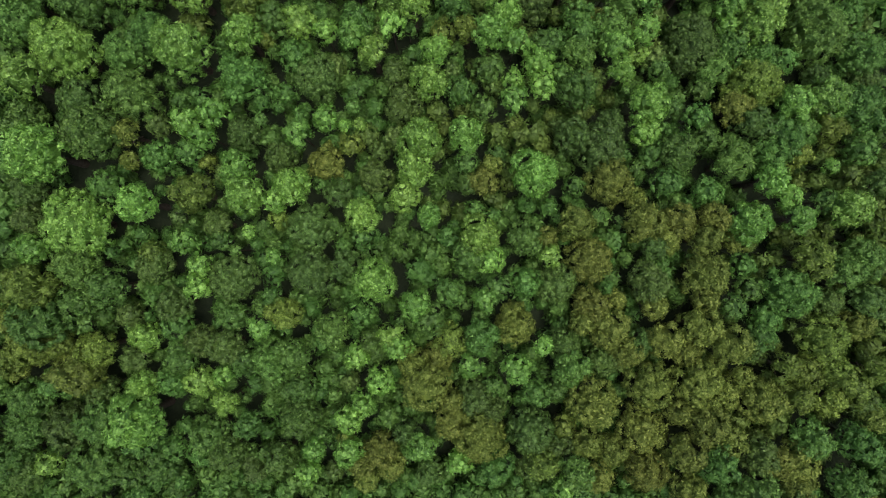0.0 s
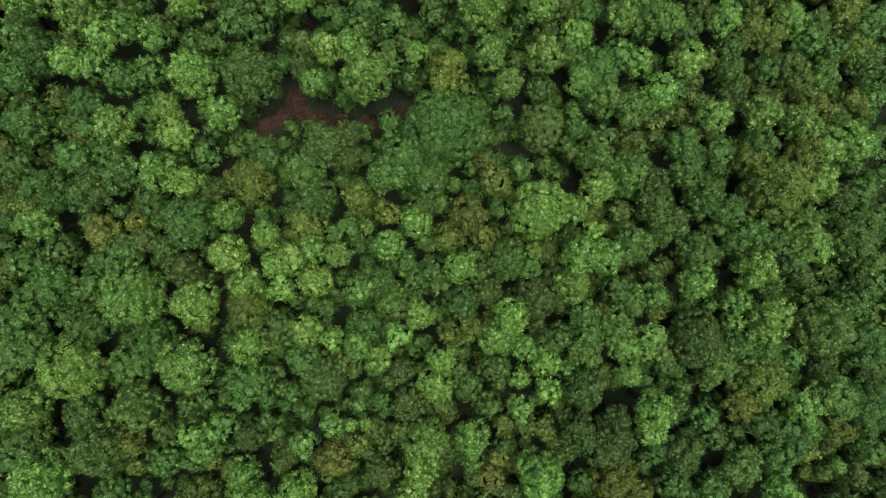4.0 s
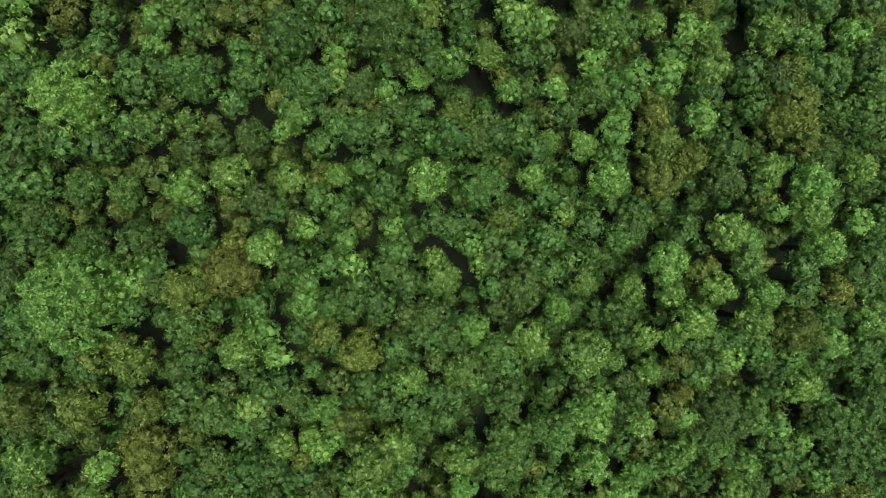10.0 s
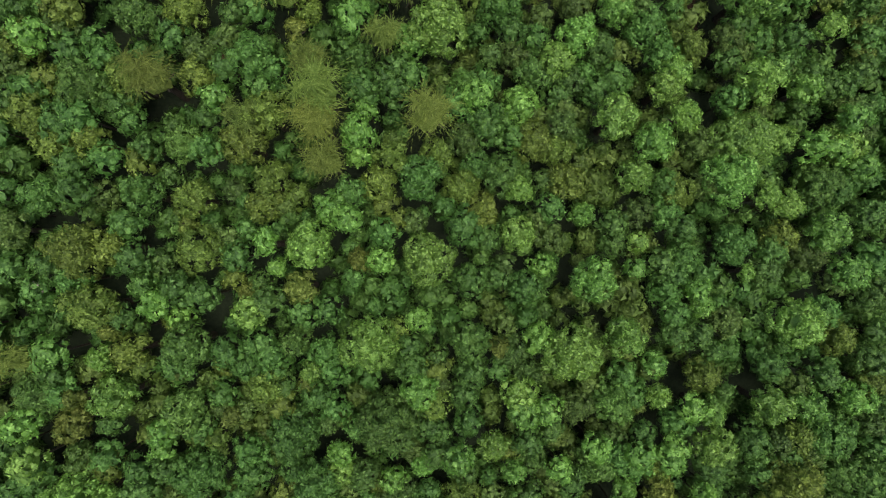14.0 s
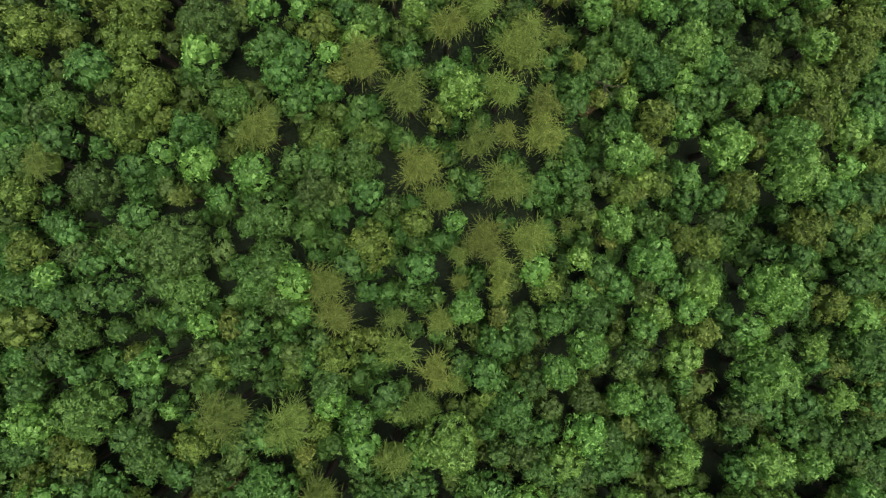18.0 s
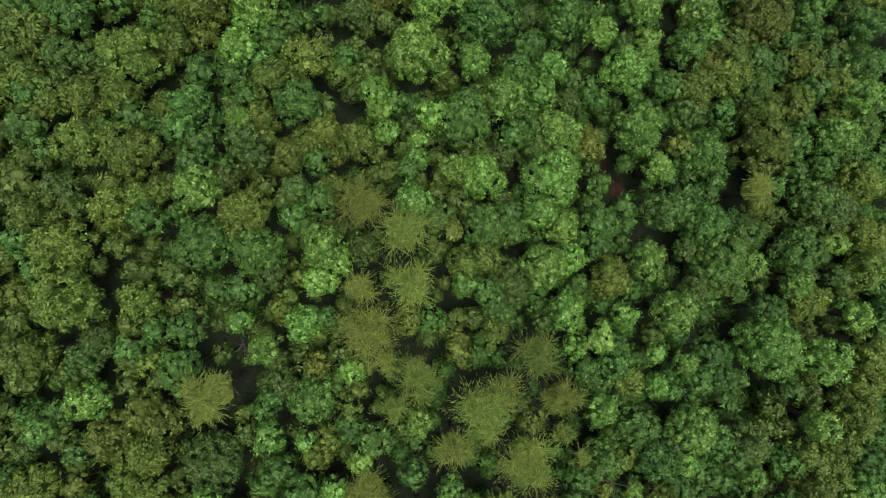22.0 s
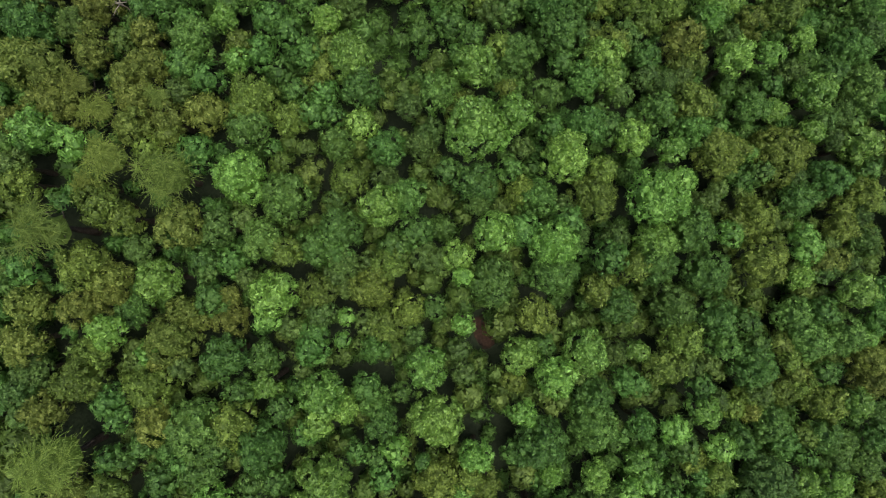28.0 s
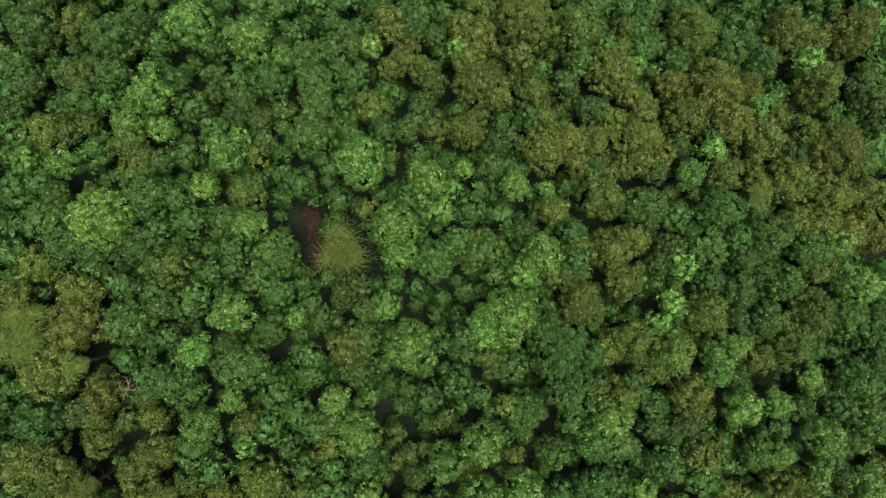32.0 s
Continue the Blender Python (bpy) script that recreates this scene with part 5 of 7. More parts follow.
wood("B", [(15.3, -30.5, 1.8), (-17.7, -29.5, 1.9), (2.2, -27.6, 1.9), (-50.3, -27.4, 1.8), (-12.4, -26.7, 2.2), (-16.9, -26.5, 1.8), (-2.8, -25.8, 2.2), (-12.3, -22.3, 2.1)])
wood("G", [(51.2, -31.9, 2.2), (35.1, -30.8, 2.2), (-32.8, -27.4, 2.2), (-36.4, -26.7, 2.2), (-16.2, -24.7, 1.6), (-25.8, -23.2, 2.2)])
wood("D", [(-14.9, -30.6, 1.6)])
wood("O", [(-13.1, -25.5, 1.6), (15.6, -22.8, 1.8)])
wood("B", [(-10.4, -19.9, 1.8), (-8.2, -17.1, 2.2), (-31.3, -17.1, 2.2), (-28.8, -16.5, 1.6), (9.3, -15.2, 2.2), (3.6, -14.8, 1.9), (-11.1, -13.7, 1.9), (-5.6, -12.3, 1.9), (12.4, -11.8, 1.4), (-6.7, -11.0, 1.9), (-23.2, -9.9, 1.8), (-3.5, -7.2, 2.2), (5.4, -6.2, 1.9), (-30.8, -4.7, 1.9), (-30.4, -2.0, 1.6), (6.0, -1.3, 2.1), (13.3, -1.0, 1.6), (-21.4, -1.0, 1.2)])
wood("G", [(12.0, -18.4, 2.2), (14.8, -17.8, 1.6), (6.3, -17.7, 1.8), (-35.6, -17.5, 2.2), (-49.4, -17.2, 1.9), (-26.1, -14.7, 2.2), (39.5, -10.8, 2.1), (-34.2, -9.8, 2.3), (-1.7, -9.1, 2.3), (-27.2, -8.7, 2.2), (40.2, -8.6, 2.2), (-10.6, -8.4, 2.2), (35.7, -7.1, 1.9), (-22.1, -6.3, 1.7), (1.1, -5.6, 2.3), (37.8, -5.0, 1.9), (6.9, -4.9, 2.0), (10.5, -4.2, 2.2), (37.3, -2.1, 1.8)])
wood("D", [(-12.3, -17.8, 1.5), (22.6, -14.4, 1.5), (-39.9, -8.4, 1.8)])
wood("O", [(-36.4, -0.3, 1.6)])
wood("B", [(-50.0, 0.1, 2.1), (-31.5, 0.8, 1.8), (-24.2, 2.1, 1.1), (-21.1, 6.1, 1.9), (42.1, 6.4, 1.8), (-4.8, 6.6, 2.2), (48.4, 10.3, 1.2), (-29.1, 13.9, 2.0), (-17.5, 14.0, 1.9), (25.3, 14.9, 2.2), (-30.7, 15.3, 1.9), (-12.4, 15.4, 1.0), (-10.4, 15.5, 1.0), (-14.4, 16.1, 1.8), (-27.4, 16.3, 2.0), (8.7, 18.2, 1.9)])
wood("G", [(-28.2, 1.1, 1.7), (-10.0, 1.5, 1.9), (4.1, 5.0, 1.5), (-6.7, 5.7, 1.3), (46.9, 5.9, 1.8), (33.4, 7.2, 2.2), (-41.3, 7.7, 2.2), (16.8, 7.9, 1.6), (27.9, 8.3, 2.2), (-15.3, 8.5, 1.6), (24.6, 10.1, 1.5), (2.9, 11.0, 1.7), (-35.1, 11.5, 2.3), (-31.2, 11.8, 2.0), (6.9, 12.1, 1.5), (26.6, 12.1, 2.2), (52.3, 12.3, 2.2), (33.3, 14.0, 2.1), (-22.9, 16.0, 1.1), (31.7, 16.5, 1.9), (-17.9, 16.8, 1.3), (28.9, 17.9, 1.6), (-20.7, 17.9, 1.1), (-11.3, 17.9, 1.3), (5.1, 17.9, 1.9), (-32.1, 18.1, 1.6), (-25.4, 18.8, 1.4), (-19.6, 19.5, 1.6)])
wood("D", [(-33.1, 4.0, 1.3), (3.3, 8.6, 1.8), (-27.6, 9.6, 1.6), (-8.1, 12.6, 1.6), (-6.0, 14.2, 1.7), (-9.6, 14.5, 1.7), (-34.9, 15.1, 1.7), (14.8, 16.1, 1.5)])
wood("O", [(-21.1, 3.9, 1.6), (-29.4, 10.9, 1.3), (-11.5, 13.0, 1.8), (8.7, 16.0, 1.2)])
wood("B", [(12.2, 20.2, 1.9), (8.7, 21.3, 1.6), (11.8, 23.4, 2.2), (24.5, 24.5, 1.6), (21.5, 25.3, 2.2), (9.0, 25.4, 1.9), (-11.0, 25.7, 1.9), (-14.3, 26.4, 1.7), (24.7, 26.6, 1.9), (-6.2, 27.0, 1.9), (-17.6, 27.6, 2.2), (35.9, 28.1, 1.6), (36.5, 30.6, 2.2), (-10.9, 32.6, 1.9), (-20.1, 32.7, 1.9), (1.3, 35.2, 2.2), (-21.3, 35.5, 2.1), (-18.7, 36.1, 2.0), (-16.7, 37.4, 2.1), (-7.4, 38.0, 2.1), (25.1, 38.3, 1.5), (18.1, 39.8, 1.6)])
wood("G", [(-10.9, 20.0, 1.3), (2.2, 20.2, 2.3), (15.0, 22.4, 1.7), (5.7, 22.7, 2.2), (27.1, 22.9, 1.9), (42.8, 23.6, 1.9), (-18.0, 23.8, 2.4), (12.5, 25.5, 2.2), (14.2, 26.1, 2.2), (17.5, 26.7, 2.0), (-20.7, 28.0, 2.4), (-45.1, 29.4, 1.7), (25.8, 31.6, 2.0), (-44.0, 32.3, 2.1), (20.7, 32.4, 2.0), (-4.2, 33.4, 2.1), (-42.3, 33.6, 1.8), (3.6, 34.7, 2.1), (-2.0, 34.8, 1.8), (9.9, 35.4, 2.1), (-5.6, 35.5, 2.1), (43.8, 35.6, 2.0), (-39.7, 35.8, 2.1), (-49.0, 35.8, 2.1), (-45.5, 37.2, 2.1), (-38.3, 37.2, 2.4), (36.9, 37.9, 2.2), (42.3, 38.5, 2.2)])
wood("D", [(32.8, 20.5, 1.6), (6.2, 20.6, 1.3), (1.1, 22.6, 1.3), (-13.4, 23.3, 1.6), (26.7, 24.2, 1.8), (-7.7, 27.5, 1.6), (26.0, 34.3, 1.7)])
wood("O", [(-21.8, 26.3, 1.6), (0.0, 27.0, 1.9), (-50.8, 35.1, 1.8), (10.7, 37.3, 1.3), (4.2, 38.9, 1.9)])
wood("B", [(-4.1, 40.7, 2.1), (53.3, 50.6, 2.2), (-31.5, 50.7, 2.3), (-26.5, 53.2, 2.3), (-15.8, 56.8, 1.7), (-39.7, 58.0, 2.0), (-42.6, 58.3, 1.9)])
wood("G", [(-35.2, 43.3, 2.1), (-42.9, 43.3, 2.3), (54.2, 44.8, 2.2), (-49.5, 46.7, 2.3), (30.0, 47.1, 2.4), (-43.3, 48.0, 2.3), (-28.8, 48.6, 1.8), (-22.2, 48.6, 2.3), (-39.2, 48.7, 2.3), (34.5, 49.8, 2.1), (3.5, 51.3, 2.4), (-15.7, 51.3, 1.6), (-41.6, 51.3, 1.8), (-35.5, 53.3, 1.9), (46.7, 53.3, 2.2), (-41.4, 53.9, 2.3), (-43.4, 54.6, 1.5), (50.6, 54.7, 2.2), (24.7, 55.3, 2.1), (54.6, 56.8, 2.2), (-37.7, 57.1, 2.3), (11.1, 57.3, 2.1), (28.2, 57.4, 2.1), (-34.1, 57.8, 2.0)])
wood("D", [(28.9, 41.4, 1.7), (21.6, 42.1, 1.7)])
wood("O", [(-7.6, 41.8, 1.9), (-42.9, 50.6, 1.8), (46.8, 55.4, 1.8), (49.2, 55.4, 1.8), (46.6, 57.5, 1.9)])
wood("B", [(23.4, 60.5, 2.1), (-38.4, 60.8, 1.9), (-14.4, 60.9, 2.1), (-11.7, 61.2, 2.1), (-33.6, 61.4, 1.9), (-36.0, 62.0, 2.0), (15.3, 63.3, 2.2), (42.2, 66.0, 2.2), (19.9, 69.5, 2.2), (33.2, 69.8, 1.9), (44.4, 70.6, 1.7), (21.4, 72.0, 1.8), (35.3, 72.3, 2.1), (-38.5, 74.9, 2.0), (41.9, 75.2, 1.4), (-15.3, 75.8, 1.7), (-19.6, 76.6, 1.7), (-13.8, 77.0, 1.7), (38.3, 77.3, 1.8), (12.9, 78.0, 2.1), (16.2, 78.1, 2.1), (26.9, 78.9, 1.7)])
wood("G", [(35.5, 60.2, 2.1), (14.5, 61.3, 2.1), (20.8, 61.4, 2.4), (-48.7, 61.6, 2.0), (35.4, 62.9, 2.1), (-22.5, 63.0, 2.0), (49.2, 63.0, 2.1), (-10.7, 63.7, 2.2), (-24.9, 63.9, 2.3), (45.8, 64.3, 2.4), (-6.7, 64.4, 2.0), (29.2, 64.8, 2.4), (-10.0, 65.6, 2.4), (-21.2, 65.6, 1.3), (-2.0, 65.8, 1.8), (-24.2, 66.1, 2.2), (53.4, 66.4, 2.4), (16.4, 66.6, 2.1), (-27.8, 69.2, 2.2), (51.4, 69.8, 2.4), (12.2, 69.9, 1.6), (-21.0, 70.2, 1.8), (30.0, 70.3, 2.1), (-30.3, 70.4, 2.0), (10.4, 71.0, 2.0), (46.6, 71.1, 2.4), (-19.1, 71.2, 1.7), (40.0, 71.5, 2.4), (49.2, 71.9, 2.1), (-7.2, 71.9, 2.3), (23.2, 72.0, 1.8), (43.2, 72.0, 2.1)])
wood("G", [(-29.3, 72.1, 2.3), (-17.4, 72.5, 2.2), (53.4, 72.5, 2.4), (-13.9, 72.6, 1.6), (-21.2, 73.3, 2.2), (-6.0, 73.3, 2.0), (7.5, 73.9, 2.4), (46.9, 74.0, 1.8), (49.6, 74.7, 2.4), (38.7, 74.9, 2.4), (-5.3, 75.1, 2.0), (19.1, 75.5, 2.0), (12.2, 75.8, 2.3), (-21.4, 76.1, 1.6), (-23.8, 77.2, 1.9), (9.9, 77.3, 2.4), (-4.0, 78.2, 2.2), (-47.6, 78.2, 2.2), (51.1, 78.5, 2.4), (-24.4, 78.9, 2.2), (-1.3, 79.0, 1.7), (-21.7, 79.1, 1.7), (-16.8, 79.8, 1.7)])
wood("D", [(8.3, 60.7, 1.5), (-17.5, 61.8, 1.6), (-5.4, 62.6, 1.6), (-34.1, 63.6, 1.7), (-27.1, 66.2, 1.6), (-12.7, 68.3, 1.7), (-37.5, 69.3, 1.7), (24.3, 70.9, 1.5), (22.9, 75.1, 1.7), (26.8, 77.5, 1.5), (-36.3, 79.0, 1.7)])
wood("O", [(17.8, 68.7, 1.4), (33.7, 71.5, 1.7), (9.4, 72.4, 1.8), (-30.1, 77.7, 1.6), (-13.7, 78.7, 1.7)])
wood("B", [(17.0, 80.8, 2.1), (-22.8, 81.1, 2.2), (29.1, 83.1, 1.5), (40.7, 85.5, 1.6), (18.3, 85.6, 1.2), (32.2, 85.7, 2.1), (-19.6, 87.2, 1.9), (44.4, 87.5, 2.1), (21.3, 88.8, 1.8), (-21.0, 89.7, 1.9), (-16.4, 92.7, 2.2), (-16.4, 95.1, 1.7), (-34.3, 95.2, 2.1), (2.6, 96.8, 1.5), (-11.5, 96.8, 1.7), (-2.4, 97.4, 1.6), (1.4, 99.2, 1.7), (33.2, 99.3, 2.1), (-12.1, 99.8, 1.5)])
wood("G", [(-5.1, 80.1, 2.0), (-30.9, 80.6, 1.9), (-8.2, 80.9, 2.3), (44.5, 81.0, 1.8), (38.6, 81.1, 1.7), (-0.5, 82.0, 2.0), (-2.4, 82.1, 2.0), (-21.5, 82.4, 2.2), (-30.1, 82.6, 2.3), (-10.2, 82.9, 2.2), (2.8, 83.3, 2.2), (-8.2, 83.4, 1.3), (-19.7, 83.7, 1.9), (39.1, 83.9, 1.8), (27.8, 84.1, 1.8), (-23.4, 84.3, 1.7), (29.7, 84.8, 2.3), (-16.5, 84.8, 1.3), (6.0, 85.2, 2.0), (-40.1, 85.2, 1.9), (-29.3, 86.4, 2.1), (49.5, 86.5, 2.4), (-41.6, 86.5, 2.2), (-45.7, 86.5, 2.1), (35.8, 86.7, 2.3), (-6.9, 87.3, 1.9), (28.2, 87.4, 1.8), (-14.6, 88.0, 1.7), (30.2, 88.1, 2.0), (19.3, 88.2, 1.7), (-0.5, 88.5, 2.2), (-2.4, 88.6, 2.3)])
wood("G", [(-46.6, 89.0, 2.1), (-4.4, 89.2, 1.9), (-17.7, 89.3, 1.7), (44.8, 90.6, 2.1), (19.1, 90.9, 2.3), (-32.2, 91.3, 1.6), (-46.5, 91.4, 1.9), (-35.0, 92.0, 1.9), (-8.8, 92.4, 2.2), (-13.8, 92.5, 2.2), (-21.8, 92.5, 1.9), (-11.8, 93.1, 2.3), (-45.1, 93.9, 1.8), (4.0, 94.2, 1.7), (41.0, 94.6, 1.8), (-5.6, 94.9, 2.2), (-10.6, 94.9, 1.9), (10.5, 96.1, 2.0), (-7.4, 96.2, 2.3), (40.0, 96.7, 2.0), (-14.3, 96.8, 1.9), (-32.9, 96.8, 2.1), (-17.9, 97.4, 2.2), (48.9, 98.0, 2.3), (-6.8, 98.6, 2.2), (-44.5, 99.2, 2.4), (3.9, 99.9, 1.9), (10.4, 99.9, 2.2), (18.8, 99.9, 2.2)])
wood("D", [(15.0, 82.2, 1.6), (-44.2, 82.5, 1.7), (-26.1, 83.0, 1.7), (19.7, 83.4, 1.4), (-13.5, 83.4, 1.7), (40.9, 83.7, 1.7), (25.1, 84.0, 1.6), (4.1, 84.4, 1.6), (-31.5, 85.0, 1.7), (-2.4, 85.8, 1.7), (-15.9, 88.0, 1.7), (-7.0, 88.5, 1.6), (-17.1, 90.5, 1.5), (-5.7, 91.1, 1.7), (4.7, 91.6, 1.7), (4.0, 97.4, 1.7)])
wood("O", [(26.2, 85.4, 1.8), (-17.4, 86.1, 1.2), (-39.6, 86.4, 1.7), (-37.0, 88.3, 1.7), (-28.1, 88.8, 1.7), (-15.7, 90.6, 1.7), (28.4, 96.0, 1.8), (35.9, 97.3, 1.7)])
wood("B", [(-15.9, 101.0, 1.4), (-7.2, 101.0, 1.5), (46.7, 101.9, 1.8), (12.3, 102.6, 1.5), (35.7, 102.8, 1.4), (17.0, 111.4, 2.0), (-16.9, 112.7, 2.1), (26.4, 112.8, 2.0), (-7.4, 115.5, 1.6), (10.7, 116.0, 1.7), (-13.0, 116.7, 1.7), (23.0, 117.0, 1.9), (19.7, 117.5, 2.0), (-0.5, 118.1, 1.9), (23.6, 118.3, 1.7), (-12.8, 118.7, 1.6), (14.4, 118.8, 1.8), (-42.7, 119.3, 2.0), (-31.0, 119.7, 1.6)])
wood("G", [(-42.9, 101.0, 1.6), (-0.5, 101.1, 2.2), (14.9, 101.2, 2.0), (20.1, 101.2, 2.2), (-2.4, 101.7, 1.9), (-13.0, 102.9, 2.1), (7.1, 103.0, 1.7), (20.7, 103.1, 2.2), (-20.1, 103.4, 2.1), (-14.7, 104.1, 1.9), (-9.3, 104.1, 1.6), (11.6, 104.3, 2.3), (9.7, 104.9, 1.9), (-46.4, 105.0, 1.8), (34.8, 105.2, 1.8), (-7.9, 105.3, 2.1), (-43.9, 105.6, 2.4), (48.5, 106.0, 2.1), (42.2, 108.1, 2.3), (17.5, 109.3, 2.2), (-40.4, 109.6, 2.0), (-37.0, 109.6, 2.4), (8.5, 109.6, 1.9), (-14.6, 110.0, 1.8), (31.3, 110.0, 2.4), (-44.6, 110.1, 2.4), (-3.0, 110.8, 1.5), (7.1, 111.1, 2.3), (4.6, 111.1, 1.9), (-10.8, 111.2, 2.2), (-34.1, 111.3, 1.8), (-5.5, 111.4, 1.5)])
wood("G", [(-8.4, 111.6, 1.9), (-12.7, 111.8, 1.8), (-45.9, 111.8, 1.5), (48.2, 112.5, 2.0), (-4.7, 112.7, 1.7), (28.4, 112.7, 1.8), (7.7, 112.9, 1.7), (-14.0, 113.0, 1.4), (-10.4, 113.0, 1.6), (-23.8, 114.0, 1.8), (12.2, 114.0, 2.2), (-3.6, 114.4, 1.4), (34.4, 114.7, 2.3), (0.2, 115.1, 2.1), (-33.1, 115.6, 2.4), (19.1, 115.6, 1.8), (-45.2, 115.8, 2.0), (27.8, 116.0, 2.4), (-17.8, 116.3, 2.2), (-22.0, 116.7, 2.2), (7.8, 116.7, 2.1), (37.3, 116.9, 2.0), (17.3, 117.0, 2.2), (-43.4, 117.0, 2.3), (-31.0, 117.2, 1.8), (-33.3, 117.6, 1.8), (47.6, 117.9, 2.0), (-2.8, 118.2, 1.9), (33.1, 118.4, 2.4), (-22.4, 118.8, 2.1), (-36.3, 119.1, 2.0), (7.1, 119.2, 1.9)])
wood("G", [(20.7, 119.3, 1.7), (-2.4, 119.7, 1.5)])
wood("D", [(38.1, 100.0, 1.6), (-17.4, 101.7, 1.6), (-45.6, 106.2, 1.6), (-33.7, 107.5, 1.5), (5.2, 108.0, 1.5), (-28.4, 109.3, 1.7), (-25.4, 109.9, 1.6), (3.3, 112.8, 1.7), (-8.6, 113.2, 1.4), (10.3, 113.7, 1.5), (-12.7, 114.0, 1.6), (-5.5, 118.5, 1.6), (17.4, 118.8, 1.7)])
wood("O", [(-10.5, 101.7, 1.7), (35.6, 103.9, 1.8), (-15.3, 105.9, 1.6), (-19.1, 114.4, 1.6), (-9.6, 114.7, 1.6), (5.2, 117.9, 1.5), (-36.5, 117.9, 1.8)])
wood("B", [(-30.4, 121.8, 1.8), (6.7, 122.7, 2.2), (25.5, 122.8, 1.9), (9.1, 122.9, 1.9), (-43.3, 123.1, 2.0), (6.2, 124.5, 2.3), (-4.6, 125.3, 2.2), (21.2, 127.5, 1.6), (-39.7, 130.2, 2.0), (8.5, 130.4, 2.1), (-4.6, 132.8, 1.6), (-28.9, 133.4, 1.5), (-21.4, 133.9, 1.8), (26.2, 135.7, 1.6), (44.2, 137.5, 2.3), (18.6, 138.0, 1.4), (-18.9, 138.4, 1.1), (8.6, 138.5, 1.6), (-8.6, 139.0, 1.6)])
wood("G", [(9.6, 120.3, 1.9), (-44.8, 120.5, 2.0), (24.5, 120.6, 2.2), (-11.4, 121.1, 1.5), (-3.6, 121.3, 2.1), (0.7, 121.5, 1.9), (-27.1, 121.6, 1.7), (48.1, 121.6, 2.0), (-36.3, 122.4, 1.7), (-13.6, 123.3, 1.8), (19.2, 123.9, 2.2), (0.2, 124.3, 2.1), (-15.3, 124.6, 2.1), (-25.0, 125.3, 1.8), (-18.8, 125.8, 1.8), (41.2, 125.8, 2.0), (-40.2, 126.1, 2.0), (17.9, 126.4, 1.9), (0.9, 126.7, 2.2), (35.7, 126.7, 2.2), (3.9, 127.2, 1.6), (47.6, 127.2, 2.3), (-5.3, 127.4, 2.1), (-13.6, 127.5, 1.7), (-19.8, 127.6, 2.1), (-40.7, 127.8, 1.7), (-22.6, 128.2, 2.1), (-29.3, 128.3, 2.0), (-2.8, 128.5, 1.6), (28.5, 128.7, 1.6), (-14.6, 129.3, 2.1), (-19.8, 129.3, 1.8)])
wood("G", [(-5.8, 129.8, 1.8), (-24.2, 129.9, 2.0), (-20.9, 130.5, 2.0), (26.4, 130.7, 1.9), (24.3, 130.7, 2.3), (42.1, 133.1, 2.3), (23.8, 133.2, 1.9), (-34.0, 133.4, 1.7), (-14.0, 133.9, 1.8), (-16.3, 133.9, 2.0), (-19.6, 135.0, 2.0), (-26.2, 135.6, 2.0), (23.0, 135.7, 2.2), (-42.0, 136.1, 1.9), (-28.5, 136.2, 2.0), (6.9, 136.2, 2.1), (-32.2, 136.7, 1.7), (-20.9, 136.7, 1.5), (0.8, 136.8, 2.1), (-38.4, 137.2, 1.9), (-11.6, 137.3, 1.5), (3.8, 137.4, 2.1), (23.6, 137.5, 2.2), (-44.0, 138.3, 1.9), (21.7, 138.7, 1.9), (-40.7, 138.8, 2.2), (47.8, 138.9, 2.3), (25.0, 139.4, 2.2), (-32.5, 139.4, 2.0), (-22.9, 139.5, 2.0)])
wood("D", [(-14.5, 121.7, 1.5), (-23.1, 123.4, 1.6), (-25.4, 123.5, 1.6), (38.9, 124.7, 1.7), (4.6, 132.0, 1.6), (43.4, 136.4, 1.7), (4.6, 138.7, 1.4), (-30.8, 139.0, 1.7)])
wood("O", [(-25.5, 120.6, 1.3), (-3.0, 123.7, 1.9), (-18.8, 124.0, 1.8), (-39.9, 124.9, 1.5), (-16.6, 125.7, 1.6), (-2.8, 127.3, 1.9), (-25.0, 128.2, 1.6), (-32.6, 128.3, 1.8), (-7.0, 131.5, 1.5), (-29.8, 132.8, 1.5), (-23.6, 137.3, 1.5)])
wood("B", [(19.2, 141.0, 1.4), (-11.8, 143.3, 1.7), (-13.5, 144.4, 2.2), (46.1, 149.5, 1.8), (-10.7, 150.0, 1.6), (42.5, 151.3, 1.9), (39.6, 151.8, 2.0), (44.8, 152.3, 2.3), (-10.0, 154.7, 1.5), (44.2, 154.8, 2.0), (-24.3, 154.9, 1.7), (6.0, 155.5, 2.2), (1.3, 155.9, 1.8), (-39.8, 159.8, 1.9)])
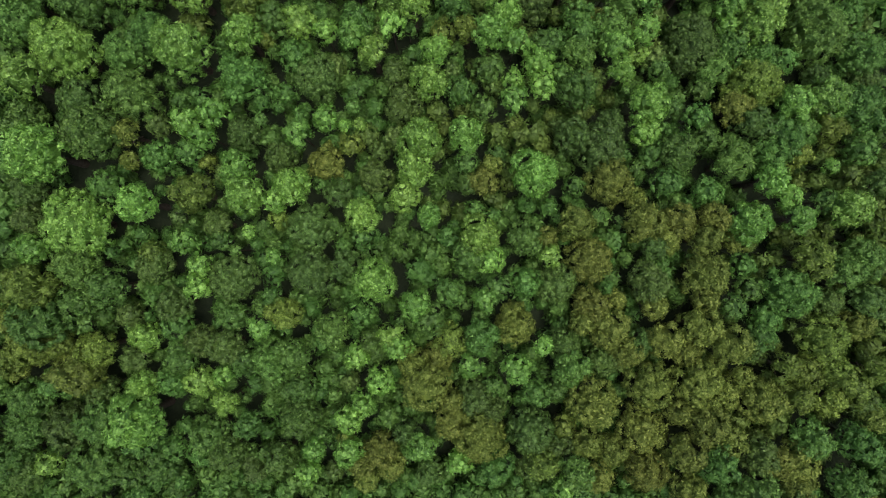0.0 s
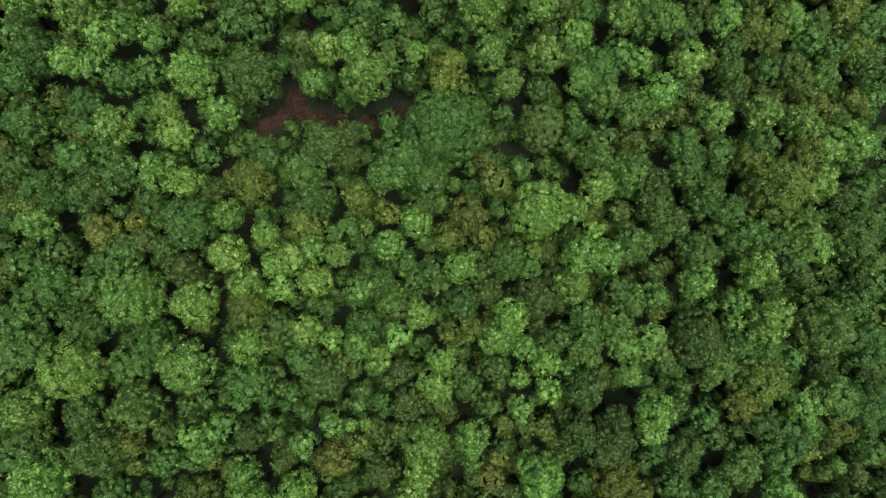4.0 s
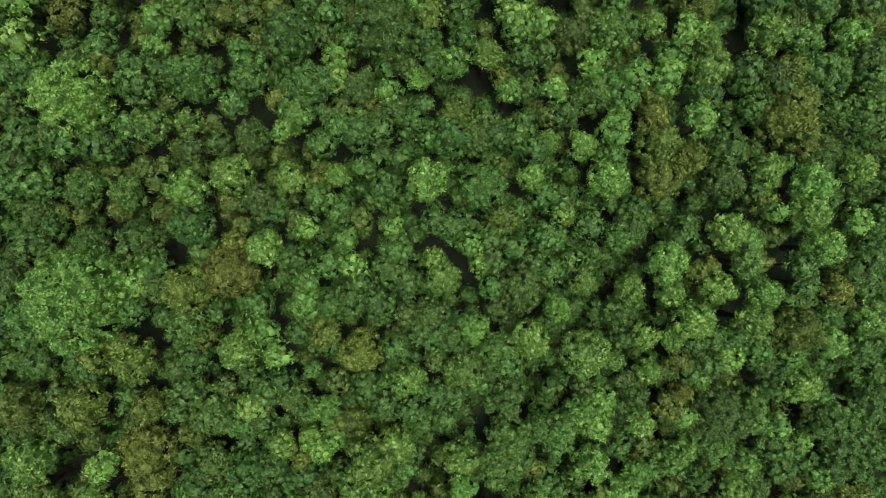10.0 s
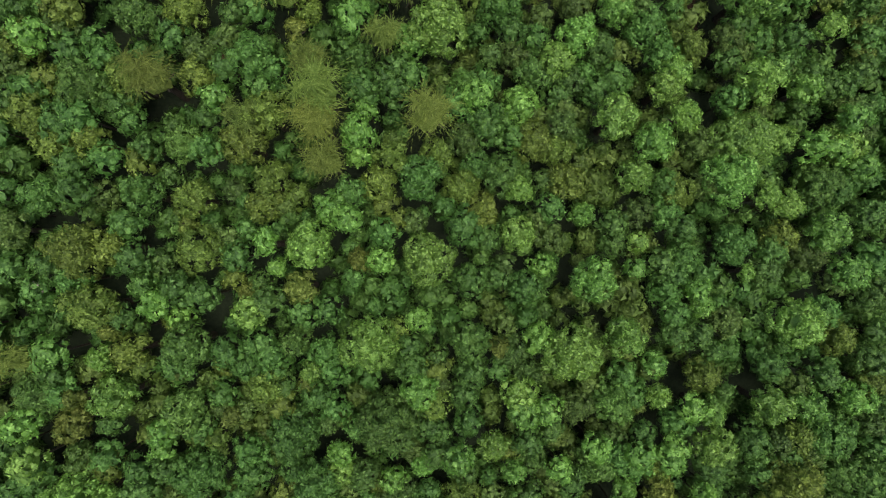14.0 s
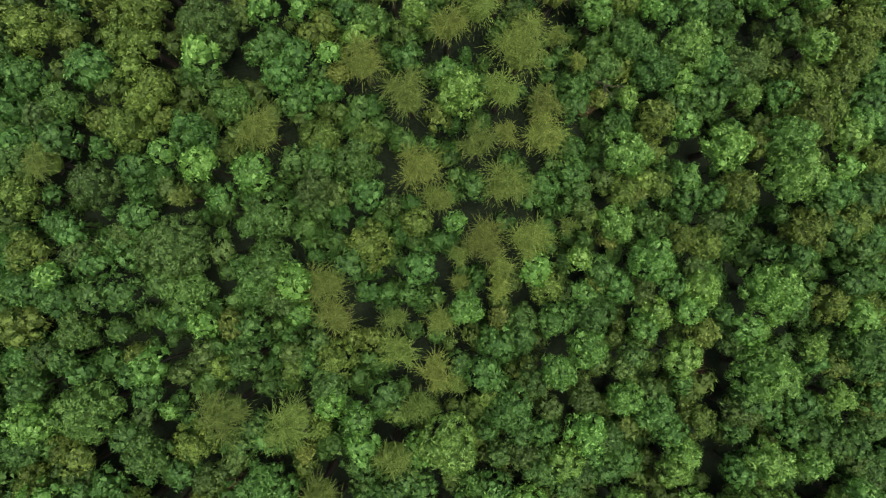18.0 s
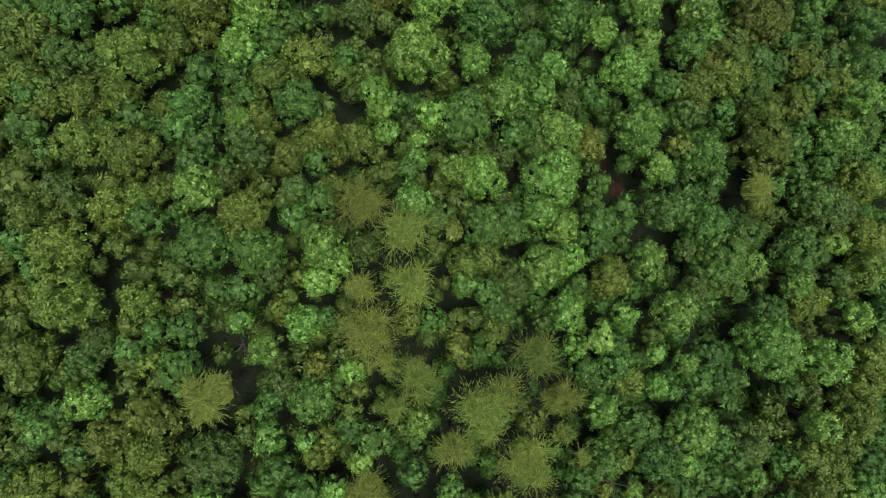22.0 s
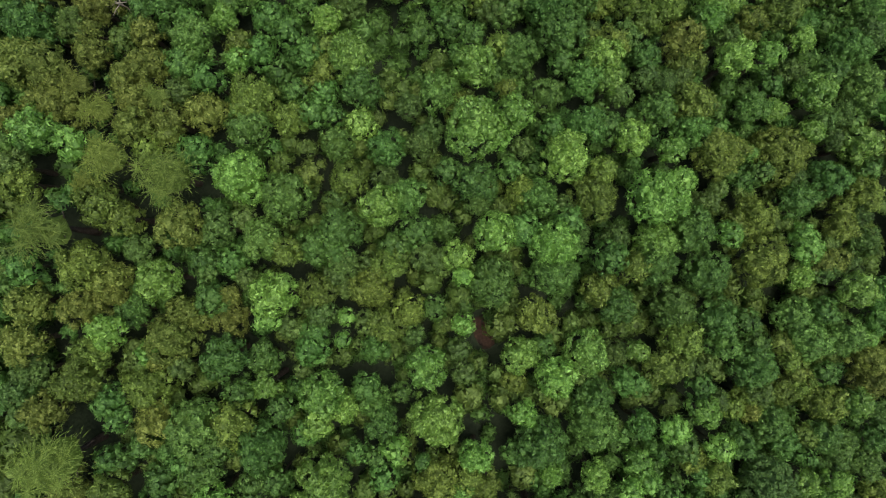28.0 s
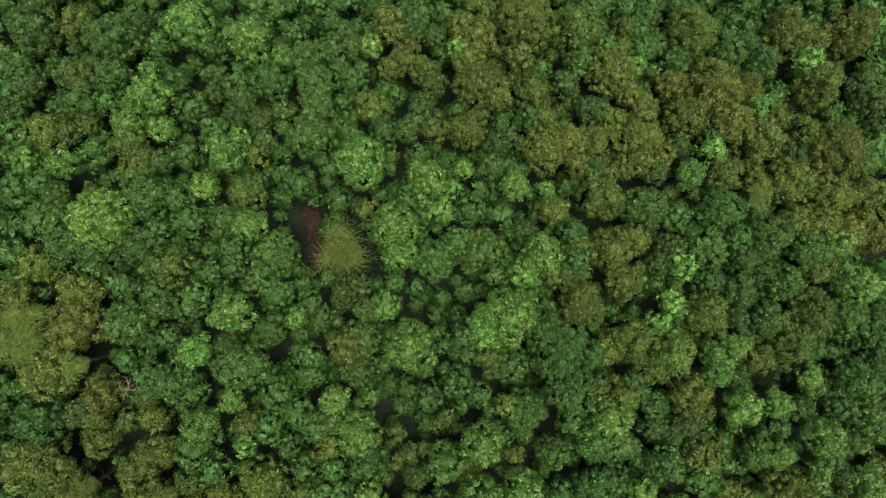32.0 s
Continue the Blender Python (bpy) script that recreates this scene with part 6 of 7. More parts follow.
wood("G", [(35.8, 140.1, 2.2), (17.0, 141.1, 2.1), (2.6, 141.5, 2.1), (-8.2, 142.0, 1.8), (-22.2, 142.3, 1.7), (24.4, 142.5, 1.9), (0.2, 142.6, 2.4), (-32.9, 142.7, 1.9), (16.4, 143.0, 1.9), (48.0, 144.1, 2.3), (23.0, 144.3, 2.2), (9.4, 144.6, 1.8), (-37.4, 145.9, 1.9), (43.8, 147.2, 2.2), (22.9, 147.3, 2.3), (-29.7, 147.7, 1.5), (-37.7, 148.5, 1.9), (-34.6, 149.1, 1.9), (-25.2, 149.9, 1.9), (-31.5, 150.3, 1.7), (-38.4, 152.1, 2.4), (5.1, 152.1, 1.8), (-28.9, 152.6, 1.5), (2.8, 152.7, 2.0), (-36.5, 152.8, 2.0), (-33.0, 153.0, 1.7), (-25.7, 153.2, 1.7), (2.0, 154.3, 2.2), (4.4, 154.4, 2.1), (-43.2, 154.4, 1.9), (-33.8, 154.4, 2.2), (-0.9, 155.3, 2.0)])
wood("G", [(-41.6, 155.5, 2.2), (-6.9, 156.2, 2.0), (-10.3, 156.5, 2.3), (-20.8, 156.6, 1.9), (47.1, 156.6, 2.3), (10.2, 157.0, 1.8), (30.7, 157.3, 2.2), (2.2, 157.5, 2.0), (-8.0, 157.8, 1.8), (15.0, 157.9, 2.1), (-5.2, 158.0, 1.8), (-11.3, 158.0, 1.7), (-23.4, 158.1, 1.9), (-19.2, 158.4, 1.7), (-34.1, 158.4, 1.9), (-6.9, 159.0, 2.0), (-37.6, 159.1, 2.0), (16.9, 159.2, 2.2), (42.8, 159.4, 2.2), (45.3, 159.5, 2.3), (13.4, 159.8, 1.5)])
wood("D", [(-24.1, 141.2, 1.7), (-5.2, 143.2, 1.6), (8.3, 143.5, 1.5), (-18.5, 144.7, 1.5), (-35.7, 145.5, 1.7), (-23.4, 146.3, 1.5), (8.9, 147.7, 1.6), (-7.5, 151.8, 1.5), (49.0, 154.7, 1.6), (11.0, 155.6, 1.6), (45.7, 157.1, 1.6), (-43.1, 157.5, 1.7)])
wood("O", [(-28.3, 142.8, 1.5), (-7.0, 143.2, 1.5), (-8.1, 144.8, 1.6), (-17.2, 145.8, 1.8), (-19.4, 148.5, 1.5), (-32.2, 148.7, 1.7), (-39.7, 156.5, 1.9)])
wood("B", [(9.8, 160.0, 2.1), (-5.5, 161.8, 2.1), (-10.9, 163.1, 2.0), (-11.4, 165.8, 1.8), (-40.9, 166.6, 2.2), (-29.7, 166.7, 1.0), (-14.2, 167.5, 1.8), (22.8, 170.7, 2.3), (-29.9, 171.8, 1.9), (30.3, 173.6, 2.0), (18.4, 174.3, 1.8), (44.8, 174.8, 2.3), (34.5, 174.8, 1.3), (-26.4, 175.2, 1.5), (20.2, 175.5, 2.2), (23.6, 176.1, 1.9), (-17.3, 176.2, 1.5), (11.3, 178.1, 1.4), (-17.2, 179.4, 2.0)])
wood("G", [(-35.2, 160.1, 1.7), (41.0, 160.6, 2.2), (-28.4, 161.0, 1.9), (37.0, 161.4, 2.0), (47.5, 161.5, 2.3), (30.3, 161.9, 1.9), (22.4, 162.0, 2.1), (7.7, 163.1, 1.8), (5.1, 163.2, 1.8), (1.6, 163.3, 1.6), (-40.5, 163.5, 1.6), (-22.7, 163.5, 1.7), (-42.7, 163.6, 2.2), (-20.5, 164.0, 1.9), (34.1, 164.1, 2.2), (-33.4, 164.4, 1.9), (38.3, 164.6, 2.2), (47.4, 165.0, 2.0), (-21.5, 165.1, 1.7), (31.3, 165.4, 2.2), (-9.5, 165.9, 1.5), (23.9, 167.4, 1.5), (-8.9, 167.7, 2.0), (-31.9, 168.1, 1.7), (2.2, 168.5, 1.8), (-14.5, 168.9, 2.3), (-41.7, 169.4, 1.8), (40.0, 169.6, 1.7), (1.0, 169.7, 2.0), (-1.4, 170.3, 1.8), (-32.4, 170.8, 1.4), (-16.7, 171.1, 1.7)])
wood("G", [(17.8, 171.2, 1.9), (-39.2, 172.0, 1.6), (-43.1, 172.5, 1.6), (2.7, 172.6, 2.4), (5.1, 173.2, 1.8), (28.5, 174.8, 1.9), (8.8, 174.9, 2.2), (5.1, 174.9, 2.1), (-22.0, 175.1, 1.7), (10.8, 175.5, 1.5), (-29.3, 175.6, 1.3), (37.6, 176.0, 2.2), (-39.4, 177.8, 2.2), (-6.6, 177.8, 1.5), (-35.6, 178.3, 1.9), (-33.2, 178.3, 1.9), (15.7, 178.5, 2.2), (21.7, 178.5, 1.9), (44.3, 178.6, 2.0), (-42.2, 178.8, 2.2), (47.2, 179.2, 2.3), (-30.2, 179.4, 1.9)])
wood("D", [(-24.5, 160.6, 1.5), (2.8, 160.7, 1.6), (-23.5, 161.7, 1.5), (38.3, 161.9, 1.6), (32.5, 163.3, 1.6), (36.8, 164.5, 1.6), (8.4, 165.3, 1.6), (-32.2, 166.4, 1.3), (20.0, 166.8, 1.6), (16.7, 169.3, 1.6), (14.1, 170.0, 1.6), (-29.1, 170.2, 1.5), (-17.9, 171.7, 1.7), (-26.9, 171.8, 1.7), (-40.9, 172.5, 1.6), (-15.7, 173.3, 1.4), (10.3, 177.9, 1.6)])
wood("O", [(-16.8, 160.5, 1.5), (-37.5, 162.9, 1.9), (-39.1, 163.4, 1.7), (-7.8, 165.9, 1.4), (1.6, 166.8, 1.6), (47.4, 166.9, 1.8), (7.7, 167.8, 1.5), (5.2, 167.8, 1.6), (42.2, 168.9, 1.8), (48.9, 169.4, 1.8), (-17.9, 170.6, 1.4), (-25.2, 170.7, 1.5), (-32.8, 171.9, 1.6), (-10.1, 173.3, 1.8), (-12.3, 173.3, 1.5), (-42.9, 175.2, 1.9), (-41.6, 175.7, 1.7)])
wood("B", [(-38.5, 180.1, 1.4), (6.4, 180.4, 1.9), (11.0, 181.4, 1.4), (-1.8, 185.2, 1.3), (-21.8, 190.0, 2.2), (23.3, 190.3, 1.7), (-25.9, 190.4, 1.9), (-29.1, 191.5, 1.4), (43.1, 191.9, 1.8), (44.4, 195.8, 2.3), (23.5, 196.1, 1.8), (46.1, 197.2, 2.1)])
wood("G", [(13.9, 180.3, 1.9), (-5.5, 180.7, 2.0), (-36.1, 181.0, 1.9), (-12.3, 181.2, 2.0), (37.7, 181.8, 2.0), (-33.0, 182.1, 2.2), (45.8, 182.5, 2.0), (-34.7, 183.2, 1.7), (-37.7, 183.7, 1.4), (47.2, 183.8, 2.3), (42.1, 184.4, 2.0), (-38.6, 184.7, 1.6), (-31.6, 185.3, 2.0), (19.8, 185.9, 1.5), (41.3, 187.0, 2.3), (-25.2, 187.7, 1.7), (-10.6, 188.0, 2.0), (46.5, 188.4, 2.3), (24.4, 188.5, 2.2), (27.3, 188.6, 1.7), (11.4, 188.7, 1.9), (0.3, 189.0, 1.8), (42.8, 189.0, 2.3), (7.6, 189.1, 2.2), (47.9, 189.8, 2.3), (-32.7, 190.2, 1.9), (10.7, 190.5, 2.2), (-17.7, 191.2, 1.9), (-15.6, 191.2, 2.1), (-43.4, 192.5, 1.8), (-42.2, 192.6, 1.6), (-38.7, 192.7, 2.0)])
wood("G", [(11.5, 193.6, 1.5), (-17.8, 197.4, 2.1), (24.6, 197.5, 2.2), (10.8, 197.7, 1.9), (-15.2, 198.5, 1.4), (-16.8, 198.7, 1.5), (22.7, 198.8, 1.9), (-14.1, 198.9, 1.3), (-42.7, 198.9, 2.2), (-26.5, 199.3, 1.7), (27.4, 199.4, 2.2), (-19.0, 199.6, 2.0), (-36.4, 199.7, 2.4), (-28.1, 199.8, 1.5), (47.6, 199.8, 2.3)])
wood("D", [(24.7, 180.4, 1.4), (-24.3, 182.2, 1.4), (-33.5, 183.8, 1.7), (-43.8, 185.2, 1.4), (27.5, 185.5, 1.6), (-15.7, 186.9, 1.5), (12.1, 187.0, 1.5), (-8.4, 187.1, 1.5), (-14.0, 188.0, 1.8), (-29.6, 188.2, 1.4), (14.2, 190.1, 1.6), (-41.0, 195.0, 1.7)])
wood("O", [(12.6, 185.7, 1.6), (18.6, 190.2, 1.7), (20.0, 193.4, 1.6), (33.0, 194.6, 1.8), (-35.9, 195.0, 1.7), (-30.5, 195.2, 1.5), (-3.8, 196.4, 1.8), (-35.0, 197.8, 1.7)])
wood("B", [(-2.7, 200.7, 1.6), (-25.8, 200.9, 2.0), (23.7, 201.2, 1.6), (-14.4, 201.8, 1.3), (-11.7, 203.9, 1.7), (-17.2, 206.3, 1.3), (-20.9, 206.5, 1.8), (-41.7, 208.3, 1.6), (-13.0, 212.8, 1.6), (20.0, 213.9, 1.3), (10.9, 214.6, 1.6), (13.1, 215.8, 2.0), (16.7, 217.9, 1.8), (-23.6, 218.4, 1.4)])
wood("G", [(11.6, 200.3, 2.1), (-15.7, 200.4, 1.7), (25.3, 200.6, 2.2), (36.6, 200.6, 2.3), (-17.5, 201.5, 2.0), (29.6, 201.5, 2.0), (-6.7, 202.1, 1.7), (-21.3, 202.2, 1.7), (22.0, 202.9, 2.2), (-20.2, 203.3, 2.0), (27.6, 203.6, 2.4), (48.6, 204.0, 2.3), (-38.8, 206.0, 1.7), (-13.2, 206.9, 1.7), (-22.1, 208.8, 1.6), (37.2, 208.9, 2.0), (-41.0, 209.3, 1.7), (22.5, 209.3, 1.7), (-43.9, 209.3, 1.5), (28.7, 210.4, 2.2), (-21.0, 210.5, 1.7), (25.9, 210.5, 2.2), (13.1, 210.8, 2.3), (11.9, 212.0, 1.9), (15.7, 212.6, 2.2), (-29.6, 213.4, 2.3), (26.8, 213.6, 2.0), (15.9, 214.4, 1.9), (-34.3, 215.6, 1.9), (7.5, 217.0, 1.5), (-29.3, 217.3, 2.0), (-32.5, 217.3, 1.7)])
wood("G", [(-5.0, 217.7, 1.8), (34.9, 218.1, 2.3), (-15.7, 218.3, 1.4)])
wood("D", [(-44.3, 202.8, 1.4), (-7.4, 206.0, 1.6), (-43.6, 206.0, 1.4), (-23.8, 206.5, 1.5), (-40.3, 207.0, 1.5), (40.6, 208.0, 1.6), (4.8, 208.5, 1.5), (16.6, 208.7, 1.6), (-40.0, 211.3, 1.5), (-21.8, 211.5, 1.5), (20.9, 215.6, 1.6), (-14.6, 217.1, 1.6), (-0.1, 217.6, 1.6)])
wood("O", [(-33.2, 200.0, 1.7), (16.2, 202.1, 1.7), (-38.8, 202.8, 1.5), (-16.5, 204.2, 1.7), (-15.4, 205.8, 1.6), (5.9, 206.8, 1.8), (-13.2, 208.6, 1.7), (-33.4, 214.0, 1.5), (-2.0, 214.1, 1.8), (-7.4, 217.7, 1.9), (-34.6, 217.8, 1.7), (-20.8, 218.9, 1.6)])
wood("B", [(-1.4, 221.5, 1.6), (-16.5, 222.3, 2.2), (-14.3, 224.0, 1.6), (10.5, 224.3, 2.2), (44.3, 226.0, 1.7), (7.4, 229.7, 2.3), (-6.8, 230.5, 2.3), (-6.3, 235.4, 1.5), (-6.3, 237.2, 1.3), (-9.9, 238.2, 1.6)])
wood("G", [(1.1, 220.7, 1.9), (-26.9, 221.2, 1.7), (-24.1, 221.2, 2.0), (6.9, 221.3, 2.1), (-43.2, 223.3, 1.9), (41.4, 224.8, 2.4), (14.3, 225.7, 1.9), (-44.4, 226.1, 1.9), (-18.3, 227.6, 1.6), (-33.1, 228.5, 2.0), (-19.4, 228.8, 1.8), (-31.6, 229.1, 1.5), (3.9, 229.3, 1.9), (25.0, 230.5, 2.0), (-16.6, 230.6, 2.0), (14.0, 230.9, 1.6), (14.0, 232.8, 1.4), (37.2, 232.9, 1.7), (-7.5, 234.0, 1.4), (-29.7, 234.3, 2.0), (-27.1, 234.5, 1.5), (-17.3, 234.8, 1.6), (39.7, 235.0, 1.8), (-42.8, 235.2, 1.4), (50.6, 236.1, 2.2), (44.3, 236.1, 2.1), (-28.7, 236.7, 2.0), (-45.7, 236.8, 1.7), (-41.9, 237.0, 1.5), (-44.2, 237.4, 2.0), (-37.8, 237.6, 1.8), (-30.9, 237.8, 2.0)])
wood("G", [(4.0, 238.2, 1.9), (-39.0, 238.2, 1.5), (-33.7, 238.4, 1.8), (39.7, 238.4, 2.4), (-35.2, 238.9, 2.0)])
wood("D", [(40.3, 222.1, 1.7), (44.8, 222.1, 1.7), (-31.0, 222.9, 1.4), (25.0, 225.3, 1.6), (-40.6, 229.6, 1.7), (-20.8, 230.6, 1.6), (0.7, 236.3, 1.7), (-32.4, 238.7, 1.3)])
wood("O", [(-45.2, 221.1, 1.7), (-36.1, 225.6, 1.6), (-33.3, 231.4, 1.5), (24.9, 237.9, 1.8), (-44.3, 238.6, 1.8)])
wood("B", [(-5.0, 240.2, 1.9), (-10.7, 240.6, 1.6), (-11.2, 243.0, 1.8), (7.8, 243.5, 2.1), (50.3, 246.4, 2.1), (-25.7, 247.0, 2.1), (21.0, 248.7, 1.5), (-24.6, 250.3, 2.2), (21.0, 250.6, 1.8), (29.8, 252.3, 1.6), (-1.9, 253.8, 1.7), (44.5, 257.4, 2.2)])
wood("G", [(38.6, 240.6, 1.8), (-44.4, 240.6, 2.3), (23.6, 241.1, 1.6), (41.8, 241.4, 1.8), (-7.0, 241.5, 1.6), (6.0, 241.5, 2.2), (25.7, 241.8, 2.3), (-24.5, 241.8, 1.8), (-8.9, 242.0, 1.6), (31.0, 242.3, 1.8), (-25.7, 243.5, 1.8), (-29.1, 244.3, 2.0), (23.6, 245.2, 2.3), (11.6, 245.5, 1.7), (43.5, 245.6, 2.4), (-23.5, 245.8, 2.1), (-14.6, 246.6, 1.9), (-21.8, 248.0, 1.8), (37.5, 248.5, 2.1), (-0.7, 248.6, 2.2), (35.2, 249.2, 2.0), (-41.3, 249.2, 2.4), (-22.9, 249.3, 2.1), (52.1, 249.4, 2.0), (45.7, 249.5, 1.7), (6.7, 249.5, 2.2), (-34.8, 250.1, 1.6), (-20.7, 250.4, 2.1), (-46.5, 250.4, 1.8), (-43.8, 250.4, 2.4), (-37.6, 251.3, 1.6), (40.2, 251.7, 1.7)])
wood("G", [(-37.0, 253.6, 2.0), (43.5, 255.1, 1.9), (-31.6, 255.3, 2.1), (-26.0, 255.8, 2.1), (-21.9, 256.3, 1.9), (-47.7, 256.6, 1.8), (-1.9, 257.2, 1.8), (1.5, 257.8, 1.6), (-27.7, 258.2, 2.1), (-46.7, 258.3, 2.0), (-23.2, 258.7, 1.7), (9.6, 259.0, 2.3), (23.3, 259.5, 2.1), (0.8, 259.7, 2.0)])
wood("D", [(-26.4, 241.1, 1.6), (0.7, 243.4, 1.7), (-14.0, 243.5, 1.5), (-43.5, 243.6, 1.5), (-12.2, 245.2, 1.6), (-13.5, 248.2, 1.5), (39.6, 248.9, 1.7), (19.0, 250.9, 1.6), (-42.4, 251.3, 1.4), (48.6, 251.5, 1.8), (-10.3, 251.7, 1.5), (33.4, 251.8, 1.7), (-46.0, 253.1, 1.6), (6.2, 253.2, 1.7), (-23.9, 255.1, 1.7), (41.6, 255.1, 1.5), (-4.5, 255.9, 1.4), (-48.1, 258.9, 1.6)])
wood("O", [(-32.7, 240.2, 1.7), (41.1, 242.9, 1.9), (-23.5, 244.0, 1.7), (-15.1, 244.8, 1.8), (-38.3, 246.3, 1.7), (43.1, 247.9, 1.9), (-29.3, 248.3, 1.7), (-11.0, 253.7, 1.7)])
wood("B", [(-39.5, 260.1, 1.5), (-18.6, 260.6, 1.8), (17.6, 261.6, 1.8), (-20.3, 261.8, 2.2), (19.8, 262.3, 1.8), (-2.5, 262.3, 1.5), (19.0, 264.2, 2.1), (29.3, 266.2, 2.0), (-10.2, 267.9, 1.9), (22.7, 268.9, 1.9), (-18.7, 271.4, 1.8), (51.6, 278.6, 1.5), (-36.8, 279.4, 1.5)])
wood("G", [(-37.7, 260.6, 1.8), (-29.0, 261.1, 1.6), (-16.7, 261.7, 1.5), (-47.3, 261.8, 2.0), (27.2, 262.2, 1.8), (-18.5, 262.3, 1.4), (-43.4, 262.4, 2.1), (-35.6, 263.6, 1.8), (-47.4, 264.1, 2.0), (-26.1, 264.2, 2.1), (-23.3, 264.8, 1.9), (-11.6, 264.8, 1.9), (38.9, 265.7, 2.2), (-35.1, 265.9, 2.2), (-7.2, 266.1, 1.3), (3.5, 266.2, 1.7), (24.8, 266.3, 2.4), (-12.3, 266.7, 1.7), (-33.0, 267.2, 2.1), (-14.8, 267.3, 1.7), (-39.1, 267.8, 1.6), (-40.5, 268.3, 1.8), (-34.6, 269.0, 2.1), (-29.6, 269.0, 2.2), (-36.9, 269.6, 1.6), (-20.3, 269.8, 1.8), (-39.6, 272.6, 1.7), (-22.7, 272.9, 1.9), (27.2, 273.3, 2.0), (19.1, 273.8, 1.8), (-9.7, 273.8, 1.5), (44.7, 274.3, 1.9)])
wood("G", [(17.5, 274.4, 2.1), (-40.1, 274.4, 2.1), (-27.4, 274.6, 2.2), (-21.6, 274.8, 1.5), (-13.5, 275.0, 2.0), (35.3, 278.6, 2.2), (7.0, 278.9, 1.9), (-19.7, 279.3, 2.2)])
wood("D", [(-36.4, 260.0, 1.7), (-37.7, 270.9, 1.6), (29.9, 271.3, 1.7), (-48.6, 273.2, 1.7), (12.0, 275.1, 1.7), (-2.6, 276.0, 1.8), (29.1, 276.2, 1.7), (-20.5, 276.9, 1.6), (-33.4, 277.8, 1.7), (-3.2, 278.7, 1.8)])
wood("O", [(-39.4, 261.2, 1.6), (-45.9, 261.2, 1.7), (42.3, 266.4, 1.8), (31.9, 270.5, 1.9), (3.6, 274.8, 1.7), (40.6, 275.0, 1.8), (38.1, 278.5, 1.8)])
wood("B", [(-16.1, 280.3, 1.2), (-15.8, 282.9, 1.2), (-23.9, 283.0, 1.7), (-2.6, 287.4, 1.4), (-3.2, 289.8, 2.1), (40.6, 290.3, 2.0), (41.0, 292.1, 2.1), (30.3, 292.4, 1.9), (23.6, 298.7, 1.9)])
wood("G", [(-19.2, 281.3, 2.0), (33.7, 281.4, 2.0), (44.4, 282.3, 2.2), (41.7, 282.4, 2.1), (-5.8, 283.8, 1.7), (-30.2, 285.1, 2.3), (-48.4, 288.7, 1.9), (-28.2, 289.3, 2.2), (-31.4, 289.4, 2.2), (15.3, 289.5, 2.4), (-16.7, 289.9, 2.0), (-10.4, 290.8, 2.4), (-8.1, 292.5, 2.3), (4.5, 292.8, 2.3), (10.0, 293.9, 2.0), (-4.2, 299.6, 1.9), (33.6, 299.7, 2.1)])
wood("D", [(-8.4, 280.5, 1.6), (-21.2, 281.4, 1.6), (-22.3, 282.0, 1.6), (-13.7, 282.3, 1.6), (-16.1, 286.2, 1.7), (-26.9, 287.2, 1.7), (-17.2, 287.5, 1.7), (-31.1, 287.9, 1.4), (-5.2, 288.7, 1.6), (-13.6, 289.0, 1.7), (-50.2, 289.6, 1.7), (-27.0, 294.0, 1.7), (24.0, 295.5, 1.6), (9.5, 295.9, 1.7), (-17.2, 296.4, 1.7), (30.1, 298.3, 1.6)])
wood("O", [(47.3, 295.9, 1.9), (-19.7, 299.1, 1.9)])
wood("B", [(-43.3, 301.4, 2.0), (1.6, 303.6, 1.8), (-14.4, 305.0, 2.1), (-28.1, 311.9, 1.6)])
wood("G", [(3.1, 300.1, 1.9), (35.3, 300.4, 1.8), (50.6, 301.0, 1.8), (-32.3, 301.2, 2.2), (8.1, 304.8, 1.8), (15.0, 305.5, 2.4), (-17.9, 306.2, 1.8), (-19.8, 306.2, 2.0), (44.0, 306.9, 2.1), (-21.8, 308.8, 1.8), (-18.6, 308.8, 1.8), (-31.0, 309.5, 2.0), (51.4, 309.9, 2.3), (37.0, 311.2, 1.9), (-34.0, 311.4, 2.4), (1.3, 311.6, 1.7), (9.6, 313.1, 1.9), (-26.2, 313.4, 2.3), (-20.5, 313.4, 2.3), (45.8, 313.5, 2.3), (20.3, 314.6, 2.2), (-22.6, 315.4, 2.0), (-7.5, 316.3, 1.9), (-1.5, 316.4, 1.8), (-34.6, 317.3, 1.7), (-25.1, 317.3, 2.4), (-4.2, 317.7, 2.4), (-38.9, 317.9, 1.7), (-39.6, 319.8, 1.7), (2.6, 319.8, 2.4), (-30.2, 319.9, 2.4)])
wood("D", [(4.6, 302.8, 1.7), (-41.7, 314.6, 1.7), (-47.1, 315.3, 1.7), (-39.6, 316.6, 1.6), (13.3, 317.4, 1.7)])
wood("O", [(-23.4, 300.4, 1.5), (-37.7, 301.8, 1.7), (-35.4, 303.1, 1.9), (2.6, 309.6, 1.4), (-19.9, 310.2, 1.7), (-18.6, 311.5, 1.8), (-28.2, 314.0, 1.8), (-18.7, 314.1, 1.8), (2.0, 315.1, 1.9), (13.2, 315.9, 1.9)])
wood("B", [(20.8, 324.8, 1.9), (-12.8, 327.1, 2.1), (22.8, 327.4, 1.8), (4.1, 331.0, 2.2), (24.2, 331.9, 2.0), (45.7, 334.7, 2.0), (-6.1, 338.7, 1.9)])
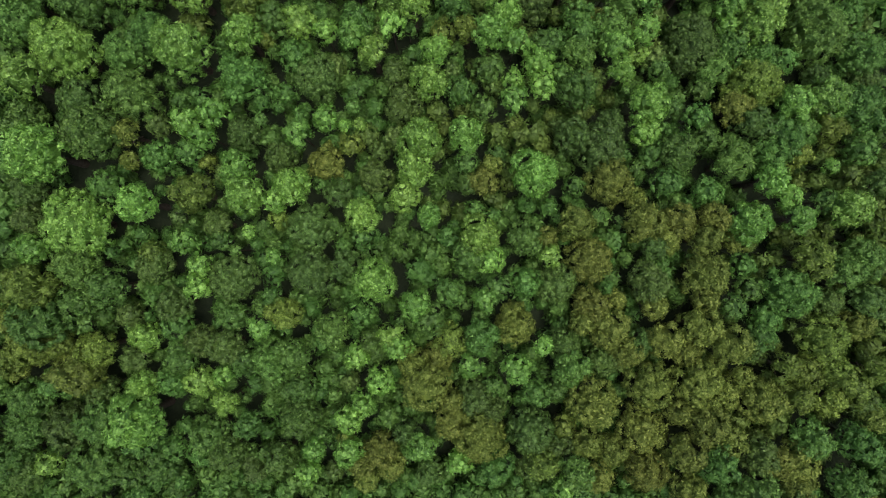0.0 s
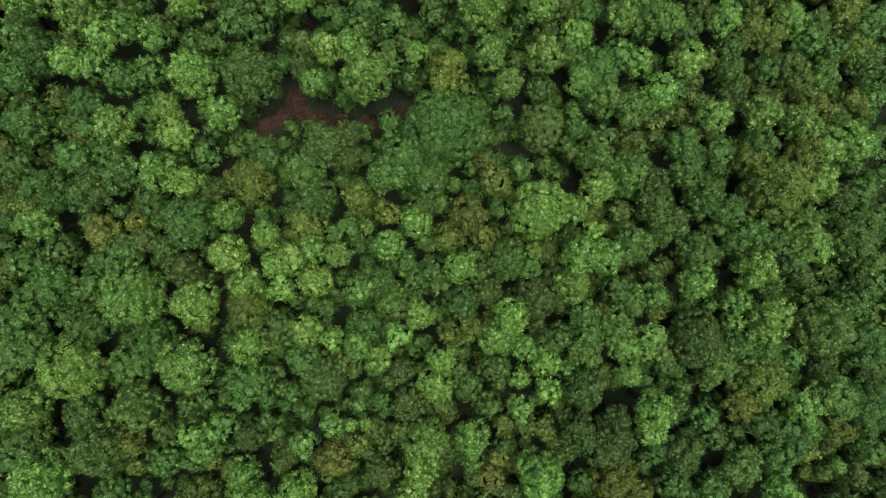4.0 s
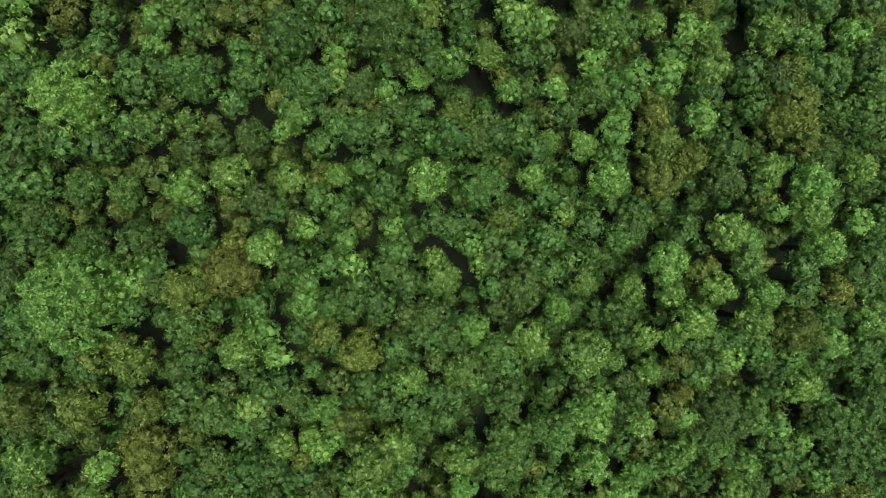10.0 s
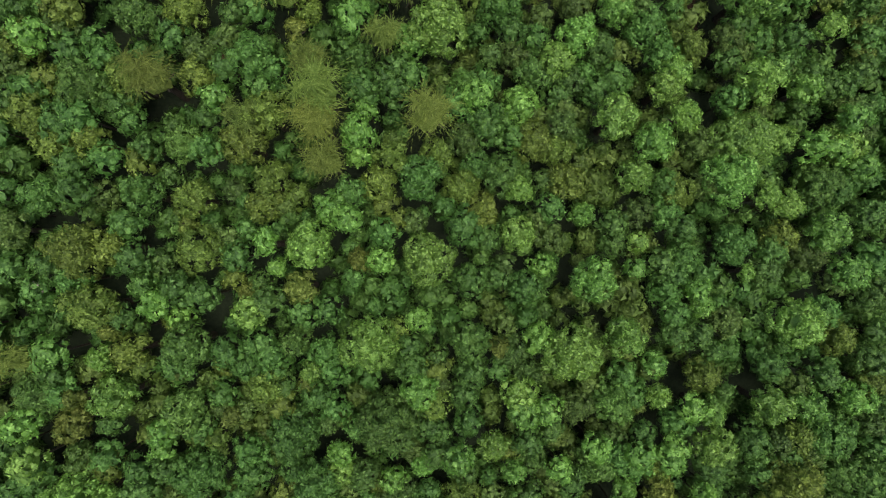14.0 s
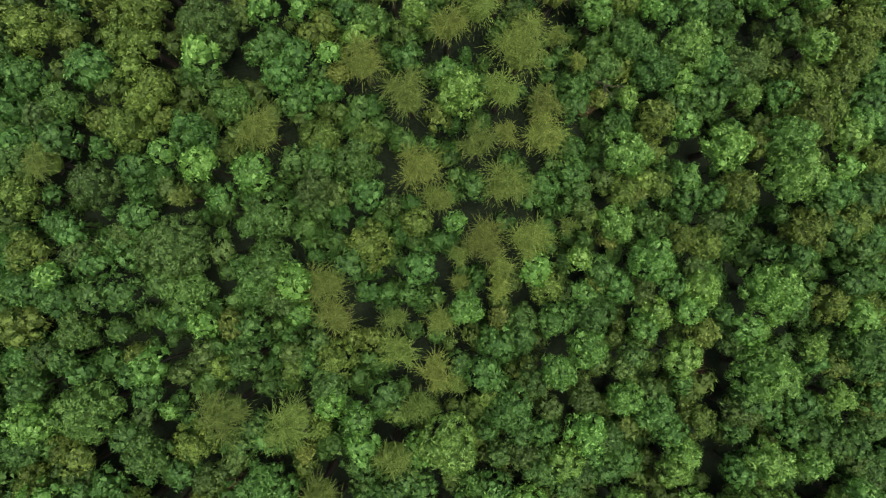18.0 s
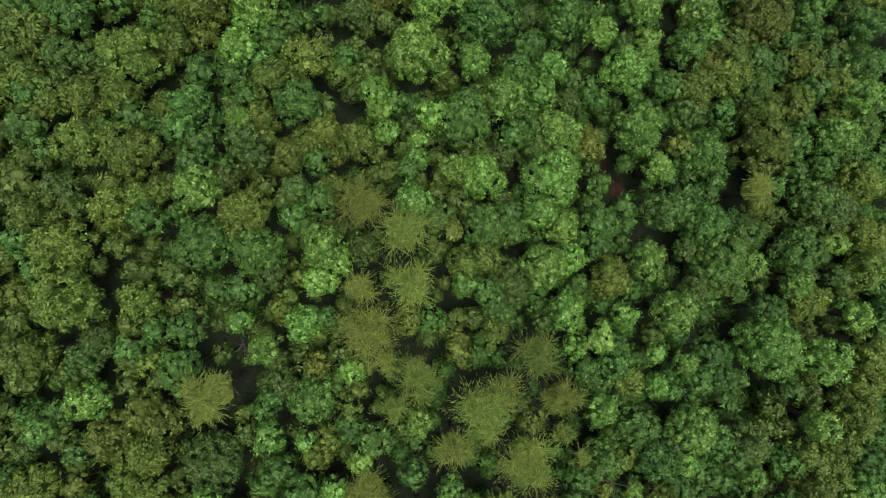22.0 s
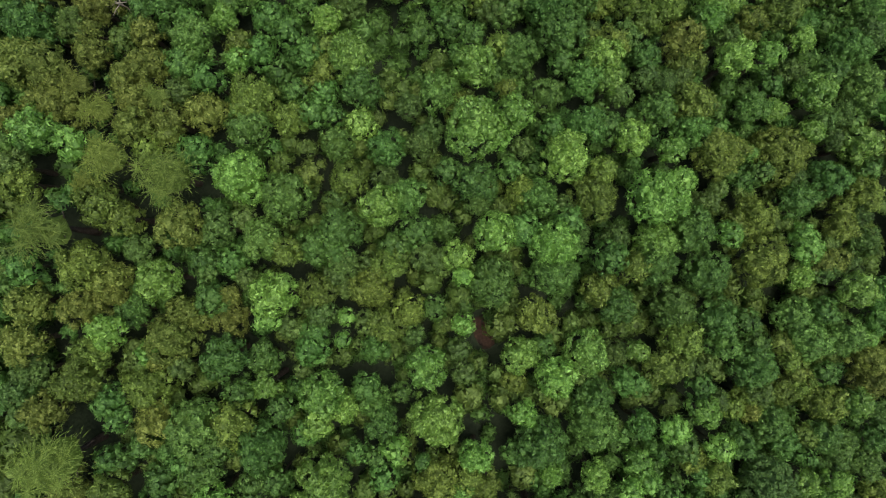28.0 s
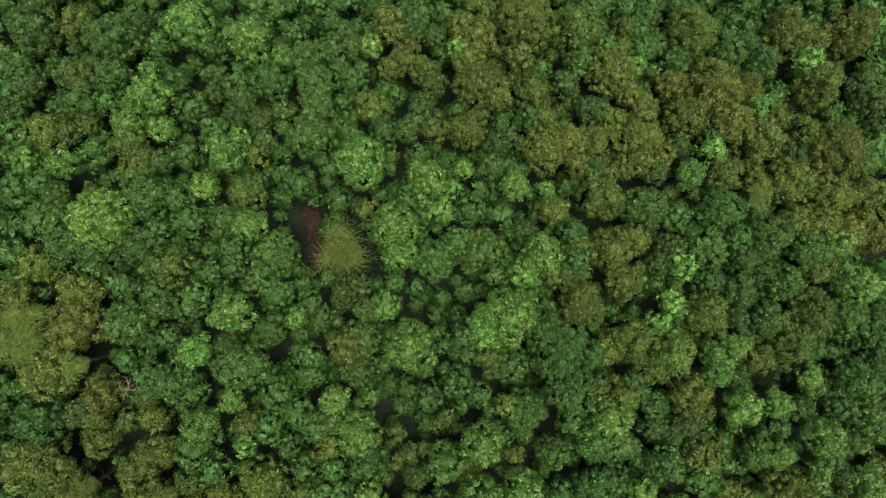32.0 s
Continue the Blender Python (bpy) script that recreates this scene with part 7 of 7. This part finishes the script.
wood("G", [(-42.1, 321.1, 1.7), (-21.5, 321.4, 1.8), (-3.5, 323.2, 2.0), (-37.5, 323.8, 1.7), (23.9, 326.1, 1.9), (-35.7, 327.1, 2.3), (-21.7, 327.5, 1.9), (-34.7, 328.5, 1.9), (-25.6, 328.6, 2.3), (-39.7, 329.0, 2.3), (28.6, 329.9, 2.2), (-27.8, 330.7, 1.9), (0.7, 330.9, 2.0), (-33.0, 331.2, 2.0), (47.6, 331.4, 1.8), (-47.0, 331.7, 1.6), (-30.4, 332.0, 2.0), (10.8, 332.8, 1.9), (-55.0, 333.5, 1.9), (-47.0, 333.5, 2.3), (-30.6, 334.0, 1.9), (-4.2, 334.9, 2.1), (33.1, 335.5, 2.2), (-39.7, 336.0, 2.0), (10.3, 336.1, 2.0), (-36.5, 337.3, 2.3), (-32.0, 337.3, 2.3), (-8.9, 338.1, 2.4), (24.8, 338.3, 2.1), (35.9, 338.4, 2.1), (-2.6, 338.8, 2.4), (-7.6, 339.5, 2.0)])
wood("D", [(-36.9, 322.0, 1.6), (2.1, 322.1, 1.7), (-15.9, 329.2, 1.7), (-28.6, 329.5, 1.6), (8.0, 330.7, 1.7)])
wood("O", [(-15.2, 338.8, 1.7)])
wood("B", [(-4.8, 341.4, 1.6), (7.3, 341.5, 1.5), (-3.3, 344.1, 1.5), (-54.5, 344.2, 1.8), (29.2, 346.7, 2.0), (-30.8, 347.7, 1.5), (36.9, 353.2, 1.8), (-41.8, 356.1, 1.3), (-25.8, 358.0, 1.7), (19.8, 358.4, 1.7), (-4.0, 359.6, 1.7), (44.1, 359.9, 2.0), (-15.0, 359.9, 1.7)])
wood("G", [(-37.5, 340.0, 1.9), (-18.7, 340.1, 1.8), (-10.4, 340.1, 1.8), (-56.4, 341.2, 2.3), (-52.9, 341.9, 2.0), (-29.0, 342.0, 1.8), (-23.5, 342.0, 2.3), (13.6, 343.2, 1.6), (-36.6, 345.3, 2.0), (-8.9, 345.6, 2.1), (-56.6, 347.8, 2.3), (-34.0, 348.6, 2.3), (-13.3, 349.0, 2.1), (30.4, 349.2, 1.9), (-43.6, 351.3, 1.9), (-36.9, 351.3, 2.3), (5.6, 351.4, 2.1), (-46.9, 351.9, 1.9), (-57.8, 352.4, 2.3), (-56.7, 355.0, 2.3), (-39.8, 355.3, 2.1), (-17.6, 355.7, 2.2), (10.3, 355.8, 2.0), (-19.1, 357.1, 1.7), (7.3, 357.9, 1.6), (-40.8, 359.3, 1.9), (-34.6, 359.4, 2.1), (26.1, 359.8, 2.2)])
wood("D", [(-48.2, 340.6, 1.6), (13.8, 344.7, 1.8), (-57.6, 345.3, 1.6), (-28.1, 347.5, 1.7), (2.7, 348.7, 1.7), (8.7, 349.5, 1.7), (-26.2, 351.6, 1.7), (14.9, 352.5, 1.8), (-34.7, 353.6, 1.5), (-34.8, 356.3, 1.7)])
wood("O", [(16.0, 343.9, 1.8), (-29.2, 345.4, 1.8), (-6.9, 349.1, 1.9), (-49.4, 349.2, 1.8)])
wood("B", [(16.1, 361.0, 1.6)])
wood("G", [(21.3, 361.1, 2.2), (-25.0, 361.7, 1.9), (23.1, 361.9, 1.9), (-29.8, 362.1, 2.3), (20.7, 363.9, 2.1)])
wood("D", [(-20.0, 360.0, 1.7)])

# each kind in a few stands that grow through one another, so that neighbours differ a little in tone
for kind, spots in crowd.items():
    for n in range(7):
        stand("canopy_stand", "dense stand of " + KINDS[kind]["crowd"], KINDS[kind]["leaves"], kind_forms(kind), spots[n::7], 40 + ord(kind) + n)


def scatter():
    """Low crowns where no listed tree stands, and wood beyond the strip, in four sorts."""
    rng = np.random.default_rng(77)
    trees = np.array(planted)
    sorts = {"low": [], "low_olive": [], "side": [], "side_olive": [], "brush": []}
    for gx in np.arange(-84, 84, 2.0):
        for gy in np.arange(-52, 404, 2.0):
            x, y = gx + rng.uniform(-0.9, 0.9), gy + rng.uniform(-0.9, 0.9)
            inside = abs(x + y * 0.018) < 60 and -36 < y < 382
            dry = noise.noise((x * 0.03, y * 0.03, 4.2)) + (0.25 if 120 < y < 300 and x < 5 else -0.1)
            off = near_track(x, y)
            z = float(ground_z(x, y))
            if inside:
                r = rng.uniform(0.95, 1.5)
                d = np.hypot(trees[:, 0] - x, trees[:, 1] - y) - trees[:, 2]
                gap = d.min()
                bare = any(math.hypot(x - cx, y - cy) < cr + 0.5 for cx, cy, cr in CLEARINGS)
                if gap > -0.1 and off > 1.4 and (bare or rng.random() < 0.8):
                    sorts["brush"].append((x + rng.uniform(-0.8, 0.8), y + rng.uniform(-0.8, 0.8), rng.uniform(1.2, 1.9), z + rng.uniform(1.2, 3.0)))
                if gap < -0.45 or off < 0.7 + 0.4 * r or bare:
                    continue
                top = z + rng.uniform(3.6, 6.2) + min(1.0, max(0.0, gap)) * 1.2
                r = r + min(0.5, max(0, gap) * 0.5)
                sorts["low_olive" if dry > 0.1 else "low"].append((x, y, r, top))
            elif rng.random() < 0.22 and off > 2.5:
                r = rng.uniform(1.8, 3.3)
                sorts["side_olive" if dry > 0.15 else "side"].append((x, y, r, z + 7.0 + r * 0.9))
    low, tall, brush = low_forms(0.5, 0.37, 5, 7, 0.42), low_forms(0.8, 0.55, 7, 7, 0.6), low_forms(0.62, 0.36, 9, 5, 0.4)
    stand("brush", "low dark green brush on the forest floor", LEAVES["low"], brush, sorts["brush"], 19)
    for n in range(4):
        stand("undergrowth", "low mid-green saplings and shrubs between the trees", LEAVES["low"], low, sorts["low"][n::4], 15 + n)
        stand("undergrowth", "low olive-green saplings and shrubs between the trees", LEAVES["low_olive"], low, sorts["low_olive"][n::4], 25 + n)
    stand("woodland", "dense green woodland on the open hillside", LEAVES["green"], tall, sorts["side"], 17)
    stand("woodland", "dense olive woodland on the open hillside", LEAVES["olive"], tall, sorts["side_olive"], 18)


scatter()


# ---- bare dead trees among the crowns ----
PALE_DEAD = [(-41.3, 318.7, 1.5), (-41.6, 136.8, 0.6), (34.4, 239.4, 0.7)]
DARK_DEAD = [(-24.0, 216.0, 1.3), (13.9, 199.7, 1.6)]


def dead_tree(x, y, reach, bark, label):
    """A leafless tree: a leaning trunk, crooked branches and their twigs."""
    rng = np.random.default_rng(int(abs(x) * 10 + abs(y) * 7))
    z = float(ground_z(x, y))
    tree = new("dead_tree")
    tree.empty_display_size = 0.3
    tree.matrix_basis = pose(x, y, z)
    tall = 8.2
    lean = rng.normal(0, 0.4, 2)
    spine = [(lean[0] * s * s, lean[1] * s * s, tall * s - 0.3 * (s == 0)) for s in (0, 0.35, 0.7, 1)]
    new("trunk", mesh_from("trunk", *tube(spine, [0.16, 0.12, 0.08, 0.04], 7), bark, True)).parent = tree
    for k in range(7):
        a, s = 0.9 * k + rng.uniform(-0.3, 0.3), rng.uniform(0.62, 0.98)
        foot = Vector((lean[0] * s * s, lean[1] * s * s, tall * s))
        out = Vector((math.cos(a), math.sin(a), rng.uniform(0.25, 0.7)))
        far = foot + out * reach * rng.uniform(0.7, 1.1)
        bend = foot.lerp(far, 0.5) + Vector(rng.normal(0, 0.2, 3))
        branch = new("branch", mesh_from("branch", *tube([foot, bend, far], [0.06, 0.045, 0.02], 5), bark, True))
        branch.parent = tree
        for _ in range(3):
            start = bend.lerp(far, rng.uniform(0, 0.8))
            tip = start + (out + Vector(rng.normal(0, 0.7, 3))).normalized() * reach * rng.uniform(0.3, 0.55)
            mid = start.lerp(tip, 0.5) + Vector(rng.normal(0, 0.08, 3))
            twig = new("twig", mesh_from("twig", *tube([start, mid, tip], [0.028, 0.02, 0.01], 4), bark, True))
            twig.parent = branch
    tagged(tree, label, "tree", "dead trees")


for x, y, reach in PALE_DEAD:
    dead_tree(x, y, reach, DEADWOOD, "bare bleached dead tree with forked branches above the crowns")
for x, y, reach in DARK_DEAD:
    dead_tree(x, y, reach, BARK, "bare grey-brown dead tree standing in a dark gap")
